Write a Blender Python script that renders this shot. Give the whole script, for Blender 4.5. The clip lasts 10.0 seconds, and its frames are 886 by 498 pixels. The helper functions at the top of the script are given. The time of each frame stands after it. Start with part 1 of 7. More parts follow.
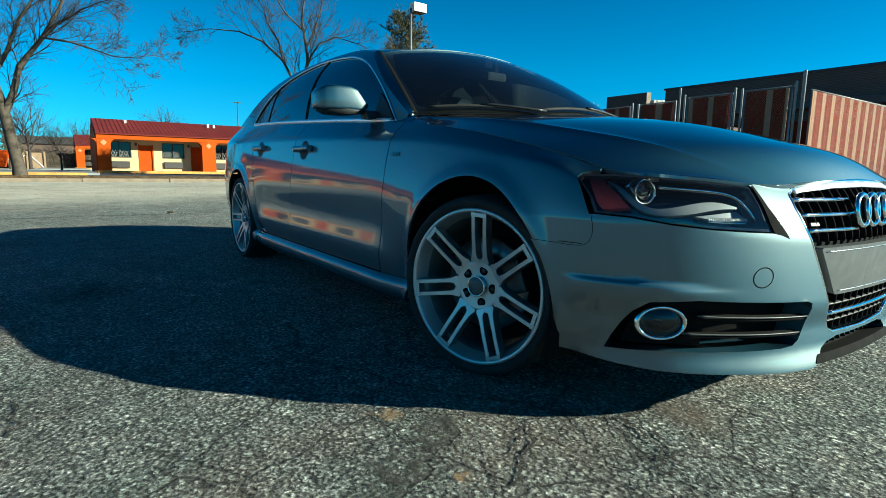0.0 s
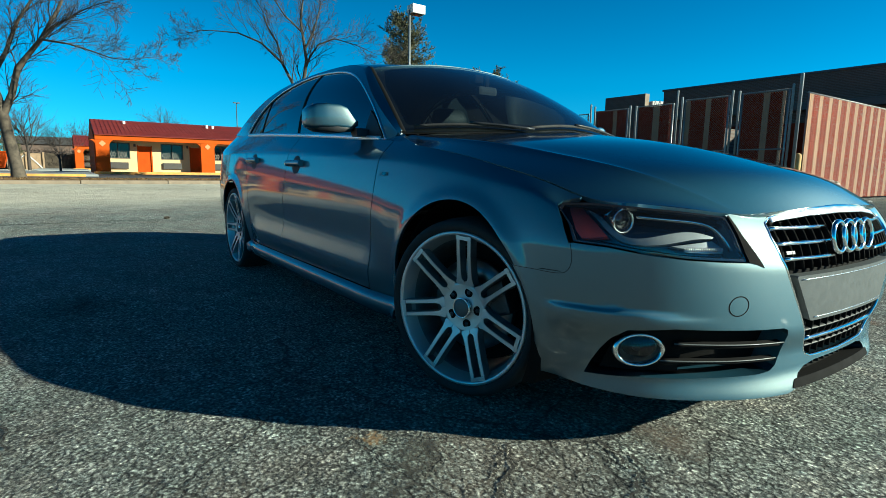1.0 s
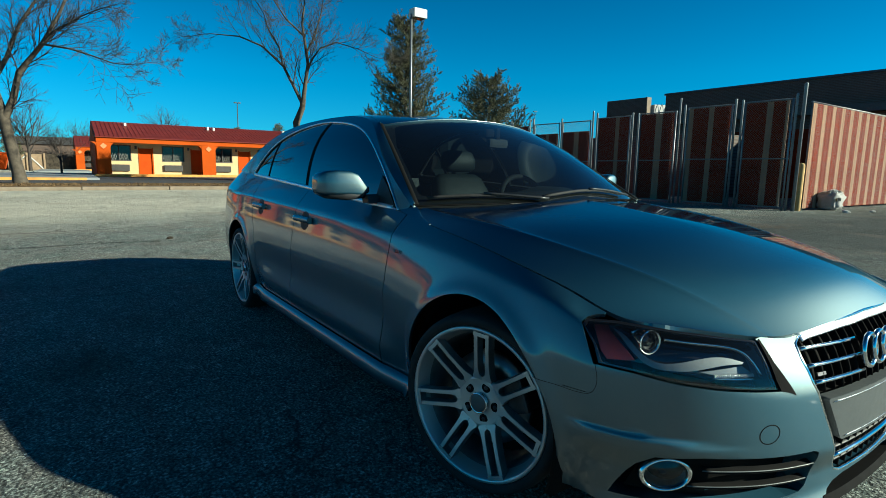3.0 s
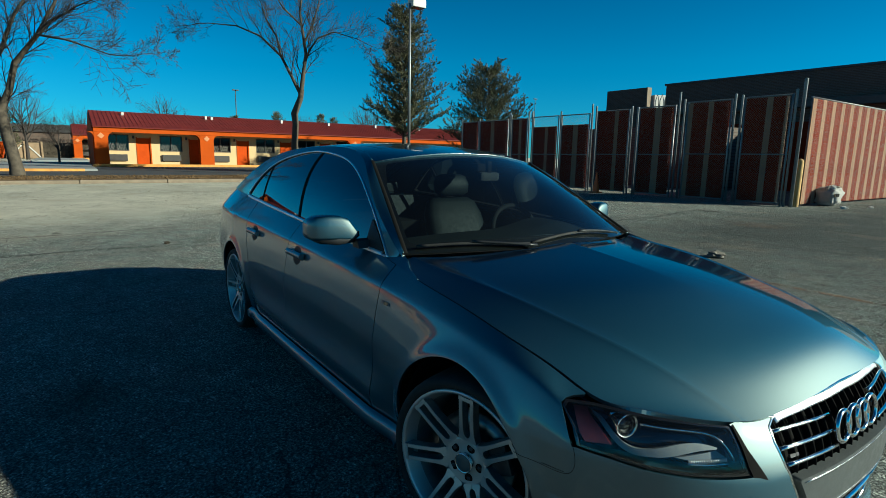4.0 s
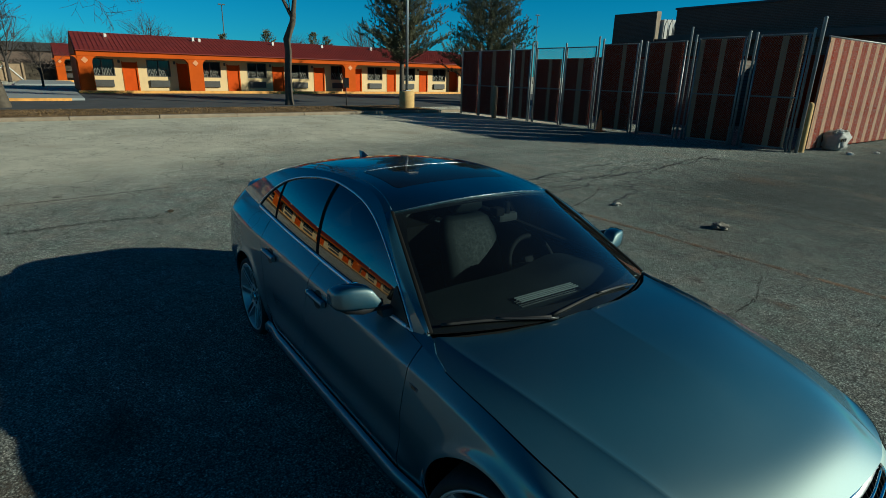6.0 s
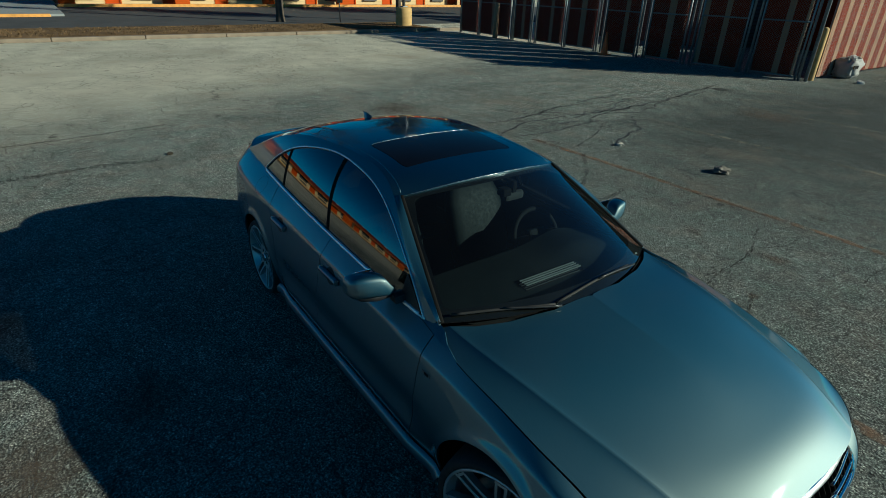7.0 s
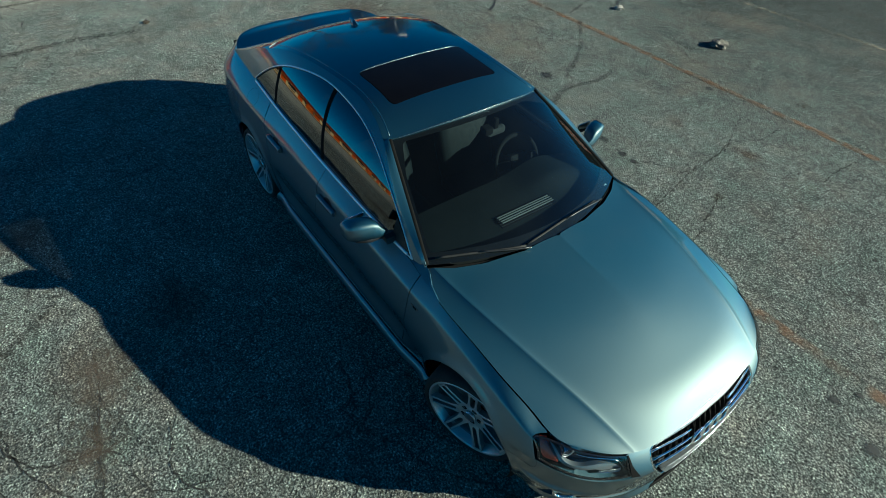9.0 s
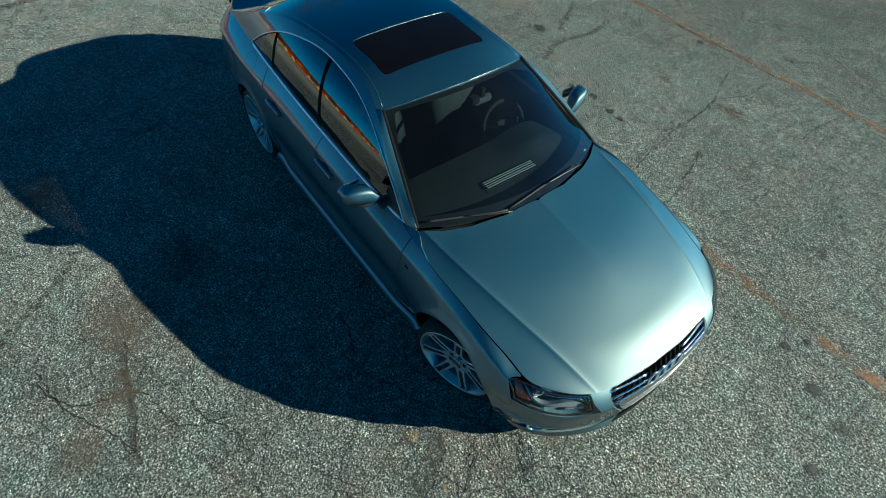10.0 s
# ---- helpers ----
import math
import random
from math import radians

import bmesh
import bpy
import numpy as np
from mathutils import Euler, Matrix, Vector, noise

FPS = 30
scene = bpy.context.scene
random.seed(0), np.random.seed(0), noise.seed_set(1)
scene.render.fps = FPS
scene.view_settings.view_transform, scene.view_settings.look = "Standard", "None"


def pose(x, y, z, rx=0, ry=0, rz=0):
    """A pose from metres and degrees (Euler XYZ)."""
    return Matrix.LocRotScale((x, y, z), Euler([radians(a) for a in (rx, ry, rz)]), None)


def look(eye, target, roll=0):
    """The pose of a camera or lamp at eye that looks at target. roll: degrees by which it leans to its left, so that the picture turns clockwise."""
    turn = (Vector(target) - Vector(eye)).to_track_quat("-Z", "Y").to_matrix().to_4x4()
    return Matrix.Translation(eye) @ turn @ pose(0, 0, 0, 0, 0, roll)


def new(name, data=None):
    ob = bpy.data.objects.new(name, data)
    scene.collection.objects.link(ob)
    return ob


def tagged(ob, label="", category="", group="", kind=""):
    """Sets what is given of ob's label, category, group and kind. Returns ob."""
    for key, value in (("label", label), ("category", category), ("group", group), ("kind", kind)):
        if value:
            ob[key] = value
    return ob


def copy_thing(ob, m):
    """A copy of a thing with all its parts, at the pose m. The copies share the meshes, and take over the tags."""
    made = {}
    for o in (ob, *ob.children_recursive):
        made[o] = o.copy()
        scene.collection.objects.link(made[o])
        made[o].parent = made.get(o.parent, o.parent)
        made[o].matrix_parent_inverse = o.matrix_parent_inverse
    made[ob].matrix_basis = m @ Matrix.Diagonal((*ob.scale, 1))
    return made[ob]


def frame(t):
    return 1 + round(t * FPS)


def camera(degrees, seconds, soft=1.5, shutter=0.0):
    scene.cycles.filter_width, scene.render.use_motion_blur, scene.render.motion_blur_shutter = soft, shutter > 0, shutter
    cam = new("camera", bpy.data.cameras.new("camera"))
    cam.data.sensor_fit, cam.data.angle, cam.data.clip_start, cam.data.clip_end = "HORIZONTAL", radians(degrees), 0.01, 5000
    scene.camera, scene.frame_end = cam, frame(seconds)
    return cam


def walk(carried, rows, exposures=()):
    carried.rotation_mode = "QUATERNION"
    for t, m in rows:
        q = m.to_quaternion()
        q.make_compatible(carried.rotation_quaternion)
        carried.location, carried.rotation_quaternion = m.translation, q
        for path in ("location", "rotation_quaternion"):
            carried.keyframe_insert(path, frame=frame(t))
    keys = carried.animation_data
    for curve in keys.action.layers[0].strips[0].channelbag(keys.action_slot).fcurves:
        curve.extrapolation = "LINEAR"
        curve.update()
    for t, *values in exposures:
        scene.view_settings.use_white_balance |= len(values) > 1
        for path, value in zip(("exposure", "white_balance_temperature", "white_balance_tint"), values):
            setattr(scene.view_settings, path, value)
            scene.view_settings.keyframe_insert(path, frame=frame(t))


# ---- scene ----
cam = camera(79.1, 10.0, soft=0.45)
PATH = [
    (0, (1.382, -1.948, 0.682), (-0.241, -0.816, 0.391), 1.0),
    (0.5, (1.391, -1.936, 0.706), (-0.232, -0.805, 0.414), 1.0),
    (1, (1.418, -1.918, 0.76), (-0.204, -0.784, 0.469), 1.0),
    (1.5, (1.415, -1.922, 0.823), (-0.207, -0.789, 0.532), 1.0),
    (2, (1.396, -1.92, 0.893), (-0.227, -0.789, 0.601), 1.0),
    (2.5, (1.351, -1.919, 0.975), (-0.271, -0.787, 0.684), 1.0),
    (3, (1.314, -1.918, 1.064), (-0.308, -0.786, 0.769), 1.1),
    (4.5, (1.327, -1.861, 1.487), (-0.28, -0.732, 1.108), 1.2),
    (5, (1.287, -1.868, 1.659), (-0.31, -0.74, 1.234), 1.3),
    (5.5, (1.202, -1.883, 1.815), (-0.376, -0.763, 1.309), 1.4),
    (7, (1.068, -1.942, 2.308), (-0.378, -0.888, 1.415), 1.8),
    (7.5, (1.052, -1.934, 2.486), (-0.328, -0.915, 1.458), 2.0),
    (8, (1.049, -1.914, 2.66), (-0.26, -0.936, 1.507), 2.3),
    (8.5, (1.046, -1.909, 2.817), (-0.184, -0.974, 1.546), 2.5),
    (9, (1.056, -1.904, 2.957), (-0.085, -1.018, 1.574), 2.9),
    (9.5, (1.107, -1.921, 3.104), (0.053, -1.091, 1.622), 3.2),
    (10, (1.176, -1.936, 3.251), (0.168, -1.132, 1.721), 3.4),
]
EXPOSURES = [(0.0, 1.32, 6080, -5.0), (2.5, 1.14, 6080, -5.0), (4.5, 0.58, 6080, -5.0), (5.5, 0.32, 6080, -5.0), (7.0, 0.36, 5970, -5.0), (8.0, 0.75, 5930, -5.0), (9.0, 1.09, 5930, -5.0), (10.0, 1.33, 5930, -5.0)]
walk(cam, [(t, look(eye, target, roll)) for t, eye, target, roll in PATH], EXPOSURES)

# ---- light ----
SUN_TO = Vector((1.85, 1.80, 1.0)).normalized()      # towards the sun: ahead of the car and to its left, low
SUN_ELEV = math.asin(SUN_TO.z)
world = bpy.data.worlds.new("sky")
scene.world = world
world.use_nodes = True
_wn, _wl = world.node_tree.nodes, world.node_tree.links
_bg = _wn["Background"]
_sky = _wn.new("ShaderNodeTexSky")
_sky.sky_type, _sky.sun_disc = "NISHITA", False
_sky.sun_elevation = SUN_ELEV
_sky.sun_rotation = math.atan2(SUN_TO.x, SUN_TO.y)
_sky.air_density, _sky.dust_density, _sky.ozone_density = 0.8, 0.0, 3.0
_tint = _wn.new("ShaderNodeMix")
_tint.data_type, _tint.blend_type = "RGBA", "MULTIPLY"
_tint.inputs[0].default_value = 1.0
_up = _wn.new("ShaderNodeSeparateXYZ")
_wl.new(_wn.new("ShaderNodeTexCoord").outputs["Generated"], _up.inputs[0])
_cast = _wn.new("ShaderNodeValToRGB")
_cast.color_ramp.elements[0].position, _cast.color_ramp.elements[0].color = 0.0, (0.150, 0.760, 1.06, 1)
_cast.color_ramp.elements[1].position, _cast.color_ramp.elements[1].color = 0.16, (0.100, 0.830, 1.10, 1)
for _at, _hue in ((0.45, (0.070, 0.52, 0.76, 1)), (1.0, (0.040, 0.20, 0.33, 1))):
    _cast.color_ramp.elements.new(_at).color = _hue
_wl.new(_up.outputs["Z"], _cast.inputs["Fac"])
_wl.new(_cast.outputs["Color"], _tint.inputs[7])
_wl.new(_sky.outputs["Color"], _tint.inputs[6])
_wl.new(_tint.outputs[2], _bg.inputs["Color"])
_bg.inputs["Strength"].default_value = 0.054
_sun_data = bpy.data.lights.new("sun", "SUN")
_sun_data.energy, _sun_data.angle, _sun_data.color = 5.0, radians(0.55), (1.0, 0.93, 0.76)
sun = new("sun", _sun_data)
sun.matrix_world = look((20, 20, 20), Vector((20, 20, 20)) - SUN_TO)

# ---- building blocks ----
def obj(name, bm, mat, parent=None, label="", smooth=None):
    me = bpy.data.meshes.new(name)
    bm.to_mesh(me)
    bm.free()
    if mat:
        me.materials.append(mat)
    if smooth is not None:
        me.polygons.foreach_set("use_smooth", [smooth] * len(me.polygons))
    ob = new(name, me)
    if parent:
        ob.parent = parent
    if label:
        ob["label"] = label
    return ob


def part(name, bm, mat, parent, label="", smooth=None):
    return obj(name, bm, mat, parent, label, smooth)


def thing(name, label, category, group="", kind="", at=None):
    ob = new(name)
    ob.empty_display_size = 0.1
    if at is not None:
        ob.location = at
    return tagged(ob, label, category, group, kind)


def add_box(bm, x0, x1, y0, y1, z0, z1, bevel=0.0, m=None):
    r = bmesh.ops.create_cube(bm, size=1.0)
    vs = r["verts"]
    for v in vs:
        v.co = ((x0 + x1) / 2 + v.co.x * (x1 - x0), (y0 + y1) / 2 + v.co.y * (y1 - y0), (z0 + z1) / 2 + v.co.z * (z1 - z0))
    if bevel:
        es = list({e for v in vs for e in v.link_edges})
        vs = list({v for f in bmesh.ops.bevel(bm, geom=es, offset=bevel, segments=2, affect="EDGES", profile=0.6)["faces"] for v in f.verts} | {v for v in vs if v.is_valid})
    if m is not None:
        bmesh.ops.transform(bm, matrix=m, verts=[v for v in vs if v.is_valid])
    return bm


def box(x0, x1, y0, y1, z0, z1, bevel=0.0, m=None):
    return add_box(bmesh.new(), x0, x1, y0, y1, z0, z1, bevel, m)


def add_tube(bm, pts, radii, n=10, cap=True):
    """A round bar through the points; one radius, or one for each point."""
    pts = [Vector(p) for p in pts]
    radii = [radii] * len(pts) if isinstance(radii, (int, float)) else radii
    rings, up = [], None
    for i, p in enumerate(pts):
        d = (pts[min(i + 1, len(pts) - 1)] - pts[max(i - 1, 0)]).normalized()
        if up is None:
            up = d.orthogonal().normalized()
        up = (up - d * up.dot(d))
        up = up.normalized() if up.length > 1e-6 else d.orthogonal().normalized()
        side = d.cross(up)
        rings.append([bm.verts.new(p + (up * math.cos(a) + side * math.sin(a)) * radii[i]) for a in (2 * math.pi * k / n for k in range(n))])
    for a, b in zip(rings, rings[1:]):
        for k in range(n):
            bm.faces.new((a[k], a[(k + 1) % n], b[(k + 1) % n], b[k])).smooth = True
    if cap:
        bm.faces.new(rings[0][::-1])
        bm.faces.new(rings[-1])
    return bm


def tube(pts, radii, n=10, cap=True):
    return add_tube(bmesh.new(), pts, radii, n, cap)


def add_lathe(bm, profile, n=48, axis="y", at=(0, 0, 0), close=False):
    """Turns a profile of (radius, height) round an axis."""
    rings = []
    for r, h in profile:
        ring = []
        for k in range(n):
            a = 2 * math.pi * k / n
            c, s = r * math.cos(a), r * math.sin(a)
            co = {"y": (c, h, s), "z": (c, s, h), "x": (h, c, s)}[axis]
            ring.append(bm.verts.new(Vector(at) + Vector(co)))
        rings.append(ring)
    pairs = list(zip(rings, rings[1:])) + ([(rings[-1], rings[0])] if close else [])
    for a, b in pairs:
        for k in range(n):
            bm.faces.new((a[k], a[(k + 1) % n], b[(k + 1) % n], b[k])).smooth = True
    bmesh.ops.recalc_face_normals(bm, faces=bm.faces)
    return bm


def lathe(profile, n=48, axis="y", at=(0, 0, 0), close=False):
    return add_lathe(bmesh.new(), profile, n, axis, at, close)


def add_prism(bm, poly, d0, d1, to):
    """A slab: the 2D outline, from depth d0 to d1; to(a, b, depth) gives a place."""
    lo = [bm.verts.new(to(a, b, d0)) for a, b in poly]
    hi = [bm.verts.new(to(a, b, d1)) for a, b in poly]
    bm.faces.new(lo[::-1])
    bm.faces.new(hi)
    n = len(poly)
    for k in range(n):
        bm.faces.new((lo[k], lo[(k + 1) % n], hi[(k + 1) % n], hi[k]))
    bmesh.ops.recalc_face_normals(bm, faces=bm.faces)
    return bm


def prism(poly, d0, d1, to):
    return add_prism(bmesh.new(), poly, d0, d1, to)


# ---- materials ----
class Mat:
    """A node material under construction."""
    def __init__(self, name, **base):
        self.m = bpy.data.materials.new(name)
        self.m.use_nodes = True
        self.n, self.l = self.m.node_tree.nodes, self.m.node_tree.links
        self.b = self.n["Principled BSDF"]
        self.co = None
        for k, v in base.items():
            self.set(k, v)

    def set(self, key, v):
        key = {"color": "Base Color", "rough": "Roughness", "metal": "Metallic", "coat": "Coat Weight", "coat_rough": "Coat Roughness", "spec": "Specular IOR Level",
               "ior": "IOR", "trans": "Transmission Weight", "emit": "Emission Color", "emit_power": "Emission Strength", "alpha": "Alpha"}[key]
        s = self.b.inputs[key]
        if hasattr(v, "is_output"):
            self.l.new(v, s)
        else:
            s.default_value = (*v, 1) if isinstance(v, tuple) and len(v) == 3 else v

    def coords(self, kind="Object"):
        t = self.n.new("ShaderNodeTexCoord")
        return t.outputs[kind]

    def node(self, kind, **ins):
        nd = self.n.new(kind)
        for k, v in ins.items():
            key = k.replace("_", " ")
            if hasattr(v, "is_output"):
                self.l.new(v, nd.inputs[key])
            else:
                nd.inputs[key].default_value = v
        return nd

    def noise(self, scale, detail=4.0, rough=0.6, vec=None, distort=0.0):
        nd = self.node("ShaderNodeTexNoise", Scale=scale, Detail=detail, Roughness=rough, Distortion=distort)
        self.l.new(vec or self.coords(), nd.inputs["Vector"])
        return nd.outputs["Fac"]

    def voronoi(self, scale, feature="F1", vec=None, out="Distance", rand=1.0):
        nd = self.n.new("ShaderNodeTexVoronoi")
        nd.feature = feature
        nd.inputs["Scale"].default_value, nd.inputs["Randomness"].default_value = scale, rand
        self.l.new(vec or self.coords(), nd.inputs["Vector"])
        return nd.outputs[out]

    def ramp(self, fac, *stops):
        nd = self.n.new("ShaderNodeValToRGB")
        e = nd.color_ramp.elements
        while len(e) < len(stops):
            e.new(0.5)
        for el, (p, c) in zip(e, stops):
            el.position = p
            el.color = (c, c, c, 1) if isinstance(c, (int, float)) else (*c, 1)
        self.l.new(fac, nd.inputs["Fac"])
        return nd.outputs["Color"]

    def mix(self, fac, a, b, blend="MIX"):
        nd = self.n.new("ShaderNodeMix")
        nd.data_type, nd.blend_type = "RGBA", blend
        for key, v in ((0, fac), (6, a), (7, b)):
            s = nd.inputs[key]
            if hasattr(v, "is_output"):
                self.l.new(v, s)
            else:
                s.default_value = v if key == 0 else ((*v, 1) if isinstance(v, tuple) else (v, v, v, 1))
        return nd.outputs[2]

    def math(self, op, a, b=0.0):
        nd = self.n.new("ShaderNodeMath")
        nd.operation = op
        for k, v in enumerate((a, b)):
            if hasattr(v, "is_output"):
                self.l.new(v, nd.inputs[k])
            else:
                nd.inputs[k].default_value = v
        return nd.outputs[0]

    def bump(self, height, strength=0.3, dist=0.01):
        nd = self.node("ShaderNodeBump", Strength=strength, Distance=dist, Height=height)
        if self.b.inputs["Normal"].is_linked:
            self.l.new(self.b.inputs["Normal"].links[0].from_socket, nd.inputs["Normal"])
        self.l.new(nd.outputs["Normal"], self.b.inputs["Normal"])
        return self


def plain(name, color, rough=0.5, metal=0.0, vary=0.12, scale=6.0, bump=0.0, bscale=80.0, coat=0.0, spec=0.5):
    """A simple surface with slight unevenness in tone and gloss."""
    k = Mat(name, rough=rough, metal=metal, coat=coat, spec=spec)
    f = k.noise(scale, 5.0)
    lo, hi = (tuple(max(0, c * (1 + d)) for c in color) for d in (-vary, vary))
    k.set("color", k.ramp(f, (0.3, lo), (0.7, hi)))
    k.set("rough", k.ramp(k.noise(scale * 3, 3.0), (0.3, max(0, rough - 0.06)), (0.7, min(1, rough + 0.06))))
    if bump:
        k.bump(k.noise(bscale, 4.0), bump, 0.004)
    return k.m


def make_paint():
    """Metal-flake base under a clear, mirror-smooth lacquer."""
    k = Mat("grey_metallic_paint")
    fl = k.voronoi(1400.0, out="Color")
    g = k.n.new("ShaderNodeSeparateColor")
    k.l.new(fl, g.inputs[0])
    tone = k.ramp(g.outputs[0], (0.0, (0.013, 0.050, 0.079)), (1.0, (0.025, 0.081, 0.123)))
    dust_haze = k.noise(2.2, 6.0, 0.65)
    tone = k.mix(k.ramp(dust_haze, (0.45, 0.0), (0.85, 0.06)), tone, (0.18, 0.20, 0.20))
    base, coat, both_, fr = (k.n.new(q) for q in ("ShaderNodeBsdfAnisotropic", "ShaderNodeBsdfAnisotropic", "ShaderNodeMixShader", "ShaderNodeFresnel"))
    base.distribution = "BECKMANN"
    base.inputs["Roughness"].default_value = 0.80
    k.l.new(tone, base.inputs["Color"])
    coat.inputs["Color"].default_value = (0.95, 0.96, 0.97, 1)
    k.l.new(k.ramp(dust_haze, (0.35, 0.04), (0.8, 0.10)), coat.inputs["Roughness"])
    fr.inputs["IOR"].default_value = 1.66
    k.l.new(fr.outputs[0], both_.inputs[0])
    flake, base2 = k.n.new("ShaderNodeBsdfAnisotropic"), k.n.new("ShaderNodeMixShader")
    flake.distribution = "BECKMANN"
    flake.inputs["Roughness"].default_value = 0.56
    flake.inputs["Color"].default_value = (0.54, 0.63, 0.58, 1)
    base2.inputs[0].default_value = 0.18
    k.l.new(base.outputs[0], base2.inputs[1])
    k.l.new(flake.outputs[0], base2.inputs[2])
    k.l.new(base2.outputs[0], both_.inputs[1])
    k.l.new(coat.outputs[0], both_.inputs[2])
    k.l.new(both_.outputs[0], k.n["Material Output"].inputs["Surface"])
    k.n.remove(k.b)
    return k.m


def make_asphalt():
    k = Mat("old_asphalt", rough=0.88, spec=0.35)
    co = k.coords()
    fine = k.voronoi(125.0, vec=co, out="Color")
    sep = k.n.new("ShaderNodeSeparateColor")
    k.l.new(fine, sep.inputs[0])
    grain = k.ramp(sep.outputs[0], (0.0, (0.066, 0.075, 0.070)), (0.35, (0.168, 0.187, 0.171)), (0.72, (0.265, 0.290, 0.262)), (1.0, (0.455, 0.490, 0.440)))
    mid = k.noise(1.1, 7.0, 0.65, co)
    big = k.noise(0.13, 5.0, 0.6, co)
    pit = k.ramp(k.voronoi(72.0, vec=co), (0.2, 1.36), (0.62, 0.55))
    grain = k.mix(0.8, grain, pit, "MULTIPLY")
    c = k.mix(0.75, grain, k.ramp(mid, (0.3, 0.66), (0.70, 1.30)), "MULTIPLY")
    c = k.mix(0.8, c, k.ramp(k.noise(5.5, 5.0, 0.7, co), (0.32, 0.72), (0.68, 1.28)), "MULTIPLY")
    c = k.mix(1.0, c, k.ramp(k.noise(78.0, 2.0, 0.6, co), (0.41, 0.36), (0.60, 1.66)), "MULTIPLY")
    c = k.mix(0.85, c, k.ramp(k.noise(21.0, 3.0, 0.75, co), (0.36, 0.66), (0.64, 1.34)), "MULTIPLY")
    lump = k.n.new("ShaderNodeSeparateColor")
    k.l.new(k.voronoi(34.0, vec=co, out="Color"), lump.inputs[0])
    c = k.mix(0.8, c, k.ramp(lump.outputs[1], (0.0, 0.76), (0.8, 1.10), (1.0, 1.36)), "MULTIPLY")
    # faint drifts of green-grey and reddish dust
    c = k.mix(1.0, c, k.ramp(k.noise(2.6, 5.0, 0.65, co), (0.34, (0.90, 1.0, 0.97)), (0.5, (0.98, 0.98, 0.98)), (0.66, (1.08, 0.97, 0.93))), "MULTIPLY")
    # paler, sanded pavement towards the kerb
    sx = k.n.new("ShaderNodeSeparateXYZ")
    k.l.new(co, sx.inputs[0])
    edge = k.math("ADD", sx.outputs["X"], k.math("MULTIPLY", k.noise(0.35, 4.0, 0.6, co), 3.0))
    edge = k.math("ADD", edge, k.math("MULTIPLY", sx.outputs["Y"], 0.33))
    pale = k.ramp(k.math("MULTIPLY", k.math("ADD", edge, 7.1), -0.22), (0.0, 0.0), (1.0, 0.90))
    c = k.mix(pale, c, k.mix(0.5, (0.57, 0.535, 0.43), k.ramp(mid, (0.3, 0.55), (0.7, 1.3)), "MULTIPLY"))
    # darker, newer pavement towards the fenced yard
    wander = k.noise(0.3, 5.0, 0.65, co)
    newer_x = k.ramp(k.math("MULTIPLY", k.math("ADD", k.math("ADD", sx.outputs["X"], 5.6), k.math("MULTIPLY", wander, 2.8)), 0.30), (0.0, 0.0), (1.0, 1.0))
    newer_y = k.ramp(k.math("MULTIPLY", k.math("ADD", k.math("ADD", sx.outputs["Y"], -4.9), k.math("MULTIPLY", wander, 3.0)), 0.20), (0.0, 0.0), (1.0, 1.0))
    c = k.mix(k.math("MULTIPLY", k.math("MULTIPLY", newer_x, newer_y), 0.97), c, k.mix(1.0, c, (0.27, 0.30, 0.30), "MULTIPLY"))
    worn = k.ramp(k.math("MULTIPLY", k.math("ADD", k.math("ADD", sx.outputs["Y"], -1.2), k.math("MULTIPLY", wander, 1.5)), 0.5), (0.0, 0.0), (1.0, 1.0))
    c = k.mix(k.math("MULTIPLY", k.math("MULTIPLY", newer_x, worn), 0.8), c, k.mix(1.0, c, (0.66, 0.69, 0.71), "MULTIPLY"))
    # broad stains, dark and brown
    c = k.mix(k.ramp(big, (0.52, 0.0), (0.68, 0.26)), c, (0.062, 0.058, 0.052))
    c = k.mix(k.ramp(k.noise(0.55, 5.0, 0.6, k.node("ShaderNodeVectorMath", Vector=co).outputs[0]), (0.54, 0.0), (0.72, 0.45)), c, (0.17, 0.115, 0.075))
    # oil spots
    spot = k.voronoi(1.15, vec=co)
    keep = k.voronoi(1.15, vec=co, out="Color")
    s2 = k.n.new("ShaderNodeSeparateColor")
    k.l.new(keep, s2.inputs[0])
    oil = k.math("MULTIPLY", k.ramp(k.math("ADD", spot, k.math("MULTIPLY", k.noise(14.0, 3.0, 0.6, co), 0.10)), (0.09, 1.0), (0.15, 0.0)), k.ramp(s2.outputs[0], (0.62, 0.0), (0.66, 1.0)))
    c = k.mix(k.math("MULTIPLY", oil, 0.7), c, (0.035, 0.033, 0.03))
    # cracks
    warp = k.node("ShaderNodeMix")
    warp.data_type, warp.blend_type = "RGBA", "LINEAR_LIGHT"
    warp.inputs[0].default_value = 0.13
    k.l.new(co, warp.inputs[6])
    wn = k.node("ShaderNodeTexNoise", Scale=1.6, Detail=5.0, Roughness=0.7)
    k.l.new(co, wn.inputs["Vector"])
    k.l.new(wn.outputs["Color"], warp.inputs[7])
    e1 = k.voronoi(0.42, "DISTANCE_TO_EDGE", warp.outputs[2])
    e2 = k.voronoi(3.1, "DISTANCE_TO_EDGE", warp.outputs[2])
    e3 = k.voronoi(8.5, "DISTANCE_TO_EDGE", warp.outputs[2])
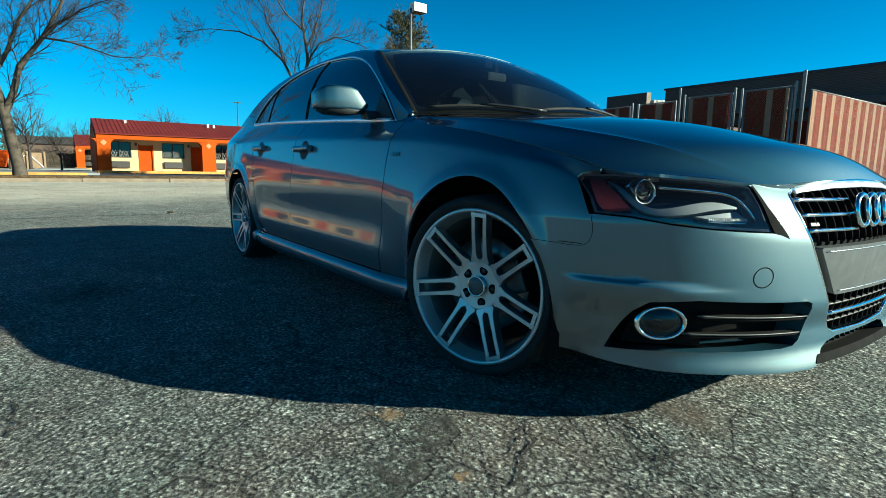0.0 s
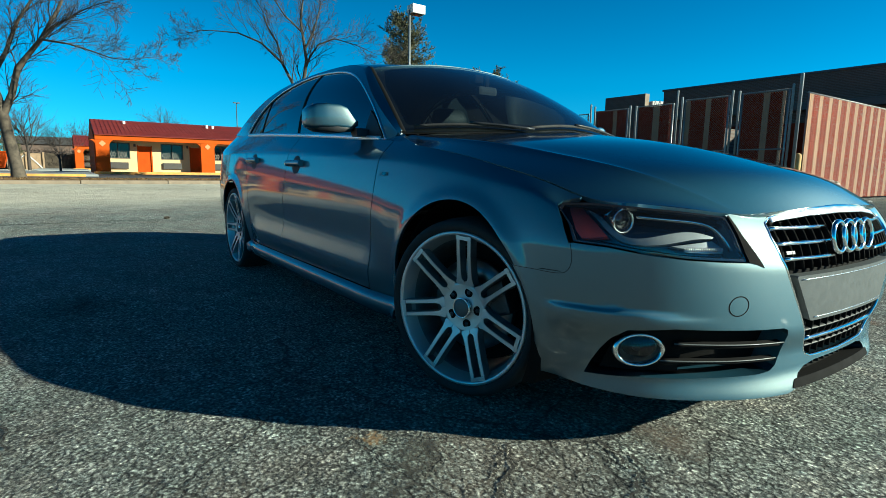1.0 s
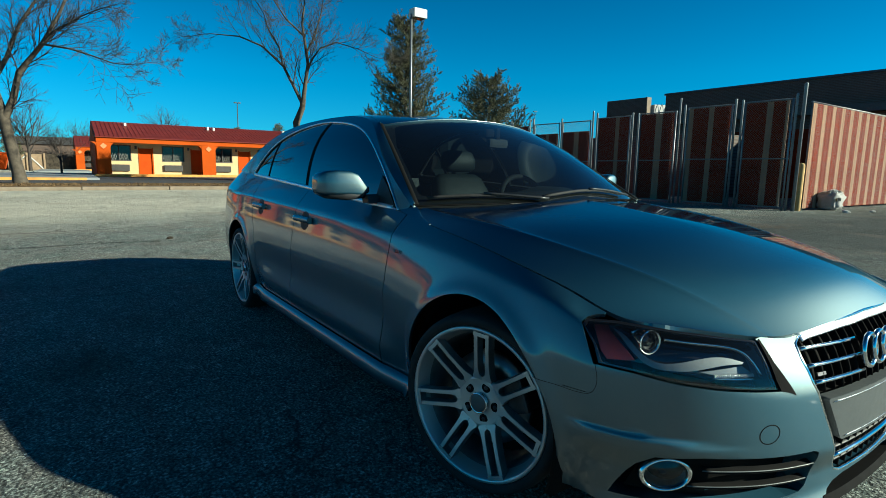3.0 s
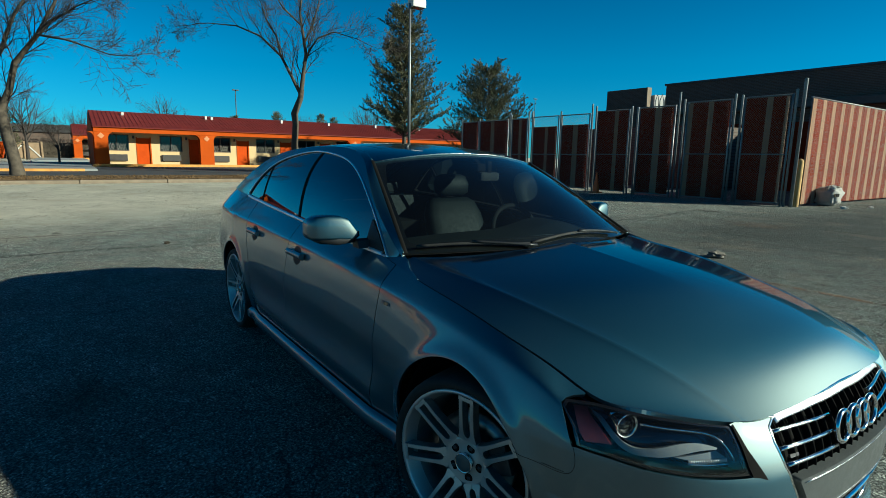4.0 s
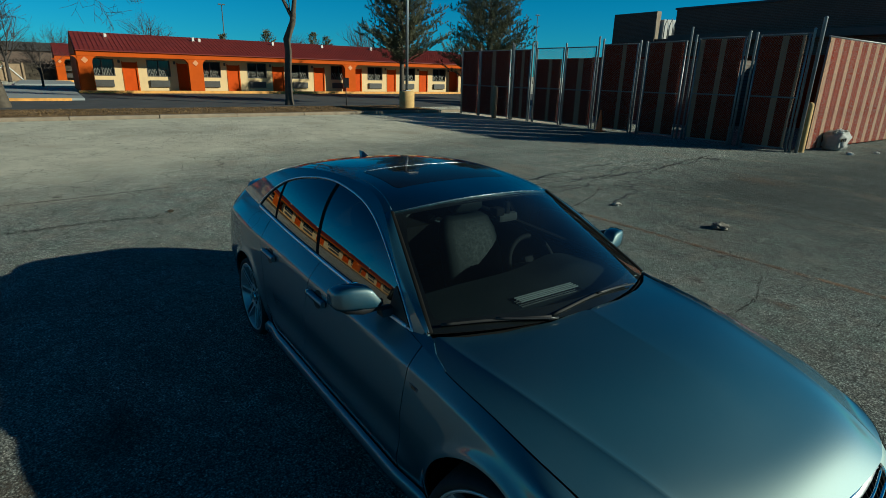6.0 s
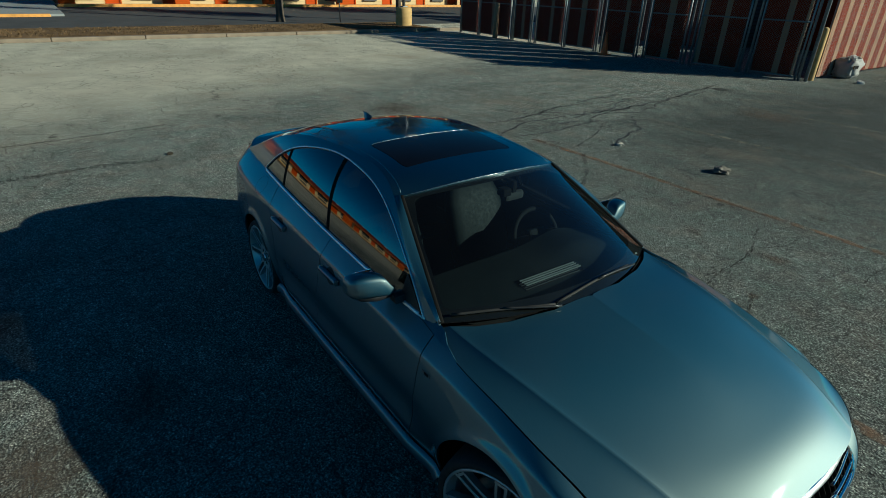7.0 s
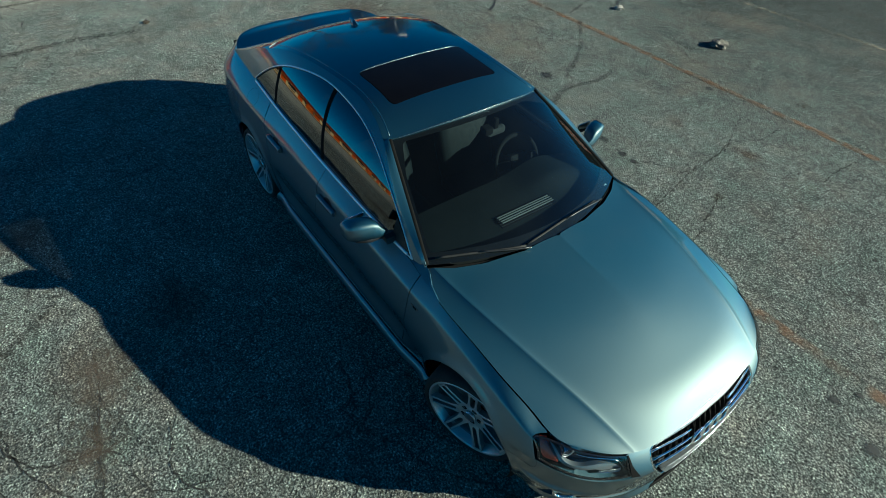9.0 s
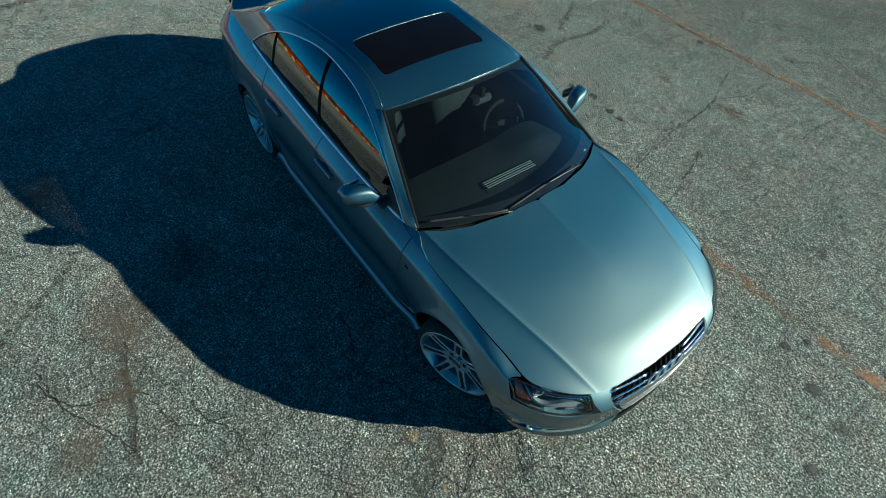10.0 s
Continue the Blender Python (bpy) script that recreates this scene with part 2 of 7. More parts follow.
    c1 = k.math("MULTIPLY", k.ramp(e1, (0.0, 1.0), (0.0022, 0.8), (0.004, 0.0)), k.ramp(k.noise(0.23, 3.0, 0.5, co), (0.55, 0.0), (0.60, 1.0)))
    c2 = k.math("MULTIPLY", k.ramp(e2, (0.0, 0.95), (0.008, 0.75), (0.018, 0.0)), k.ramp(k.noise(0.5, 3.0, 0.5, co), (0.44, 0.0), (0.54, 1.0)))
    c3 = k.math("MULTIPLY", k.ramp(e3, (0.0, 0.75), (0.034, 0.0)), k.ramp(k.noise(0.7, 4.0, 0.6, co), (0.52, 0.0), (0.62, 1.0)))
    crack = k.math("MAXIMUM", k.math("MAXIMUM", c1, c2), c3)
    c = k.mix(k.math("MULTIPLY", crack, 0.8), c, (0.022, 0.021, 0.02))
    k.set("color", c)
    k.bump(k.math("SUBTRACT", k.math("MULTIPLY", k.voronoi(72.0, vec=co), -1.0), k.math("MULTIPLY", crack, 1.2)), 0.8, 0.018)
    k.bump(k.noise(80.0, 4.0, 0.7, co), 0.9, 0.020)
    k.bump(k.noise(7.0, 4.0, 0.6, co), 0.3, 0.03)
    return k.m


PAINT = make_paint()
ASPHALT = make_asphalt()
BLACK_TRIM = plain("black_plastic_trim", (0.013, 0.013, 0.014), 0.5, vary=0.2, scale=20, bump=0.1, bscale=600)
GLOSS_BLACK = plain("gloss_black", (0.012, 0.012, 0.013), 0.12, coat=0.6)
RUBBER = plain("tyre_rubber", (0.018, 0.018, 0.018), 0.78, vary=0.25, scale=12, bump=0.15, bscale=300, spec=0.3)
CHROME = plain("satin_chrome", (0.78, 0.79, 0.80), 0.10, 1.0, vary=0.03)
ALU = plain("brushed_aluminium", (0.74, 0.76, 0.78), 0.34, 1.0, vary=0.02, scale=4)
ALLOY = plain("silver_alloy_wheel", (0.52, 0.53, 0.53), 0.45, 0.8, vary=0.05, scale=6, coat=0.5)
DARK_METAL = plain("dark_metal", (0.05, 0.05, 0.055), 0.5, 0.8, vary=0.3, scale=18, bump=0.1)
SATIN = plain("satin_silver_plastic", (0.46, 0.48, 0.50), 0.26, 0.9, vary=0.04)
BELT = plain("bright_anodised_trim", (0.86, 0.88, 0.90), 0.42, 0.9, vary=0.03)
# wheel alloy again, darkened to put shade into barrel and spoke sides
BARREL = plain("shade_dark_alloy", (0.24, 0.25, 0.26), 0.42, 0.8, vary=0.2, scale=20)
DISC = plain("brake_disc_steel", (0.22, 0.21, 0.21), 0.38, 1.0, vary=0.15, scale=25)
SHELL = plain("underbody_black", (0.006, 0.006, 0.006), 0.9, spec=0.1)
PLATE_GREY = plain("grey_plate_cover", (0.068, 0.076, 0.078), 0.42, vary=0.1, scale=10, bump=0.08, bscale=300)
# seats and dash darkened to replace the shade that the windscreen doesn't cast
SEAT = plain("darkened_grey_leather", (0.006, 0.009, 0.010), 0.6, spec=0.15, vary=0.15, scale=14, bump=0.15, bscale=180)
DASH = plain("darkened_charcoal_dash", (0.007, 0.010, 0.011), 0.7, spec=0.15, vary=0.15, scale=20, bump=0.2, bscale=400)
# dark tone that stands for the shade inside the handle cups
HANDLE_CUP = plain("recess_shade_grey", (0.016, 0.020, 0.022), 0.55, vary=0.1, spec=0.15)
HEADLINER = plain("dark_grey_headliner", (0.045, 0.047, 0.048), 0.95, vary=0.1, spec=0.05)
STEER = plain("dark_grey_leather", (0.006, 0.007, 0.008), 0.8, vary=0.1, spec=0.15)
VENT_GREY = plain("grey_vent_plastic", (0.13, 0.14, 0.14), 0.6)
WIPER_METAL = plain("satin_black_metal", (0.025, 0.025, 0.026), 0.36, 0.4, vary=0.1)
WHITE_PAPER = plain("white_print", (0.55, 0.55, 0.53), 0.7)
LAMP_GREY = plain("grey_lamp_reflector", (0.17, 0.19, 0.20), 0.45, 0.5, vary=0.06)
AMBER = plain("amber_reflector", (0.22, 0.014, 0.002), 0.4, vary=0.15, scale=60, coat=0.3)


def make_pane(name, tint, ior=1.5, dust_haze=0.0):
    """A thin tinted pane: lets light straight through, tinted, mirrors more at a flat angle, with a pale diffuse haze
    if asked.
    """
    m = bpy.data.materials.new(name)
    m.use_nodes = True
    n, l = m.node_tree.nodes, m.node_tree.links
    n.remove(n["Principled BSDF"])
    tr, gl, mx, fr = (n.new(k) for k in ("ShaderNodeBsdfTransparent", "ShaderNodeBsdfGlossy", "ShaderNodeMixShader", "ShaderNodeFresnel"))
    tr.inputs["Color"].default_value = (*tint, 1)
    gl.inputs["Roughness"].default_value = 0.01
    gl.inputs["Color"].default_value = (0.95, 0.97, 1.0, 1)
    fr.inputs["IOR"].default_value = ior
    l.new(fr.outputs[0], mx.inputs[0])
    l.new(tr.outputs[0], mx.inputs[1])
    l.new(gl.outputs[0], mx.inputs[2])
    l.new(mx.outputs[0], n["Material Output"].inputs["Surface"])
    # pale haze put over the glass as a diffuse layer, lifting its darks
    if dust_haze:
        df, md, dn = (n.new(k) for k in ("ShaderNodeBsdfDiffuse", "ShaderNodeMixShader", "ShaderNodeTexNoise"))
        df.inputs["Color"].default_value = (0.42, 0.50, 0.48, 1)
        dn.inputs["Scale"].default_value, dn.inputs["Detail"].default_value = 3.0, 6.0
        sc = n.new("ShaderNodeMath")
        sc.operation = "MULTIPLY"
        sc.inputs[1].default_value = dust_haze * 2
        l.new(n.new("ShaderNodeTexCoord").outputs["Object"], dn.inputs["Vector"])
        l.new(dn.outputs["Fac"], sc.inputs[0])
        l.new(sc.outputs[0], md.inputs[0])
        l.new(mx.outputs[0], md.inputs[1])
        l.new(df.outputs[0], md.inputs[2])
        l.new(md.outputs[0], n["Material Output"].inputs["Surface"])
    return m


SCREEN_GLASS = make_pane("windscreen_glass", (0.34, 0.47, 0.50), 1.6, 0.005)
SIDE_GLASS = make_pane("tinted_side_glass", (0.045, 0.050, 0.050), 1.9)
LAMP_GLASS = make_pane("lamp_lens", (0.90, 0.94, 0.95), 1.5, 0.005)
ROOF_GLASS = plain("black_roof_glass", (0.003, 0.003, 0.004), 0.06, spec=0.10)


# ---- shape of the car's surfaces ----
def spline(xs, ys):
    """Natural cubic spline through (xs, ys), straight beyond its ends."""
    xs, ys = np.asarray(xs, float), np.asarray(ys, float)
    if xs[0] > xs[-1]:
        xs, ys = xs[::-1], ys[::-1]
    n, h = len(xs), np.diff(xs)
    a, r = np.eye(n), np.zeros(n)
    for i in range(1, n - 1):
        a[i, i - 1:i + 2] = h[i - 1], 2 * (h[i - 1] + h[i]), h[i]
        r[i] = 6 * ((ys[i + 1] - ys[i]) / h[i] - (ys[i] - ys[i - 1]) / h[i - 1])
    m = np.linalg.solve(a, r)
    s0 = (ys[1] - ys[0]) / h[0] - h[0] * m[1] / 6
    s1 = (ys[-1] - ys[-2]) / h[-1] + h[-1] * m[-2] / 6

    def f(x):
        x = np.asarray(x, float)
        c = np.clip(x, xs[0], xs[-1])
        i = np.clip(np.searchsorted(xs, c) - 1, 0, n - 2)
        p, q, w = xs[i + 1] - c, c - xs[i], h[i]
        y = (m[i] * p**3 + m[i + 1] * q**3) / (6 * w) + (ys[i] / w - m[i] * w / 6) * p + (ys[i + 1] / w - m[i + 1] * w / 6) * q
        return y + np.where(x < xs[0], (x - xs[0]) * s0, 0) + np.where(x > xs[-1], (x - xs[-1]) * s1, 0)
    return f


def smooth(t):
    t = np.clip(t, 0, 1)
    return t * t * (3 - 2 * t)


# The car's plan outline at its widest, from the middle of the nose round to the middle of the tail;
# x runs forward from the front axle, y is the half width. With each: inset of the upper edge, its height, the crease's height, tuck of the foot.
PLAN = [(.835, 0, .078, .675, .52, .012), (.828, .2, .078, .671, .52, .012), (.805, .38, .074, .651, .52, .018), (.765, .53, .068, .661, .53, .035),
        (.705, .645, .074, .676, .55, .045), (.62, .745, .085, .684, .58, .055), (.50, .825, .083, .686, .625, .06), (.36, .872, .106, .719, .693, .065),
        (.15, .895, .106, .768, .730, .07), (-.1, .900, .098, .816, .764, .07), (-.35, .901, .092, .852, .788, .07), (-.68, .902, .126, .889, .809, .07),
        (-1.1, .904, .119, .914, .826, .07), (-1.6, .906, .116, .940, .838, .07), (-2.1, .906, .121, .965, .848, .07), (-2.6, .905, .140, .985, .857, .07),
        (-3.0, .895, .157, 1.0, .865, .07), (-3.3, .870, .165, 1.015, .87, .07), (-3.55, .82, .17, 1.03, .875, .07), (-3.70, .72, .16, 1.04, .875, .07),
        (-3.79, .55, .12, 1.045, .87, .07), (-3.83, .3, .10, 1.05, .87, .07), (-3.84, 0, .10, 1.05, .87, .07)]
_p = np.array(PLAN)
_pm = np.vstack([_p[1:4][::-1] * [1, -1, 1, 1, 1, 1], _p, _p[-4:-1][::-1] * [1, -1, 1, 1, 1, 1]])
_ss = np.r_[0, np.cumsum(np.hypot(*np.diff(_pm[:, :2], axis=0).T))]
_ss -= _ss[3]
plan_x, plan_y, top_inset, top_z, crease_z, foot = (spline(_ss, _pm[:, k]) for k in range(6))
S_END = _ss[-4]
_sd = np.linspace(0, S_END, 1500)
_xd = plan_x(_sd)
ARCHES = ((-.005, .300, .366), (-2.825, .300, .363))


def s_of_x(x):
    """Length along the plan outline at which the flank has that x."""
    return np.interp(-np.asarray(x, float), -_xd, _sd)


def inset(s, z):
    """How far the body lies inside its plan outline."""
    s = np.abs(np.asarray(s, float))
    z = np.asarray(z, float)
    zc, zt = crease_z(s), top_z(s)
    x = plan_x(s)
    door = smooth((-.42 - x) / .25) * smooth((x + 2.45) / .25)
    low = foot(s) * ((1 - door) * (np.clip(.56 - z, 0, 1) / .38) ** 2.1 + door * .75 * (np.clip(.345 - z, 0, 1) / .165) ** 1.25)
    low = low + door * .016 * np.exp(-((z - .45) / .095) ** 2)
    lean = np.interp(x, [-3.6, -3.0, -1.1, -.6, -.28, -.08, .13, .3, .44, .56], [.03, .034, .034, .036, .042, .050, .052, .048, .034, .010])
    over_ = .005 * np.logaddexp(0, np.clip((z - zc) / .005, -60, 60))
    t = np.clip(over_ / (zt - zc), 0, 1.6)
    lean = lean * smooth((zc - .56) / .06)
    base = lean * (np.clip(z - over_ - .56, 0, 1) / np.maximum(zc - .56, .02)) ** 1.5
    wing = smooth((.50 - x) / .12)
    d = low + base + (top_inset(s) - lean) * (wing * (.85 * t + .15 * t**2) + (1 - wing) * (.42 * t + .58 * t**2.2))
    for ax, az, r in ARCHES:
        far = np.hypot(x - ax, z - az)
        d = d - .012 * np.exp(-((far - r) / .035) ** 2) * (z < .9) * (plan_y(s) > .7)
    nose = smooth((x - .36) / .12)
    ledge = np.interp(s, [.30, .36, .86, 1.05, 1.2], [.374, .378, .411, .404, .400])
    fade = smooth((1.13 - s) / .10) * smooth((s - .55) / .35)
    d = d + nose * (-.014 * fade * smooth((ledge - z) / .022 + .5) + .016 * smooth((ledge - .02 - z) / .09)) - smooth((x - .40) / .12) * .017 * smooth((.222 - z) / .070)
    return d


def body(s, z):
    """A point of the body's outer skin below the windows; s < 0 on the right-hand side, z is the height."""
    s = np.asarray(s, float)
    a, e = np.abs(s), 1e-3
    dx, dy = plan_x(a + e) - plan_x(a - e), plan_y(a + e) - plan_y(a - e)
    n = np.hypot(dx, dy)
    d = inset(a, z)
    y = plan_y(a) + dx / n * d
    return np.stack([plan_x(a) - dy / n * d, np.where(s < 0, -y, y), np.asarray(z, float) + 0 * a], -1)


belt_y = spline([-.5, -.68, -1.1, -1.6, -2.1, -2.6, -3.0, -3.4], [.752, .765, .785, .79, .785, .765, .738, .705])
belt_z = spline([-.5, -.68, -1.1, -1.6, -2.1, -2.6, -3.0, -3.4], [.88, .889, .914, .94, .965, .985, 1.0, 1.02])


def flank(x, z):
    """A point of the side windows' plane, on the left-hand side."""
    x, z = np.asarray(x, float), np.asarray(z, float)
    h = z - belt_z(x)
    return np.stack([x, belt_y(x) - .26 * h - .45 * h * np.abs(h) - 2.7 * h ** 4, z], -1)


# Upper outline of the side: front pillar, roof rail, rear pillar.
rail_z = spline([-.56, -.90, -1.22, -1.45, -1.8, -2.2, -2.55, -2.85, -3.15, -3.42], [.892, 1.092, 1.274, 1.338, 1.367, 1.357, 1.318, 1.235, 1.12, 1.025])
roof_z = spline([-1.12, -1.5, -1.9, -2.3, -2.72, -2.9], [1.336, 1.378, 1.397, 1.388, 1.340, 1.300])


def roof(x, w):
    """A point of the roof: w = -1 to 1 from rail to rail."""
    x, w = np.asarray(x, float), np.asarray(w, float)
    r = flank(x, rail_z(x))
    zc = roof_z(x)
    return np.stack([x + 0 * w, r[..., 1] * w, zc + (r[..., 2] - zc) * np.abs(w) ** 2.5], -1)


def windscreen(w, t):
    """w = -1 to 1 across, t = 0 at the foot, 1 at the roof."""
    w, t = np.asarray(w, float), np.asarray(t, float)
    a = w * w
    x0, z0 = -.345 - .235 * a, .934 - .022 * a
    x1, z1 = -1.125 - .10 * a, 1.336 - .048 * a
    edge = .748 - .183 * t
    b = .035 * 4 * t * (1 - t) * (1 - .9 * a * a)
    return np.stack([x0 + (x1 - x0) * t + .45 * b, edge * w, z0 + (z1 - z0) * t + .9 * b], -1)


def rear_screen(w, t):
    w, t = np.asarray(w, float), np.asarray(t, float)
    a = w * w
    x0, y0, z0 = -3.36 + .06 * a, .60 * w, 1.072 - .03 * a
    x1, y1, z1 = -2.73 - .10 * a, .54 * w, 1.333 - .075 * a
    b = .02 * 4 * t * (1 - t)
    return np.stack([x0 + (x1 - x0) * t - .4 * b, y0 + (y1 - y0) * t, z0 + (z1 - z0) * t + .9 * b], -1)


_hc = spline([0, .25, .5, .75, .9, 1], [.947, .913, .867, .797, .743, .676])      # middle of the bonnet, height
_hx = spline([0, .25, .5, .75, .9, 1], [-.37, -.07, .24, .53, .68, .757])       # and its x
_ex = spline([0, .25, .5, .75, 1], [-.575, -.30, -.02, .27, .53])                # outer edge, x
_rx = spline([0, .2, .4, .6, .8, 1], [-.56, -.33, -.08, .20, .48, .712])         # the sharp ridge, x
_ry = spline([0, .2, .4, .6, .8, 1], [.716, .694, .661, .610, .548, .487])       # its distance from the middle
_rz = spline([0, .1, .2, .4, .6, .8, 1], [.906, .889, .879, .856, .811, .749, .656])       # and its height


def hood(u, q):
    """u = 0 at the windscreen, 1 at the nose; q = -1 to 1 across, with the ridges at -.75 and .75."""
    u, q = np.asarray(u, float), np.asarray(q, float)
    ex = _ex(u)
    se = s_of_x(ex + .0)
    for _ in range(4):
        p = body(se, top_z(se))
        se = se + (p[..., 0] - ex) * .9
    p = body(se, top_z(se))
    k = np.abs(q)
    ye, ze, yr, zr, xc, zc = p[..., 1], p[..., 2], _ry(u), _rz(u), _hx(u), _hc(u)
    wr = yr / ye
    a = np.where(k < .75, k * wr / .75, wr + (k - .75) / .25 * (1 - wr))
    c = np.clip((xc - _rx(u)) / (xc - ex), .02, .98)
    x = xc + (ex - xc) * a ** (np.log(c) / np.log(wr))
    i = np.minimum(a / wr, 1)
    o = np.clip((a - wr) / (1 - wr), 0, 1.3)
    inner = zc + (zr - zc) * i ** 1.85
    outer = zr + (ze - zr) * (1.2 * o - .2 * o * o)
    crest = (.0045 * smooth(u / .12) + .001) * np.exp(-np.abs(a - wr) * ye / .020)
    return np.stack([x, ye * np.where(q < 0, -a, a), np.where(a < wr, inner, outer) + crest], -1)


# ---- the car ----
from mathutils.geometry import delaunay_2d_cdt

CAR_MIDDLE = np.array([-1.4, 0.0, 0.45])


def inside(poly, pts):
    """Which points lie inside a closed outline."""
    poly, pts = np.asarray(poly, float), np.asarray(pts, float)
    x, y = pts[:, 0], pts[:, 1]
    res = np.zeros(len(pts), bool)
    for (x0, y0), (x1, y1) in zip(poly, np.roll(poly, -1, 0)):
        if y0 != y1:
            res ^= ((y0 > y) != (y1 > y)) & (x < (x1 - x0) * (y - y0) / (y1 - y0) + x0)
    return res


def dense(poly, step):
    poly = np.asarray(poly, float)
    out = []
    for a, b in zip(poly, np.roll(poly, -1, 0)):
        n = max(1, int(np.ceil(np.hypot(*((b - a) / step)) / 0.8)))
        out += [a + (b - a) * k / n for k in range(n)]
    return np.array(out)


def far_from(poly, pts):
    """Least distance of each point from an outline."""
    best = np.full(len(pts), 1e9)
    for a, b in zip(poly, np.roll(poly, -1, 0)):
        d = b - a
        t = np.clip(((pts - a) @ d) / max(d @ d, 1e-12), 0, 1)
        best = np.minimum(best, np.hypot(*(pts - a - t[:, None] * d).T))
    return best


def panel(name, poly, fn, step, mat, parent, holes=(), thick=0.012, label="", middle=CAR_MIDDLE):
    """A sheet of bodywork: the part of the surface fn(a, b) inside an outline, with true surface normals and edges folded inwards."""
    step = np.array(step if isinstance(step, tuple) else (step, step), float)
    loops = [dense(np.asarray(p, float), step) for p in (poly, *holes)]
    unit = [p / step for p in loops]
    lo, hi = unit[0].min(0), unit[0].max(0)
    gx, gy = np.meshgrid(np.arange(np.floor(lo[0]), hi[0] + 1, 1.0), np.arange(np.floor(lo[1]), hi[1] + 1, 1.0))
    grid = np.stack([gx.ravel(), gy.ravel()], -1)
    grid = grid[inside(unit[0], grid) & (far_from(unit[0], grid) > 0.45)]
    for h in unit[1:]:
        grid = grid[~inside(h, grid) & (far_from(h, grid) > 0.45)]
    verts, edges = [Vector(p) for p in grid], []
    for p in unit:
        k = len(verts)
        verts += [Vector(q) for q in p]
        edges += [(k + i, k + (i + 1) % len(p)) for i in range(len(p))]
    vs, _, faces, *_ = delaunay_2d_cdt(verts, edges, [], 0, 1e-5)
    flat = np.array([tuple(v) for v in vs])
    faces = np.array([f for f in faces if len(f) == 3])
    mid = flat[faces].mean(1)
    keep = inside(unit[0], mid)
    for h in unit[1:]:
        keep &= ~inside(h, mid)
    faces = faces[keep]
    ab = flat * step
    e = step * 0.02
    pos = fn(ab[:, 0], ab[:, 1])
    nor = np.cross(fn(ab[:, 0] + e[0], ab[:, 1]) - fn(ab[:, 0] - e[0], ab[:, 1]), fn(ab[:, 0], ab[:, 1] + e[1]) - fn(ab[:, 0], ab[:, 1] - e[1]))
    nor /= np.maximum(np.linalg.norm(nor, axis=1, keepdims=True), 1e-12)
    nor *= np.where(((pos - middle) * nor).sum(1) < 0, -1, 1)[:, None]
    p0, p1, p2 = (pos[faces[:, k]] for k in range(3))
    flip = (np.cross(p1 - p0, p2 - p0) * nor[faces].mean(1)).sum(1) < 0
    faces[flip] = faces[flip][:, ::-1]
    seen = {}
    for f in faces:
        for a, b in ((f[0], f[1]), (f[1], f[2]), (f[2], f[0])):
            seen[(a, b)] = seen.get((a, b), 0) + 1
    rim = [(a, b) for a, b in seen if (b, a) not in seen]
    at = {}
    for a, b in rim:
        for v in (a, b):
            at.setdefault(v, len(at))
    src = np.array(list(at), int)
    n = len(pos)
    allpos = np.vstack([pos, pos[src], pos[src] - nor[src] * thick]) if len(src) else pos
    quads = [(n + at[b], n + at[a], n + len(src) + at[a], n + len(src) + at[b]) for a, b in rim]
    me = bpy.data.meshes.new(name)
    me.from_pydata([tuple(p) for p in allpos], [], [tuple(int(i) for i in f) for f in faces] + quads)
    me.polygons.foreach_set("use_smooth", [True] * len(faces) + [False] * len(quads))
    custom = []
    for f in faces:
        custom += [tuple(nor[i]) for i in f]
    custom += [(0, 0, 0)] * (4 * len(quads))
    me.normals_split_custom_set(custom)
    me.materials.append(mat)
    ob = new(name, me)
    if parent:
        ob.parent = parent
    if label:
        ob["label"] = label
    return ob


def strip(name, line, fn, width, rise, mat, parent, label="", closed=False, middle=CAR_MIDDLE):
    """A moulding of rounded section laid along a line of surface parameters."""
    line = np.asarray(line, float)
    e = 1e-3
    pos = fn(line[:, 0], line[:, 1])
    nor = np.cross(fn(line[:, 0] + e, line[:, 1]) - pos, fn(line[:, 0], line[:, 1] + e) - pos)
    nor /= np.maximum(np.linalg.norm(nor, axis=1, keepdims=True), 1e-12)
    nor *= np.where(((pos - middle) * nor).sum(1) < 0, -1, 1)[:, None]
    tan = (np.roll(pos, -1, 0) - np.roll(pos, 1, 0)) if closed else np.gradient(pos, axis=0)
    tan /= np.maximum(np.linalg.norm(tan, axis=1, keepdims=True), 1e-12)
    side = np.cross(nor, tan)
    bm = bmesh.new()
    sec = [(-.5, -.3), (-.5, .35), (-.32, .85), (0, 1), (.32, .85), (.5, .35), (.5, -.3)]
    rows = [[bm.verts.new(tuple(pos[i] + side[i] * width * a + nor[i] * rise * b)) for a, b in sec] for i in range(len(line))]
    idx = list(range(len(rows))) + ([0] if closed else [])
    for i, j in zip(idx, idx[1:]):
        for k in range(len(sec) - 1):
            bm.faces.new((rows[i][k], rows[i][k + 1], rows[j][k + 1], rows[j][k])).smooth = True
    if not closed:
        bm.faces.new(rows[0][::-1])
        bm.faces.new(rows[-1])
    bmesh.ops.recalc_face_normals(bm, faces=bm.faces)
    return part(name, bm, mat, parent, label)


def along(pts, n):
    """n points spread evenly on a smooth curve through the given ones."""
    pts = np.asarray(pts, float)
    d = np.r_[0, np.cumsum(np.hypot(*np.diff(pts, axis=0).T))]
    t = np.linspace(0, d[-1], n)
    return np.stack([spline(d, pts[:, 0])(t), spline(d, pts[:, 1])(t)], -1)


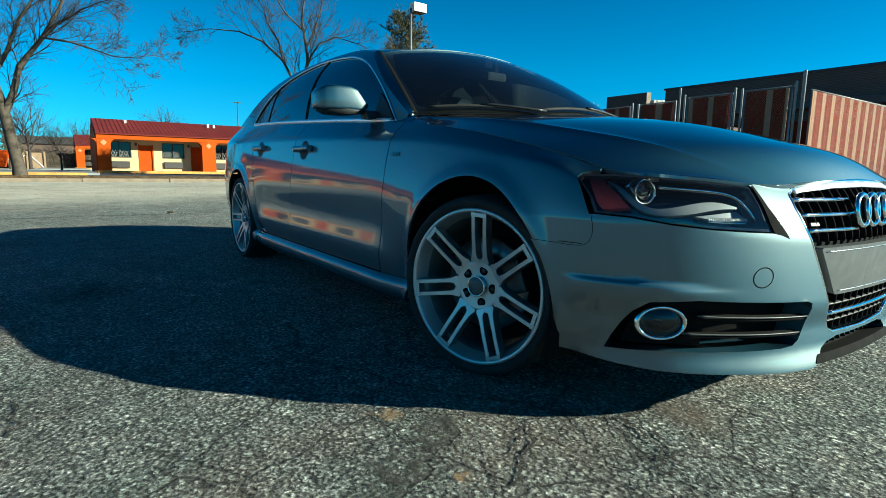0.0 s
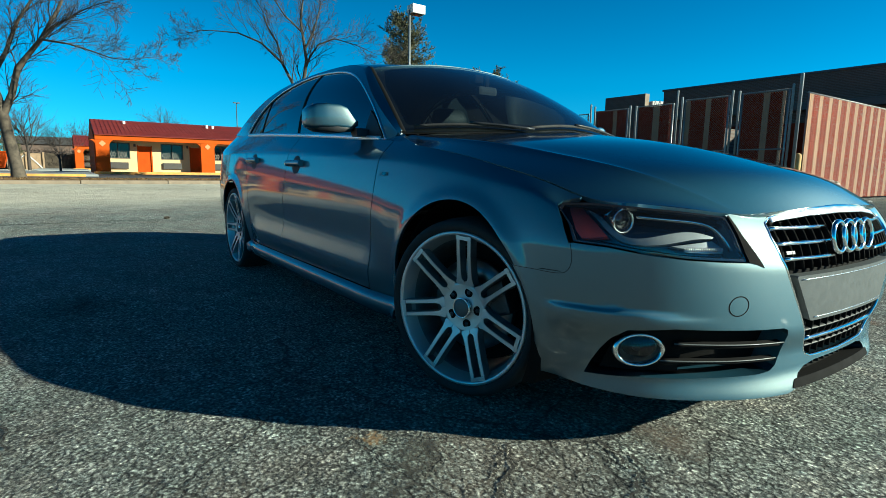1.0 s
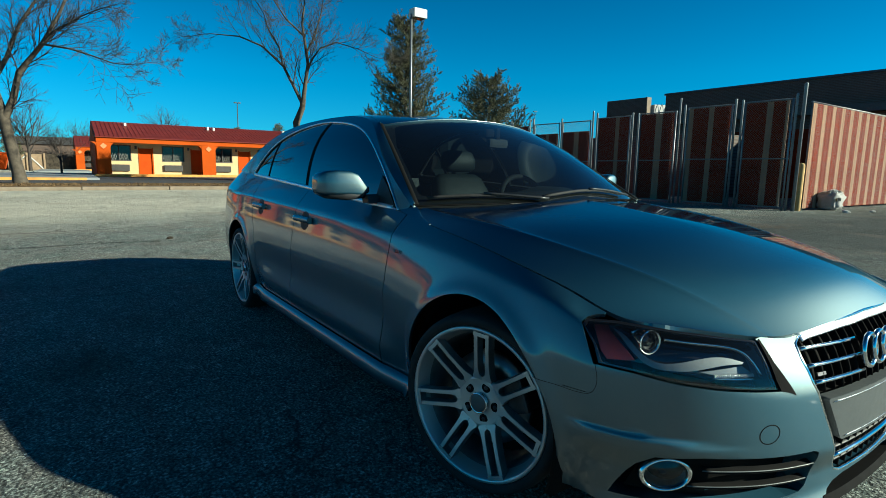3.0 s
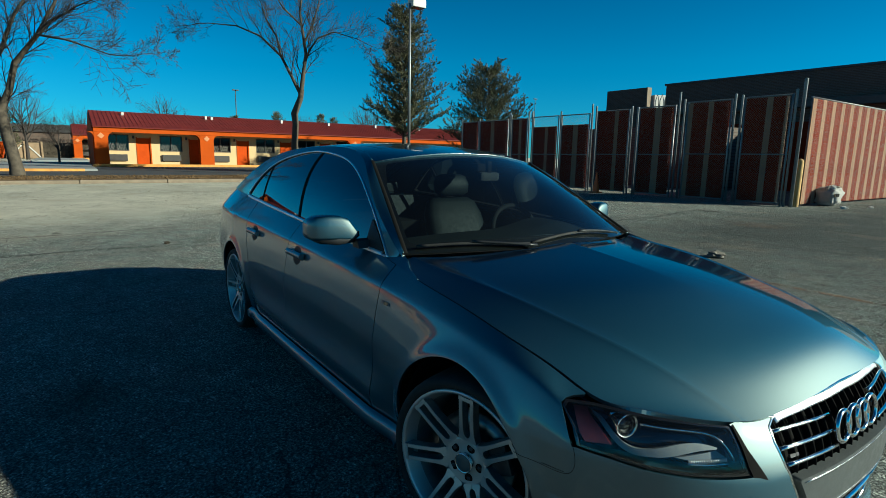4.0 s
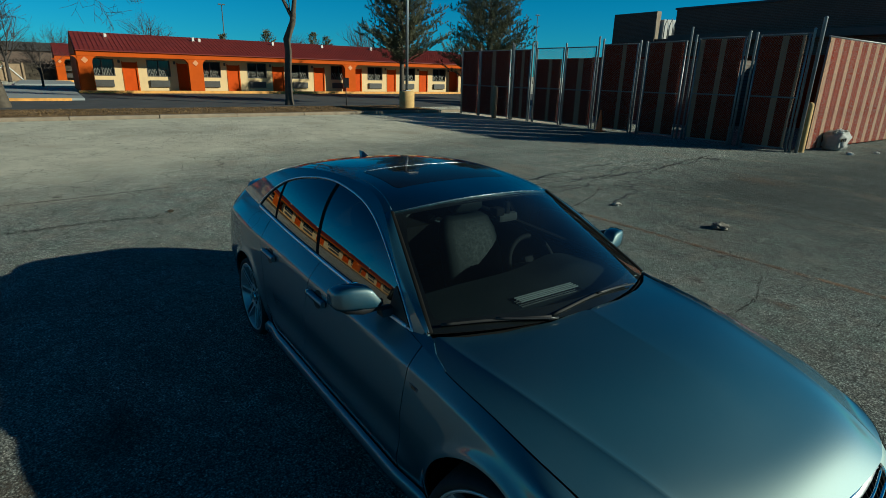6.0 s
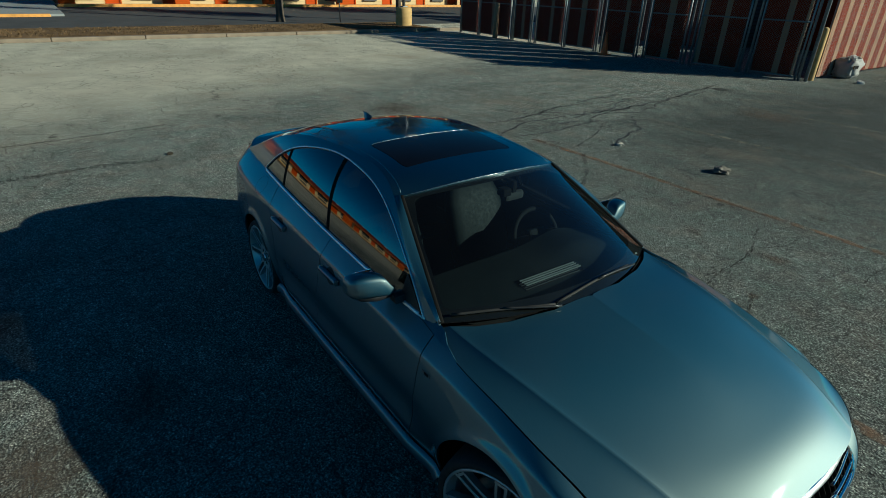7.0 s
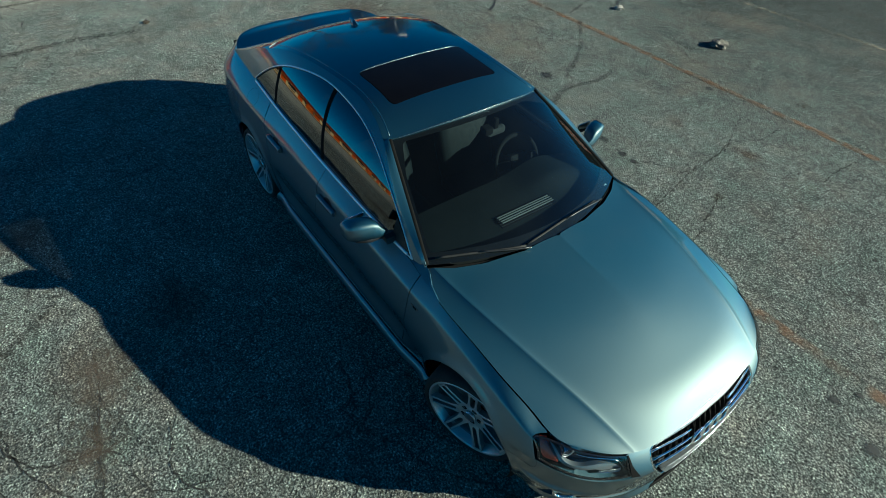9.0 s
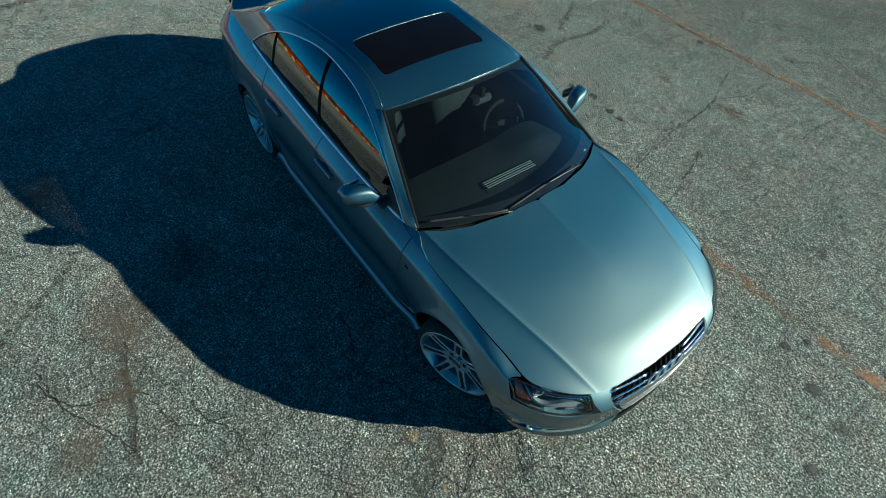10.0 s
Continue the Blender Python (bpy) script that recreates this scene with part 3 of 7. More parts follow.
def rounded(poly, r, n=5):
    """The outline with its corners rounded."""
    poly = [np.array(p, float) for p in poly]
    out = []
    for i, p in enumerate(poly):
        a, b = poly[i - 1] - p, poly[(i + 1) % len(poly)] - p
        la, lb = np.linalg.norm(a), np.linalg.norm(b)
        q = min(r, la * .45, lb * .45)
        s, e = p + a / la * q, p + b / lb * q
        for k in range(n + 1):
            t = k / n
            out.append(s * (1 - t) ** 2 + 2 * p * t * (1 - t) + e * t * t)
    return np.array(out)


car = thing("car", "grey-blue metallic four-door sedan parked on worn asphalt, front wheels turned", "car")


def side_sz(pts, sg):
    return [(sg * float(s_of_x(x)), z) for x, z in pts]


def top_edge(x0, x1, n, lower=0.0):
    xs = np.linspace(x0, x1, n)
    return [(x, float(top_z(s_of_x(x))) - lower) for x in xs]


def arc(cx, cz, r, a0, a1, n):
    return [(cx + r * math.cos(radians(a)), cz + r * math.sin(radians(a))) for a in np.linspace(a0, a1, n)]


FA, RA = ARCHES
for sg, side in ((-1, "right"), (1, "left")):
    # front wing
    wing = [(-.62, .245), (-.592, .37), (-.5565, .62), (-.553, .80)] + top_edge(-.56, .455, 30) + [(.452, .691), (.43, .688), (.412, .682), (.405, .672), (.432, .625), (.457, .575), (.472, .53), (.462, .507), (.445, .498), (.38, .499)]
    wing += arc(*FA, 28.5, 192.5, 40)
    panel("front_wing", side_sz(wing, sg), body, .009, PAINT, car)
    # doors
    door = [(-.626, .25), (-.598, .37), (-.5615, .62), (-.558, .80)] + top_edge(-.566, -1.622, 24, .002) + [(-1.622, .88), (-1.645, .64), (-1.69, .42), (-1.73, .25)]
    d = panel("front_door", side_sz(door, sg), body, .018, PAINT, car)
    door = [(-1.735, .25), (-1.695, .42), (-1.650, .64), (-1.627, .88)] + top_edge(-1.627, -2.535, 20, .002) + [(-2.49, .85), (-2.448, .72), (-2.405, .65), (-2.385, .56), (-2.378, .45), (-2.39, .34), (-2.41, .25)]
    d2 = panel("rear_door", side_sz(door, sg), body, .018, PAINT, car)
    quarter = [(-2.416, .25), (-2.396, .34), (-2.384, .45), (-2.391, .56), (-2.411, .65), (-2.454, .72), (-2.496, .85), (-2.541, .97)] + top_edge(-2.545, -3.60, 24)
    quarter += [(-3.60, .20), (-3.22, .20)] + arc(*RA, 196, -13, 44)
    panel("rear_wing", side_sz(quarter, sg), body, .018, PAINT, car)
    # tail, from the rear corner to the middle
    s0 = float(s_of_x(-3.605))
    panel("rear_bumper", [(sg * s0, .22), (sg * s0, .62), (sg * S_END, .62), (sg * S_END, .22)], body, .04, PAINT, car)
    panel("tail_panel", [(sg * s0, .625)] + [(sg * s, float(top_z(s))) for s in np.linspace(s0, S_END, 16)] + [(sg * S_END, .625)], body, .04, PAINT, car)
    # sill
    def sill(s, z):
        p = body(s, np.maximum(z, .245))
        out = .038 * smooth((.250 - z) / .016) - .06 * smooth((.185 - z) / .05)
        return np.stack([p[..., 0], p[..., 1] + np.sign(s) * out, z], -1)
    panel("side_sill", side_sz([(-.345, .246), (-.40, .145), (-2.44, .145), (-2.455, .246)], sg), sill, .03, PAINT, car, thick=.03)
    # door handles over flat discs, coloured dark for the cups' shade
    for par, hx, hz in ((d, -1.475, .777), (d2, -2.275, .797)):
        cup = [(hx + .058 * math.cos(a), hz - .002 + .050 * math.sin(a)) for a in np.linspace(0, 2 * math.pi, 28, endpoint=False)]
        panel("handle_cup", side_sz(cup, sg), lambda s, z: body(s, z) + np.stack([0 * z, np.sign(s) * .0012, 0 * z], -1), .02, HANDLE_CUP, par, thick=.002, label="flat dark disc painted as shade of the handle recess")
        line = [(sg * float(s_of_x(hx + dx)), hz + .006) for dx in np.linspace(-.112, .112, 15)]
        strip("door_handle", line, lambda s, z: body(s, z) + np.stack([0 * z, np.sign(s) * .012 + 0 * z, 0 * z], -1), .034, .020, PAINT, par)
    # badge on the wing
    bx, bz = -.492, .742
    panel("badge", side_sz([(bx - .030, bz - .0065), (bx + .030, bz - .0065), (bx + .030, bz + .0065), (bx - .030, bz + .0065)], sg), lambda s, z: body(s, z) + np.stack([0 * z, np.sign(s) * .003 + 0 * z, 0 * z], -1), .02, PLATE_GREY, car, thick=.004, label="small grey side badge")
    panel("badge_inset", side_sz([(bx - .010, bz - .0060), (bx + .020, bz - .0060), (bx + .020, bz + .0060), (bx - .010, bz + .0060)], sg), lambda s, z: body(s, z) + np.stack([0 * z, np.sign(s) * .0045 + 0 * z, 0 * z], -1), .02, GLOSS_BLACK, car, thick=.002)
    # wheel housings
    for ax, az, r in ARCHES:
        bm = bmesh.new()
        rows = []
        for a in np.linspace(-25, 205, 36):
            rr = r - .004
            rows.append([bm.verts.new((ax + rr * k * math.cos(radians(a)), sg * y, az + rr * k * math.sin(radians(a)))) for y, k in ((.865, 1), (.85, 1.0), (.83, 1.04), (.50, 1.04), (.50, .1))])
        for a, b in zip(rows, rows[1:]):
            for k in range(4):
                bm.faces.new((a[k], a[k + 1], b[k + 1], b[k]))
        part("wheel_housing", bm, SHELL, car, "black wheel housing")

# ---- front bumper with its openings
HL = [(1.036, .678), (1.040, .666), (1.022, .648), (.998, .622), (.978, .581), (.887, .576), (.785, .561), (.69, .552), (.596, .547), (.527, .544), (.537, .567), (.546, .61), (.558, .65), (.57, .654), (.64, .661), (.71, .667), (.857, .676), (.956, .680)]
GR = [(.0, .672), (.2, .668), (.34, .655), (.395, .645), (.424, .632), (.428, .600), (.412, .545), (.382, .495), (.345, .44), (.31, .39), (.275, .335), (.245, .285), (.225, .258), (.19, .246), (.0, .240)]
FOG = [(.941, .214), (.921, .253), (.895, .295), (.867, .330), (.825, .360), (.706, .370), (.372, .357), (.352, .350), (.346, .335), (.350, .275), (.358, .244), (.376, .229), (.42, .224), (.776, .222)]

def both(p):
    return [(-a, b) for a, b in p] + [(a, b) for a, b in p[::-1] if a > 1e-6]
half = [(1.155, .4985), (1.07, .4968), (1.008, .4962), (.990, .503), (.981, .53), (.990, .575), (.978, .577), (.887, .572), (.785, .557), (.69, .548), (.596, .543), (.521, .540), (.532, .567), (.541, .61), (.553, .65), (.562, .657)]
half += [(s, float(top_z(s)) + .004) for s in (.52, .45, .38, .3, .2, .1, 0)]
low = [(0, .232), (.16, .232), (.215, .222), (.246, .205), (.268, .166), (.30, .157), (.5, .160), (.77, .166), (.96, .178), (1.10, .185)]
front_arc = [(float(s_of_x(x)), z) for x, z in arc(*FA, -22, 28.4, 14)]
outline = [(-a, b) for a, b in half] + [(a, b) for a, b in half[::-1][1:]] + [(a, b) for a, b in front_arc[::-1][1:]] + [(a, b) for a, b in low[::-1]] + [(-a, b) for a, b in low[1:]] + [(-a, b) for a, b in front_arc[:-1]]
bumper = panel("front_bumper", outline, body, .012, PAINT, car, holes=[both(GR), [(-a, b) for a, b in FOG], FOG], thick=.08)

def deep(d):
    """The body's skin moved inwards."""
    def fn(s, z):
        s = np.asarray(s, float)
        a, e = np.abs(s), 1e-3
        dx, dy = plan_x(a + e) - plan_x(a - e), plan_y(a + e) - plan_y(a - e)
        n = np.hypot(dx, dy)
        k = inset(a, z) + d
        y = plan_y(a) + dx / n * k
        return np.stack([plan_x(a) - dy / n * k, np.where(s < 0, -y, y), np.asarray(z, float) + 0 * a], -1)
    return fn

# main grille: backing, chrome surround, upright ribs, bright bars
grille = panel("grille", both([(a * 1.01, b) for a, b in GR]), deep(.055), .04, SHELL, car, label="black radiator grille with chrome frame")
ring = np.array(dense(np.array(both(GR)), np.array([.014, .014])))
strip("chrome_frame", ring * np.array([.985, 1]) + [0, 0], deep(.006), .010, .006, CHROME, grille, closed=True)
strip("chrome_cap", [(s, float(np.interp(abs(s), [0, .2, .36, .40], [.664, .660, .648, .641]))) for s in np.linspace(-.385, .385, 41)], deep(.004), .026, .003, ALU, grille)
left_z = sorted([(b, a) for a, b in GR if a > .2])
zz, aa = np.array([p[0] for p in left_z]), np.array([p[1] for p in left_z])

def reach(z):
    return float(np.interp(z, zz, aa)) * .96
PLATE_Z = (.362, .502)
for z in (.618, .580, .541):
    for s0, s1 in ((-reach(z), -.150), (.150, reach(z))):
        strip("chrome_bar", [(s, z) for s in np.linspace(s0, s1, 9)], deep(.012), .012, .010, CHROME, grille)
strip("chrome_bar", [(s, .309) for s in np.linspace(-reach(.309), reach(.309), 17)], deep(.010), .012, .010, CHROME, grille)
for z in (.335, .280):
    strip("dark_bar", [(s, z) for s in np.linspace(-reach(z), reach(z), 19)], deep(.022), .007, .012, BLACK_TRIM, grille)
for k in range(-9, 10):
    s = k * .043
    for z0, z1 in ((.51, .664), (.252, .362)):
        zs = [z for z in np.linspace(z0, z1, 12) if reach(z) > abs(s)]
        if len(zs) > 2:
            strip("grille_rib", [(s, z) for z in zs], deep(.026), .006, .016, SHELL, grille)
# four linked rings
def at_nose(y, z, out=0.0):
    return np.array([body(abs(y), z)[0] + out - .004, y, z])
for k in range(4):
    y = (-1.5 + k) * .065 - .026
    bm = bmesh.new()
    c = Vector(at_nose(y, .592, .014))
    tilt = Matrix.Rotation(radians(-8), 4, "Y")
    prof = [(.0435 + .0070 * math.cos(a), .0070 * math.sin(a)) for a in np.linspace(0, 2 * math.pi, 12, endpoint=False)]
    add_lathe(bm, prof, 40, "x", close=True)
    bmesh.ops.transform(bm, matrix=Matrix.Translation(c) @ tilt, verts=bm.verts)
    part("emblem_ring", bm, CHROME, grille, "chrome ring emblem")
# small badge on the grille
panel("grille_badge", [(-.368, .554), (-.332, .554), (-.332, .562), (-.368, .562)], deep(.010), .02, DARK_METAL, grille, thick=.006)
# blank cover where the number plate would sit
cover = panel("plate_cover", rounded([(-.352, .498), (.352, .498), (.262, .366), (-.262, .366)], .012), deep(-.003), .03, PLATE_GREY, car, thick=.03, label="blank grey plate cover")
for z in (.487, .376):
    w = np.interp(z, [.364, .5], [.262, .360]) - .02
    strip("bright_line", [(s, z) for s in np.linspace(-w, w, 21)], deep(-.004), .003, .001, SATIN, cover)
# black lip below the grille
lip = panel("front_lip", rounded([(-.282, .168), (.282, .168), (.268, .193), (-.268, .193)], .008), deep(-.002), .02, SHELL, car, thick=.10)
panel("lower_intake", [(-.24, .170), (.24, .170), (.20, .235), (-.20, .235)], deep(.06), .03, SHELL, car)
for s in np.linspace(-.2, .2, 11):
    strip("intake_rib", [(s, z) for z in np.linspace(.19, .23, 5)], deep(.05), .006, .014, BLACK_TRIM, car)

for sg in (-1, 1):
    # fog lamp recess
    fog = panel("fog_recess", [(sg * a, b) for a, b in FOG], deep(.07), .03, SHELL, car, label="black fog lamp recess")
    panel("fog_panel", [(sg * a, b) for a, b in ((.90, .23), (.86, .32), (.82, .35), (.66, .36), (.66, .235))], deep(.032), .02, SHELL, fog)
    for z0, z1, s0, s1 in ((.322, .308, .70, .345), (.271, .262, .73, .358)):
        strip("blade", [(sg * s, float(np.interp(s, [s1, s0], [z1, z0]))) for s in np.linspace(s0, s1, 15)], deep(.018), .012, .014, SHELL, fog)
        strip("blade_edge", [(sg * s, float(np.interp(s, [s1, s0], [z1, z0])) + .004) for s in np.linspace(s0, s1, 15)], deep(.002), .003, .002, PLATE_GREY, fog)
    c = Vector(deep(.015)(np.array(sg * .789), np.array(.300)))
    q = deep(.015)(np.array([sg * .789 - .01, sg * .789 + .01]), np.array([.3, .3]))
    t = Vector(q[1] - q[0]).normalized()
    nrm = t.cross(Vector((0, 0, 1))) * (1 if t.cross(Vector((0, 0, 1))).x > 0 else -1)
    nrm = (nrm + Vector((.35, 0, 0))).normalized()
    m = Matrix.Translation(c) @ nrm.to_track_quat("X", "Z").to_matrix().to_4x4()
    for nm, prof, mat in (("fog_ring", [(.056, -.02), (.058, .006), (.052, .012), (.047, .006), (.046, -.02)], CHROME), ("fog_bowl", [(.045, .002), (.040, -.018), (.022, -.035), (.001, -.04)], ALU), ("fog_lens", [(.046, .002), (.030, .008), (.012, .011), (.0005, .0115)], LAMP_GLASS), ("bulb", [(.010, -.035), (.010, -.008), (.0005, -.004)], GLOSS_BLACK)):
        bm = lathe(prof, 40, "x")
        bmesh.ops.transform(bm, matrix=m @ Matrix.Diagonal((1, 1.20, .80, 1)), verts=bm.verts)
        part(nm, bm, mat, fog)
    strip("panel_seam", [(sg * a, b) for a, b in along([(1.16, .497), (1.07, .4925), (1.016, .4915), (.992, .498), (.980, .516), (.977, .54), (.984, .574)], 40)], deep(0.0), .0016, .0004, SHELL, bumper)
    # tow eye cap: a round seam
    cap = [(sg * (.542 + .029 * math.cos(a)), .429 + .026 * math.sin(a)) for a in np.linspace(0, 2 * math.pi, 28, endpoint=False)]
    strip("tow_cap_seam", cap, deep(0.0), .0028, .0008, SHELL, bumper, closed=True)
    # headlamp
    lamp = panel("headlamp", [(sg * a, b) for a, b in HL], deep(.075), .025, GLOSS_BLACK, car, thick=.004, label="dark headlamp under a clear lens")
    panel("lamp_rim", [(sg * a, b) for a, b in HL], deep(.004), .02, GLOSS_BLACK, lamp, holes=[[(sg * (a + (.79 - a) * .035), b + (.62 - b) * .09) for a, b in HL]], thick=.010)
    lens = panel("lens", [(sg * (a + (.79 - a) * .02), b + (.62 - b) * .05) for a, b in HL], deep(.003), .02, LAMP_GLASS, lamp, thick=.003)
    lens.visible_shadow = False
    panel("side_marker", [(sg * a, b) for a, b in ((1.019, .671), (.987, .676), (.963, .653), (.925, .626), (.892, .596), (.962, .588), (.981, .606))], deep(.022), .02, AMBER, lamp, thick=.03, label="amber side marker")
    c = Vector(deep(.052)(np.array(sg * .864), np.array(.636)))
    m = Matrix.Translation(c) @ Vector((1, sg * .28, 0)).to_track_quat("X", "Z").to_matrix().to_4x4()
    for nm, prof, mat in (("projector_ring", [(.031, -.03), (.033, .012), (.031, .016), (.027, .010), (.026, -.03)], CHROME), ("projector_lens", [(.028, .0), (.024, .010), (.014, .017), (.0005, .019)], GLOSS_BLACK)):
        bm = lathe(prof, 36, "x")
        bmesh.ops.transform(bm, matrix=m, verts=bm.verts)
        part(nm, bm, mat, lamp)
    strip("light_guide", [(sg * a, b) for a, b in along([(.818, .647), (.722, .641), (.64, .634), (.600, .622), (.575, .600), (.556, .567)], 24)], deep(.028), .007, .006, CHROME, lamp)
    panel("reflector_wing", [(sg * a, b) for a, b in along([(.964, .660), (.931, .650), (.883, .618), (.841, .597), (.79, .597), (.745, .605), (.70, .612), (.65, .612), (.600, .601)], 36)] + [(sg * a, b) for a, b in along([(.604, .597), (.65, .596), (.70, .589), (.745, .582), (.79, .579), (.85, .584), (.89, .606), (.935, .642)], 30)], deep(.030), .015, LAMP_GREY, lamp, thick=.03)
    panel("reflector", [(sg * a, b) for a, b in ((.72, .577), (.60, .590), (.568, .570), (.66, .567))], deep(.040), .015, LAMP_GREY, lamp, thick=.02)
    for k in range(22):
        s = .685 - k * .0052
        strip("reflector_rib", [(sg * s, .5655), (sg * s, .574)], deep(.034), .0024, .003, ALU, lamp)
    strip("reflector_edge", [(sg * a, b) for a, b in along([(.69, .566), (.63, .563), (.572, .562)], 12)], deep(.032), .004, .003, CHROME, lamp)

# bonnet
bonnet = panel("bonnet", [(0, -.84), (.03, -.895), (.06, -.935), (.10, -.965), (.15, -.984)] + [(u, -.991) for u in np.linspace(.2, .99, 20)] + [(1.0, w) for w in np.linspace(-.98, .98, 60)] + [(u, .991) for u in np.linspace(.99, .2, 20)]
               + [(.15, .984), (.10, .965), (.06, .935), (.03, .895), (0, .84)] + [(float(np.interp(abs(w), [0, .25, .5, .65, .75, .84], [.03, .085, .085, .055, .012, 0])), w) for w in np.linspace(.82, -.82, 50)], hood, (.0125, .0104166667), PAINT, car, thick=.014, middle=np.array([.2, 0, -4]))

# roof with its glass panel
ROOF_IN = rounded([(-1.432, -.755), (-1.432, .755), (-1.862, .772), (-1.862, -.772)], .07, 6)


def header(w):
    return -1.125 - .098 * w * w


roof_poly = [(header(w), w) for w in np.linspace(-1, 1, 30)] + [(x, 1.0) for x in np.linspace(-1.3, -2.75, 20)] + [(-2.735 - .095 * w * w, w) for w in np.linspace(1, -1, 30)] + [(x, -1.0) for x in np.linspace(-2.75, -1.3, 20)]
roof_panel = panel("roof", roof_poly, roof, (.03, .05), PAINT, car, holes=[ROOF_IN], thick=.02)
panel("sunroof", [(-1.647 + (x + 1.647) * .985, w * .988) for x, w in ROOF_IN], roof, (.03, .05), ROOF_GLASS, car, thick=.01, label="closed black glass sunroof")
strip("sunroof_seal", [(-1.868, w) for w in np.linspace(-.70, .70, 24)], roof, .0035, .0008, SATIN, roof_panel)
strip("roof_edge", [(header(w) - .004, w) for w in np.linspace(-.985, .985, 40)], roof, .0024, .0008, SATIN, roof_panel)
# aerial fin
bm = bmesh.new()
prof = [(0, .0, .030), (.006, .010, .025), (.016, .020, .018), (.030, .030, .010), (.038, .036, .005)]
rows = [[bm.verts.new((-2.575 - .045 - x + dx, sy * w, 1.352 + z)) for dx, sy in ((.07 * (1 - z / .08), 0), (.02, 1), (-.03, .7), (-.05, 0), (-.03, -.7), (.02, -1))] for x, z, w in prof]
for a, b in zip(rows, rows[1:]):
    for k in range(6):
        bm.faces.new((a[k], a[(k + 1) % 6], b[(k + 1) % 6], b[k]))
bm.faces.new(rows[-1])
bmesh.ops.recalc_face_normals(bm, faces=bm.faces)
part("aerial_fin", bm, PAINT, car)
# windscreen, cowl and rear screen
wsn = [(w, .004) for w in np.linspace(-.998, .998, 30)] + [(.998, t) for t in np.linspace(.05, .95, 14)] + [(w, .992) for w in np.linspace(.998, -.998, 30)] + [(-.998, t) for t in np.linspace(.95, .05, 14)]
screen = panel("windscreen", wsn, windscreen, (.05, .05), SCREEN_GLASS, car, thick=.004, label="clear laminated windscreen")
screen.visible_shadow = False
inner = [(w * .95, .085 + t * .875) for w, t in wsn]
panel("screen_border", [(w * 1.0, t) for w, t in wsn], lambda w, t: windscreen(w, t) - np.array([.004, 0, .006]), (.05, .05), GLOSS_BLACK, screen, holes=[rounded(inner[::6], .05, 4)], thick=.003, label="black ceramic border")
rsn = [(w, .01) for w in np.linspace(-.98, .98, 24)] + [(w, .985) for w in np.linspace(.98, -.98, 24)]
panel("rear_screen", rsn, rear_screen, (.06, .06), SIDE_GLASS, car, thick=.004)
panel("cowl", [(w, t) for w, t in [(-.95, -.13), (.95, -.13), (.985, .0), (-.985, .0)]], lambda w, t: windscreen(w, t) - np.array([0, 0, .018]), (.05, .02), SHELL, car, thick=.02)
# boot lid


_rs = np.linspace(float(s_of_x(-3.2)), S_END, 120)
_rim = body(_rs, top_z(_rs))


def boot(x, w):
    y = np.interp(-x, -_rim[:, 0], _rim[:, 1]) - .004
    edge = np.interp(-x, -_rim[:, 0], _rim[:, 2]) + .002
    z = 1.070 - .016 * smooth((-3.55 - x) / .19)
    return np.stack([x + 0 * w, y * w, z + (edge - z) * np.abs(w) ** 2.6], -1)


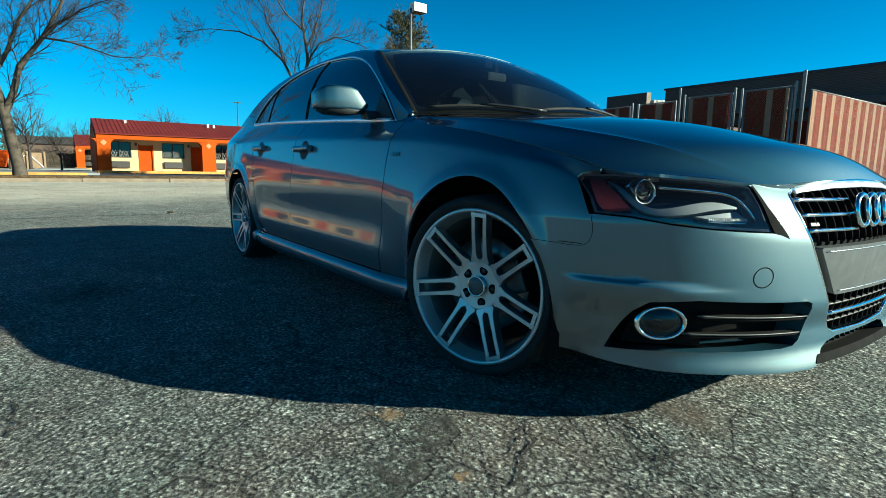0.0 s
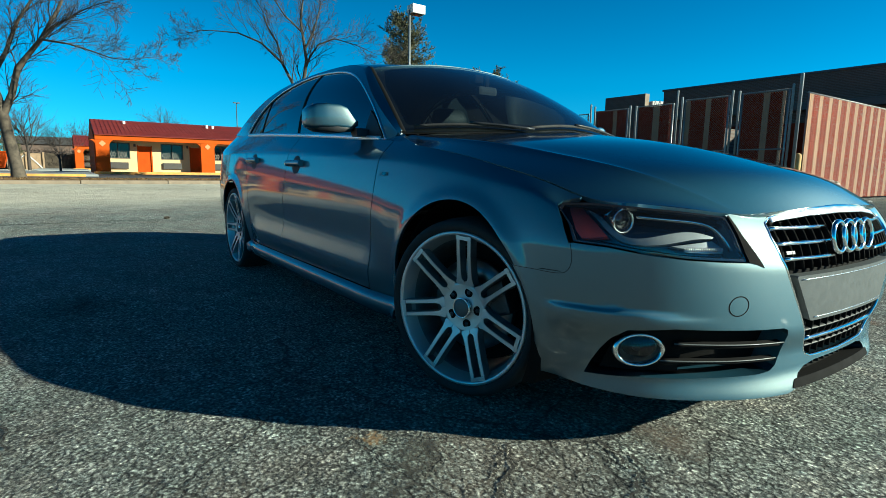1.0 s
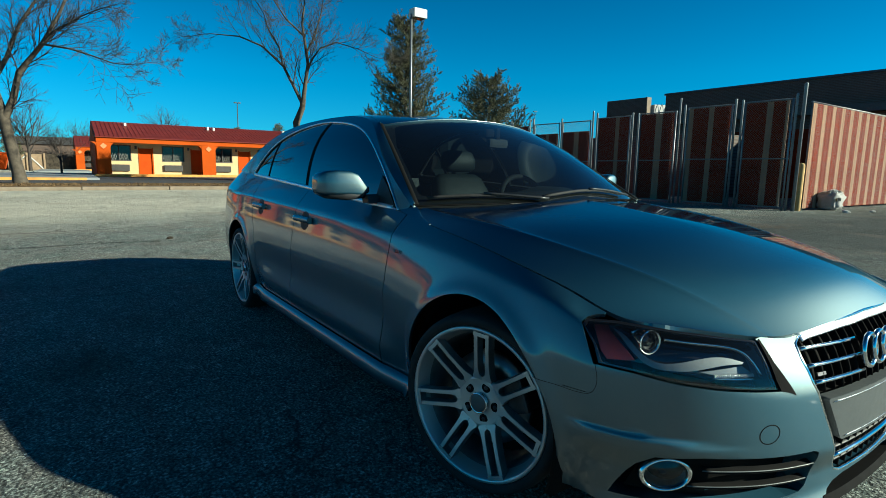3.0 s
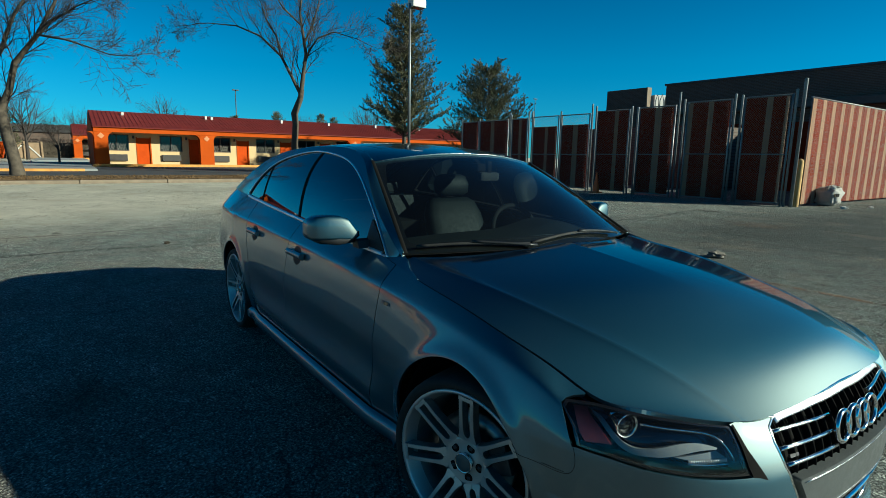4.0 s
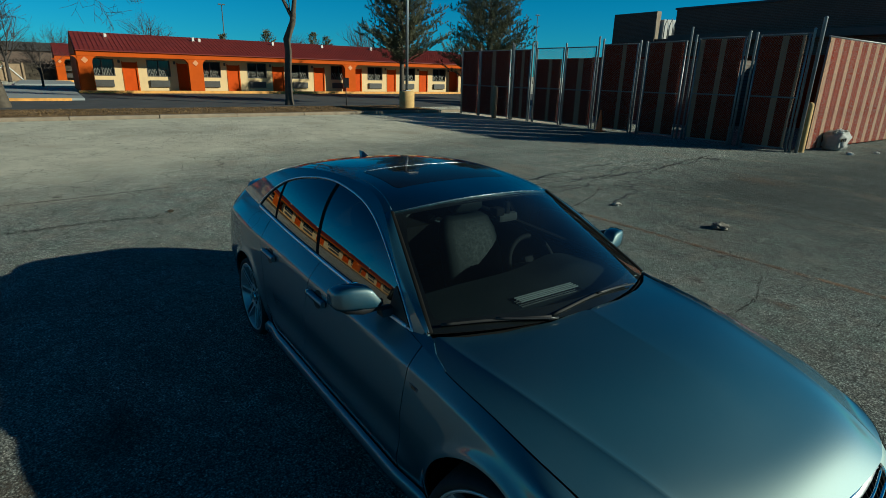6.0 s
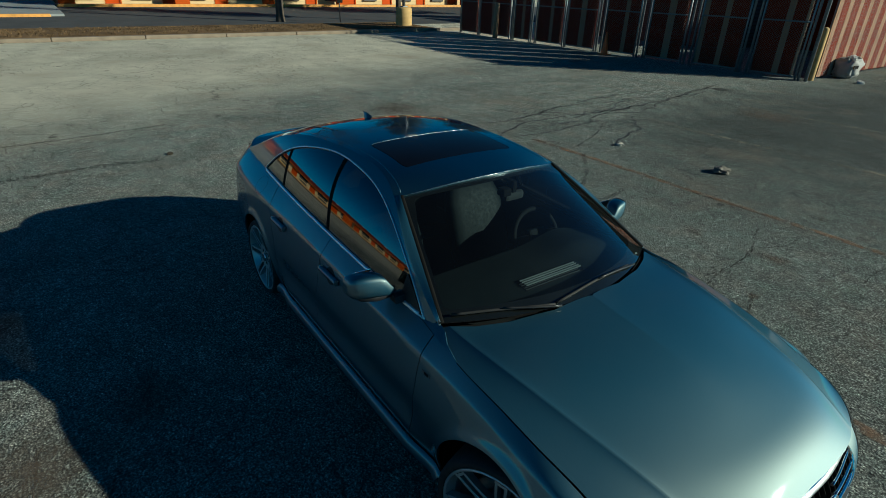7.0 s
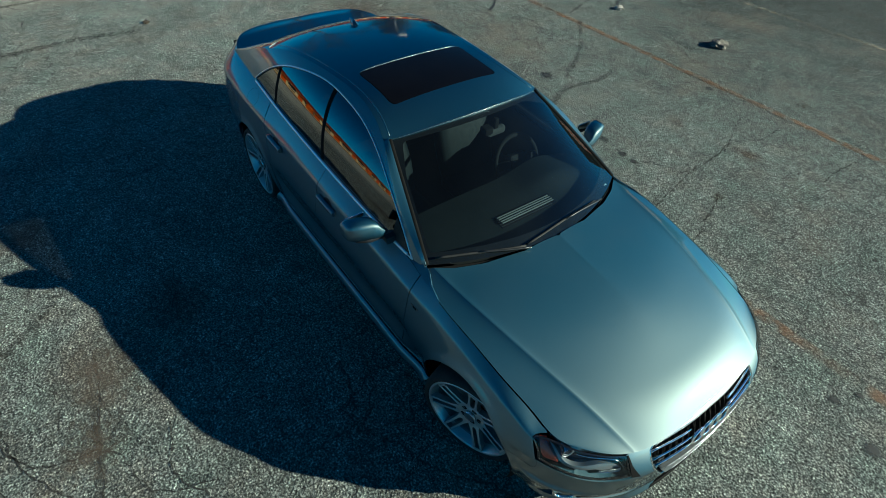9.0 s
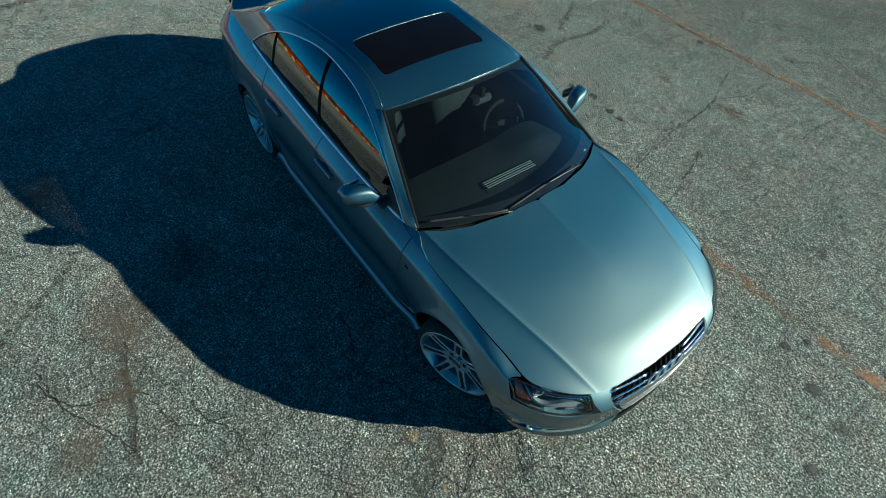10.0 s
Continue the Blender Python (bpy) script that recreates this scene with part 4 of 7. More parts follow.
boot_lid = panel("boot_lid", [(-3.335, -1), (-3.335, 1), (-3.733, 1), (-3.733, -1)], boot, (.02, .06), PAINT, car, thick=.03)
for sg in (-1, 1):
    # painted frame of the side windows: front pillar, roof rail, rear pillar
    xs = np.linspace(-.60, -3.44, 60)
    outer = [(x, float(rail_z(x))) for x in xs] + [(x, float(belt_z(x)) - .004) for x in np.linspace(-3.42, -.62, 30)]
    DLO = [tuple(p) for p in along([(-.672, .882), (-.79, .990), (-.97, 1.114), (-1.18, 1.216), (-1.44, 1.290), (-1.70, 1.323), (-1.95, 1.334), (-2.22, 1.308), (-2.48, 1.246), (-2.72, 1.125), (-2.885, 1.008)], 60)]
    DLO += [(x, float(belt_z(x)) - .001) for x in np.linspace(-2.86, -.70, 30)]

    def fl(x, z, sg=sg):
        return flank(x, z) * np.array([1, sg, 1])
    frame_ = panel("pillar_frame", outer, fl, .028, PAINT, car, holes=[DLO], thick=.02)
    glass_line = np.array(DLO)
    mid_ = glass_line.mean(0)
    strip("window_moulding", dense(glass_line, np.array([.03, .03])), lambda x, z: fl(x, z), .011, .006, ALU, frame_, "bright aluminium window trim", closed=True)
    strip("belt_moulding", [(x, float(belt_z(x)) + .002) for x in np.linspace(-.72, -2.86, 60)], lambda x, z: fl(x, z), .021, .010, BELT, frame_, "bright aluminium belt trim")
    low_fl = lambda x, z: fl(x, z) - np.array([0, sg * .006, 0])
    # black divisions and glass panes
    pane_in = [tuple(mid_ + (np.array(p) - mid_) * np.array([.992, .97])) for p in DLO]
    panel("window_seal", DLO, lambda x, z: fl(x, z) - np.array([0, sg * .010, 0]), .04, BLACK_TRIM, frame_, holes=[[tuple(mid_ + (np.array(p) - mid_) * np.array([.982, .93])) for p in DLO]], thick=.01)

    def cut(x0b, x0t, x1b, x1t):
        """The stretch of the window opening between two slanting lines; each by its x at the belt and at the roof."""
        keep = []
        def lim(b, t, z):
            return b + (t - b) * (z - .95) / .38
        d = dense(np.array(pane_in), np.array([.02, .02]))
        for x, z in d:
            a, b = lim(x0b, x0t, z), lim(x1b, x1t, z)
            keep.append((min(max(x, b), a), z))
        out = [keep[0]]
        for p in keep[1:]:
            if abs(p[0] - out[-1][0]) + abs(p[1] - out[-1][1]) > 2e-3:
                out.append(p)
        # drop stretches squeezed onto the limiting lines
        poly = []
        for x, z in out:
            poly.append((x, z))
        top = [p for p in poly if abs(p[0] - lim(x0b, x0t, p[1])) > 1e-6 and abs(p[0] - lim(x1b, x1t, p[1])) > 1e-6]
        return top
    for b in ((-.5, -.5, -1.690, -1.827), (-1.712, -1.849, -2.462, -2.497), (-2.478, -2.513, -3.2, -3.2)):
        g = panel("side_window", cut(*b), low_fl, .04, SIDE_GLASS, frame_, thick=.004, label="tinted side window")
        g.visible_shadow = sg < 0
    for b0, b1, t0, t1 in ((-1.684, -1.718, -1.821, -1.856), (-2.455, -2.485, -2.49, -2.52)):
        panel("window_divider", [(b0, .945), (b1, .945), (t1, 1.335 if b0 > -2 else 1.24), (t0, 1.335 if b0 > -2 else 1.25)], lambda x, z: fl(x, z) - np.array([0, sg * .004, 0]), .03, SHELL, frame_, thick=.012)

    panel("mirror_sail", [(-.700, .892), (-.875, .905), (-.875, 1.030), (-.79, .972)], lambda x, z: fl(x, z) + np.array([0, sg * .001, 0]), .03, BLACK_TRIM, frame_, thick=.006, label="black corner piece behind the mirror")
    # mirror
    mirror = new("door_mirror")
    mirror.parent = car
    def shell(cx, cy, cz, rows_, mat, nm, lab=""):
        bm = bmesh.new()
        rings = []
        for yy, xf, xb, zb, zt in rows_:
            ring = []
            for k in range(20):
                a = 2 * math.pi * k / 20
                c, s = math.cos(a), math.sin(a)
                ex = (abs(c) ** .5) * (1 if c > 0 else -1)
                ez = (abs(s) ** .38) * (1 if s > 0 else -1)
                ring.append(bm.verts.new((cx + (xf + xb) / 2 + (xf - xb) / 2 * ex, sg * (cy + yy), cz + (zt + zb) / 2 + (zt - zb) / 2 * ez)))
            rings.append(ring)
        for a, b in zip(rings, rings[1:]):
            for k in range(20):
                bm.faces.new((a[k], a[(k + 1) % 20], b[(k + 1) % 20], b[k])).smooth = True
        bm.faces.new(rings[0])
        bm.faces.new(rings[-1])
        bmesh.ops.recalc_face_normals(bm, faces=bm.faces)
        return part(nm, bm, mat, mirror, lab)
    shell(-.93, .80, .925, [(0.0, .050, .030, .030, .040), (.012, .058, .01, .022, .052), (.035, .063, -.02, .012, .084), (.055, .062, -.035, .010, .112), (.085, .057, -.050, .010, .123), (.14, .042, -.068, .010, .126), (.185, .022, -.084, .011, .121), (.206, .004, -.090, .016, .110), (.216, -.014, -.088, .026, .098), (.220, -.03, -.076, .040, .082)], PAINT, "mirror_housing")
    shell(-.93, .80, .925, [(0.0, .048, .030, .036, .052), (.03, .060, -.02, .002, .035), (.10, .050, -.055, -.008, .030), (.17, .020, -.085, -.002, .034), (.205, -.03, -.10, .018, .05)], BLACK_TRIM, "mirror_base", "black lower mirror shell")
    part("mirror_glass", box(-1.030, -1.024, sg * .86, sg * .975, .950, 1.022, .002, None), CHROME, mirror)
    part("mirror_foot", prism([(-.835, .905), (-.895, .905), (-.905, .935), (-.875, .945), (-.845, .938)], .755, .825, lambda a, b, d, sg=sg: (a, sg * d, b)), BLACK_TRIM, mirror)

# dark inner body that closes the panel gaps and carries the cabin
core = bmesh.new()
add_box(core, -3.70, -3.20, -.62, .62, .25, .98)
add_box(core, -2.40, -.40, -.83, .83, .16, .42)
add_box(core, -.42, .60, -.46, .46, .20, .62)
add_box(core, -3.40, -2.38, -.48, .48, .20, .80)
add_prism(core, [(.72, -.24), (.72, .24), (.62, .50), (.46, .68), (.36, .74), (.36, -.74), (.46, -.68), (.62, -.50)], .150, .175, lambda a, b, d: (a, b, d))
part("underbody", core, SHELL, car, "black underbody")
for sg in (-1, 1):
    fn = deep(.035)
    panel("door_lining", side_sz([(-.48, .25), (-.48, .84), (-2.4, .93), (-2.4, .25)], sg), fn, .08, SHELL, car, thick=.01)
    panel("wing_lining", side_sz([(-2.3, .72), (-2.3, .90), (-3.58, .97), (-3.58, .30), (-3.25, .30), (-3.25, .72)], sg), fn, .06, SHELL, car, thick=.01)
    panel("wing_lining", side_sz([(-.5, .72), (-.5, .84), (.1, .76), (.38, .66), (.38, .60), (.25, .70), (-.3, .70)], sg), fn, .06, SHELL, car, thick=.01)
panel("bonnet_lining", [(0.02, -.97), (1, -.97), (1, .97), (.02, .97)], lambda u, w: hood(u, w) - np.array([.01, 0, .035]), (.1, .1), SHELL, car, thick=.01)


# ---- wheels
def wheel(at, steer, spin, sg):
    """Tyre, rim and seven double spokes; the outer face looks to +y of its own space before turning."""
    root = new("wheel")
    root.parent = car
    tw = .120
    tyre = [(.270, tw - .012), (.279, tw + .001), (.294, tw + .004), (.304, tw - .003), (.312, tw - .018), (.316, tw - .05), (.3175, 0), (.316, -tw + .05), (.312, -tw + .02), (.300, -tw), (.262, -tw + .01)]
    part("tyre", lathe(tyre, 72, "y"), RUBBER, root, "low-profile black tyre", True)
    rim = [(.272, tw - .016), (.272, tw - .006), (.2695, tw - .001), (.2595, tw - .003), (.2570, tw - .008), (.247, tw - .034), (.240, tw - .052)]
    rim_ = part("rim", lathe(rim, 72, "y"), ALLOY, root, "silver alloy rim", True)
    part("barrel", lathe([(.240, tw - .052), (.234, tw - .065), (.228, 0), (.230, -tw)], 72, "y"), BARREL, rim_, "barrel in alloy darkened for its shade", True)
    part("brake_disc", lathe([(.07, .03), (.165, .03), (.165, .005), (.07, .005)], 48, "y", close=True), DISC, root)
    bm = box(-.06, .06, -.01, .065, -.17, -.09, .012)
    bmesh.ops.transform(bm, matrix=Matrix.Rotation(radians(110), 4, "Y"), verts=bm.verts)
    part("brake_caliper", bm, DARK_METAL, root)
    part("backing_plate", lathe([(.215, -.03), (.0005, -.03)], 40, "y"), SHELL, root)
    sp, face = bmesh.new(), bmesh.new()
    fy = tw - .018
    radii = [.080, .088, .094, .099, .102, .106, .112, .121, .14, .19, .235, .258]
    inner_ = np.interp(radii, [.080, .094, .096, .099, .103, .110, .121, .14, .258], [.0, .0, .0055, .0090, .0115, .0132, .0142, .0150, .0158])
    outer_ = np.interp(radii, [.080, .088, .094, .102, .112, .121, .14, .19, .258], [.0360, .0385, .0362, .0335, .0318, .0308, .0300, .0298, .0305])
    level_ = np.interp(radii, [.080, .11, .15, .20, .258], [-.0165, -.009, -.001, .008, .0145])
    for k in range(7):
        base = spin + k * 2 * math.pi / 7
        for q in (-1, 1):
            rows = []
            for r, lo, hi, dy in zip(radii, inner_, outer_, level_):
                row = []
                for off, d in ((lo - .001 if lo > .002 else lo, -.032), (lo, -.002), (lo + .0012, .0), (hi - .0012, .0), (hi, -.002), (hi + .002, -.032)):
                    b = q * off
                    row.append(sp.verts.new((r * math.cos(base) - b * math.sin(base), fy + dy + d, r * math.sin(base) + b * math.cos(base))))
                rows.append(row)
            for a, b in zip(rows, rows[1:]):
                for j in range(6):
                    sp.faces.new((a[j], a[(j + 1) % 6], b[(j + 1) % 6], b[j]))
            tops = [[face.verts.new(v.co + Vector((0, .0008, 0))) for v in row[1:5]] for row in rows]
            for a, b in zip(tops, tops[1:]):
                for j in range(3):
                    face.faces.new((a[j], a[j + 1], b[j + 1], b[j]))
            sp.faces.new(rows[0][::-1])
            sp.faces.new(rows[-1])
        # bridge at the rim that closes each pair
        row = []
        for r in (.243, .256):
            for t in (-.0305, .0305):
                row.append((r * math.cos(base) - t * math.sin(base), r * math.sin(base) + t * math.cos(base)))
        v = [sp.verts.new((row[i][0], fy + .0148 - d, row[i][1])) for d in (0, .03) for i in (0, 1, 3, 2)]
        for f in ((0, 1, 2, 3), (4, 5, 6, 7), (0, 1, 5, 4), (1, 2, 6, 5), (2, 3, 7, 6), (3, 0, 4, 7)):
            sp.faces.new([v[i] for i in f])
        face.faces.new([face.verts.new(v[i].co + Vector((0, .0008, 0))) for i in (0, 1, 2, 3)])
    bmesh.ops.recalc_face_normals(sp, faces=sp.faces)
    spokes = part("spokes", sp, BARREL, root, "seven double spokes of silver alloy")
    bmesh.ops.recalc_face_normals(face, faces=face.faces)
    part("spoke_face", face, ALLOY, spokes, "silver spoke faces, lighter than the darkened sides", False)
    hub = [(.088, fy - .05), (.088, fy - .0155), (.080, fy - .0163), (.062, fy - .0190), (.048, fy - .0200), (.034, fy - .0195)]
    part("hub", lathe(hub, 48, "y"), ALLOY, root, "", True)
    part("centre_cap", lathe([(.034, fy - .02), (.034, fy - .006), (.030, fy - .002), (.016, fy), (.0005, fy + .0005)], 40, "y"), PLATE_GREY, root, "grey centre cap", True)
    part("cap_ring", lathe([(.036, fy - .014), (.036, fy - .004), (.033, fy - .002), (.031, fy - .006)], 40, "y"), CHROME, root, "", True)
    for k in range(5):
        a = spin + .3 + k * 2 * math.pi / 5
        part("bolt_hole", lathe([(.0170, fy - .022), (.0170, fy - .0182), (.0158, fy - .0178), (.0005, fy - .0180)], 20, "y", at=(.060 * math.cos(a), 0, .060 * math.sin(a))), SHELL, root)
        part("wheel_bolt", lathe([(.008, fy - .018), (.0075, fy - .0160), (.0005, fy - .0157)], 6, "y", at=(.060 * math.cos(a), 0, .060 * math.sin(a))), DARK_METAL, root)
    turn = Matrix.Rotation(radians(steer), 4, "Z") @ (Matrix.Rotation(math.pi, 4, "Z") if sg < 0 else Matrix.Identity(4))
    root.matrix_local = Matrix.Translation(at) @ turn @ Matrix.Diagonal((.965, 1, .965, 1))
    return root


wheel((-.021, -.760, .300), 17, radians(94), -1)
wheel((.005, .760, .300), 17, radians(60), 1)
wheel((-2.829, -.770, .299), 0, radians(100), -1)
wheel((-2.829, .770, .299), 0, radians(30), 1)


# ---- cabin
def seat(y):
    s = new("seat")
    s.parent = car
    def pad(rows_):
        bm = bmesh.new()
        rings = []
        for x, z, hw, th in rows_:
            ring = []
            for k in range(16):
                a = 2 * math.pi * k / 16
                c, sn = math.cos(a), math.sin(a)
                ring.append(bm.verts.new((x + th * (abs(sn) ** .6) * (1 if sn > 0 else -1), y + hw * (abs(c) ** .5) * (1 if c > 0 else -1), z)))
            rings.append(ring)
        for a, b in zip(rings, rings[1:]):
            for k in range(16):
                bm.faces.new((a[k], a[(k + 1) % 16], b[(k + 1) % 16], b[k])).smooth = True
        bm.faces.new(rings[0])
        bm.faces.new(rings[-1])
        bmesh.ops.recalc_face_normals(bm, faces=bm.faces)
        return bm
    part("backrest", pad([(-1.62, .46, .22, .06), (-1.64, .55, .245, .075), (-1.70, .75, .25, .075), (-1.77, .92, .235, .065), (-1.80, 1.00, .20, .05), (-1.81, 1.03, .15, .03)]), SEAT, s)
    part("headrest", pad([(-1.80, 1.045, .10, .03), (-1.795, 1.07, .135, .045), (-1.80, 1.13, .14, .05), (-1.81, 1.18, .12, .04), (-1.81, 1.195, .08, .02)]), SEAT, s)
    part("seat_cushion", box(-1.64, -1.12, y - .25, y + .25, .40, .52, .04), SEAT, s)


seat(-.37)
seat(.37)
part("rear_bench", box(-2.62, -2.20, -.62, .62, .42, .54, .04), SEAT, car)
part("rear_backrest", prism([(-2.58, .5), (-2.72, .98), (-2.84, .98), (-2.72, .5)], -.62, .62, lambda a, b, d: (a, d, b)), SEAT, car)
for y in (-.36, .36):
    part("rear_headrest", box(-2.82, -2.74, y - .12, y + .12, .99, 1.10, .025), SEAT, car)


def dash_top(x, w):
    """Top of the dashboard, with the hump over the instruments."""
    y = .66 * w
    hump = .055 * np.exp(-((y - .37) / .20) ** 2) * smooth((-.62 - x) / .18)
    return np.stack([x + 0 * w, y, .895 - .02 * (np.abs(w) ** 3) + .03 * smooth((-.45 - x) / .4) + hump], -1)


dash = panel("dashboard", [(-.46, -.80), (-.42, -.4), (-.40, 0), (-.42, .4), (-.46, .80), (-.60, 1.02), (-.95, 1.02), (-.95, -1.02), (-.60, -1.02)], dash_top, (.05, .06), DASH, car, thick=.25, label="charcoal dashboard, darkened in place of cabin shade", middle=np.array([-.7, 0, .2]))
vent = panel("defroster_vent", [(-.582, -.30), (-.582, .36), (-.672, .36), (-.672, -.30)], lambda x, w: dash_top(x, w) + np.array([0, 0, .003]), (.04, .05), GLOSS_BLACK, dash, thick=.004, middle=np.array([-.7, 0, .2]))
for k in range(4):
    o = -.604 - k * .0155 - .004 * (k // 2)
    part("vent_slat", prism([(o, -.185), (o + .002, .222), (o - .003, .222), (o - .005, -.185)], .918, .926, lambda a, b, d: (a, b, d)), VENT_GREY, vent, "pale vent slat")
part("inspection_tag", box(-.545, -.52, .575, .61, .93, .9312), WHITE_PAPER, dash, "small white card")
sw = new("steering_wheel")
sw.parent = car
ring = lathe([(.182 + .016 * math.cos(a), .016 * math.sin(a)) for a in np.linspace(0, 2 * math.pi, 12, endpoint=False)], 40, "x", close=True)
part("wheel_rim", ring, STEER, sw)
bm = box(-.02, .02, -.17, .17, -.025, .03, .01)
add_box(bm, -.025, .02, -.03, .03, -.17, 0, .01)
add_box(bm, -.04, .03, -.07, .07, -.07, .06, .02)
part("wheel_spokes", bm, STEER, sw)
sw.matrix_local = Matrix.Translation((-1.10, .37, .86)) @ Matrix.Rotation(radians(-24), 4, "Y")
part("rear_view_mirror", box(-1.085, -1.04, .03, .17, 1.185, 1.238, .02), HEADLINER, car)
part("mirror_stem", box(-1.075, -1.045, .08, .11, 1.23, 1.30, .008), SHELL, car)
part("sensor_cover", box(-1.06, -1.00, -.03, .03, 1.24, 1.285, .01), SHELL, car)

# black finishers up both sides of the windscreen, seams along the roof
for sg in (-1, 1):
    strip("pillar_trim", [(sg * w, t) for w, t in zip(np.linspace(.988, .988, 20), np.linspace(.0, .99, 20))], windscreen, .024, .008, SHELL, car, "black windscreen pillar trim")
    strip("roof_seam", [(x, sg * .93) for x in np.linspace(-1.24, -2.78, 40)], roof, .006, .0015, PAINT, roof_panel)
    # black sheet over the skin, painted as the shadow in the headlamp's fold
    wedge = [(.556, .655), (.550, .657), (.528, .605), (.502, .566), (.484, .540), (.476, .527), (.500, .536), (.524, .541), (.535, .567), (.544, .61)]
    panel("lamp_fold_shade", [(sg * a, b) for a, b in wedge], deep(-.0012), .012, SHELL, car, thick=.004, label="black sheet for the shadow beside the headlamp")

# top of the wing between the bonnet's shut line and the foot of the front pillar
for sg in (-1, 1):
    def wing_corner(x, v, sg=sg):
        o = body(s_of_x(x), top_z(s_of_x(x)))
        i = np.stack([x, np.interp(-x, [.36, .40, .47, .53, .565, .60, .69], [.805, .800, .783, .752, .744, .748, .764]), np.interp(-x, [.36, .40, .47, .53, .565, .60, .69], [.856, .866, .880, .899, .909, .905, .886])], -1)
        return (o + (i - o) * v[..., None]) * np.array([1, sg, 1])
    panel("wing_corner", [(x, -.02) for x in np.linspace(-.37, -.685, 24)] + [(x, 1) for x in np.linspace(-.685, -.37, 24)], wing_corner, (.012, .12), PAINT, car, thick=.008)
# front pillars between the windscreen and the side windows
for sg in (-1, 1):
    def front_pillar(t, v, sg=sg):
        x = -.575 - .65 * t
        a, b = flank(x, rail_z(x)), windscreen(.997 + 0 * t, t)
        return (a + (b - a) * v[..., None] + np.array([.003, 0, 1]) * np.interp(v, [0, .3, .6, .94], [0, .0045, .0085, .0115])[..., None]) * np.array([1, sg, 1])
    panel("front_pillar", [(t_, 0) for t_ in np.linspace(0, 1, 30)] + [(t_, .94) for t_ in np.linspace(1, 0, 30)], front_pillar, (.04, .15), PAINT, car, thick=.01)
# rear pillars beside the rear screen, headliner and dark inner pillars
for sg in (-1, 1):
    def rear_pillar(t, v, sg=sg):
        x = -3.43 + .66 * t
        a, b = flank(x, rail_z(x)), rear_screen(.975, t)
        return (a + (b - a) * v[..., None] + np.array([0, 0, .012]) * (v * (1 - v) * 4)[..., None]) * np.array([1, sg, 1])
    panel("rear_pillar", [(0, 0), (1, 0), (1, 1), (0, 1)], rear_pillar, (.05, .12), PAINT, car, thick=.01)
    panel("pillar_lining", [(x, z) for x, z in outer], lambda x, z, sg=sg: flank(x, z) * np.array([1, sg, 1]) - np.array([0, sg * .03, 0]), .05, HEADLINER, car, holes=[DLO], thick=.004)
panel("headliner", [(header(w) - .03, w * .97) for w in np.linspace(-1, 1, 14)] + [(-2.735 - .09 * w * w, w * .97) for w in np.linspace(1, -1, 14)], lambda x, w: roof(x, w) - np.array([0, 0, .028]), (.08, .1), HEADLINER, car, thick=.004, label="dark cloth headliner")

# fuel flap seam on the right-hand rear wing
strip("fuel_flap_seam", [(-4.236 + .082 * math.cos(a), .915 + .055 * math.sin(a)) for a in np.linspace(0, 2 * math.pi, 40, endpoint=False)], deep(0.0), .0018, .0004, SHELL, car, closed=True)

# wipers
def over(w, t, h):
    return Vector(windscreen(np.array(w), np.array(t)) + np.array([.35, 0, .93]) * h)


for blade_, arm_ in ((((-.93, .042), (-.69, .043), (-.50, .030), (-.30, .011)), ((-.27, -.012), (-.45, .014), (-.64, .041))),
                     (((-.285, .018), (.06, .060), (.34, .054), (.53, .031)), ((.60, .004), (.36, .045), (.14, .060)))):
    wiper = new("wiper")
    wiper.parent = car
    part("wiper_blade", tube([over(w, t, .012) for w, t in along(blade_, 12)], .0065, 8), RUBBER, wiper)
    part("wiper_arm", tube([over(w, t, .022) for w, t in along(arm_, 8)], .0055, 8), WIPER_METAL, wiper, "black metal arm")


# ---- the place ----
CONCRETE = plain("weathered_concrete", (0.200, 0.156, 0.112), 0.85, vary=0.22, scale=2.5, bump=0.25, bscale=60)
SLAB = plain("pale_concrete_slab", (0.225, 0.240, 0.240), 0.8, vary=0.12, scale=0.8, bump=0.15, bscale=40)
YELLOW = plain("yellow_kerb_paint", (0.60, 0.275, 0.058), 0.7, vary=0.25, scale=3, bump=0.1)
DRIVE = plain("dark_drive_asphalt", (0.038, 0.038, 0.038), 0.85, vary=0.3, scale=0.6, bump=0.3, bscale=90)
DRY_GRASS = plain("dry_winter_grass", (0.128, 0.081, 0.041), 0.95, vary=0.45, scale=1.2, bump=0.6, bscale=30, spec=0.1)
CREAM = plain("cream_wall_paint", (0.585, 0.413, 0.210), 0.75, vary=0.07, scale=1.0, bump=0.1, bscale=30)
ORANGE = plain("orange_wall_paint", (0.437, 0.070, 0.006), 0.8, spec=0.1, vary=0.12, scale=0.8, bump=0.1, bscale=30)
DOOR_RED = plain("orange_red_door_paint", (0.468, 0.058, 0.004), 0.7, spec=0.1, vary=0.1, scale=2)
ROOF_RED = plain("maroon_metal_roof", (0.160, 0.021, 0.013), 0.55, vary=0.2, scale=0.7, spec=0.25)
AC_GREY = plain("dark_bronze_grille", (0.055, 0.05, 0.045), 0.6, vary=0.15, scale=8)
NIGHT = plain("dark_window_glass", (0.01, 0.011, 0.012), 0.08)
WHITE = plain("white_paint", (0.540, 0.525, 0.495), 0.6, vary=0.08)
WIRE = plain("dull_galvanised_wire", (0.16, 0.16, 0.16), 0.7, 0.2, vary=0.15, scale=14)
STEEL = plain("galvanised_steel", (0.208, 0.224, 0.232), 0.5, 0.55, vary=0.15, scale=14, bump=0.1)
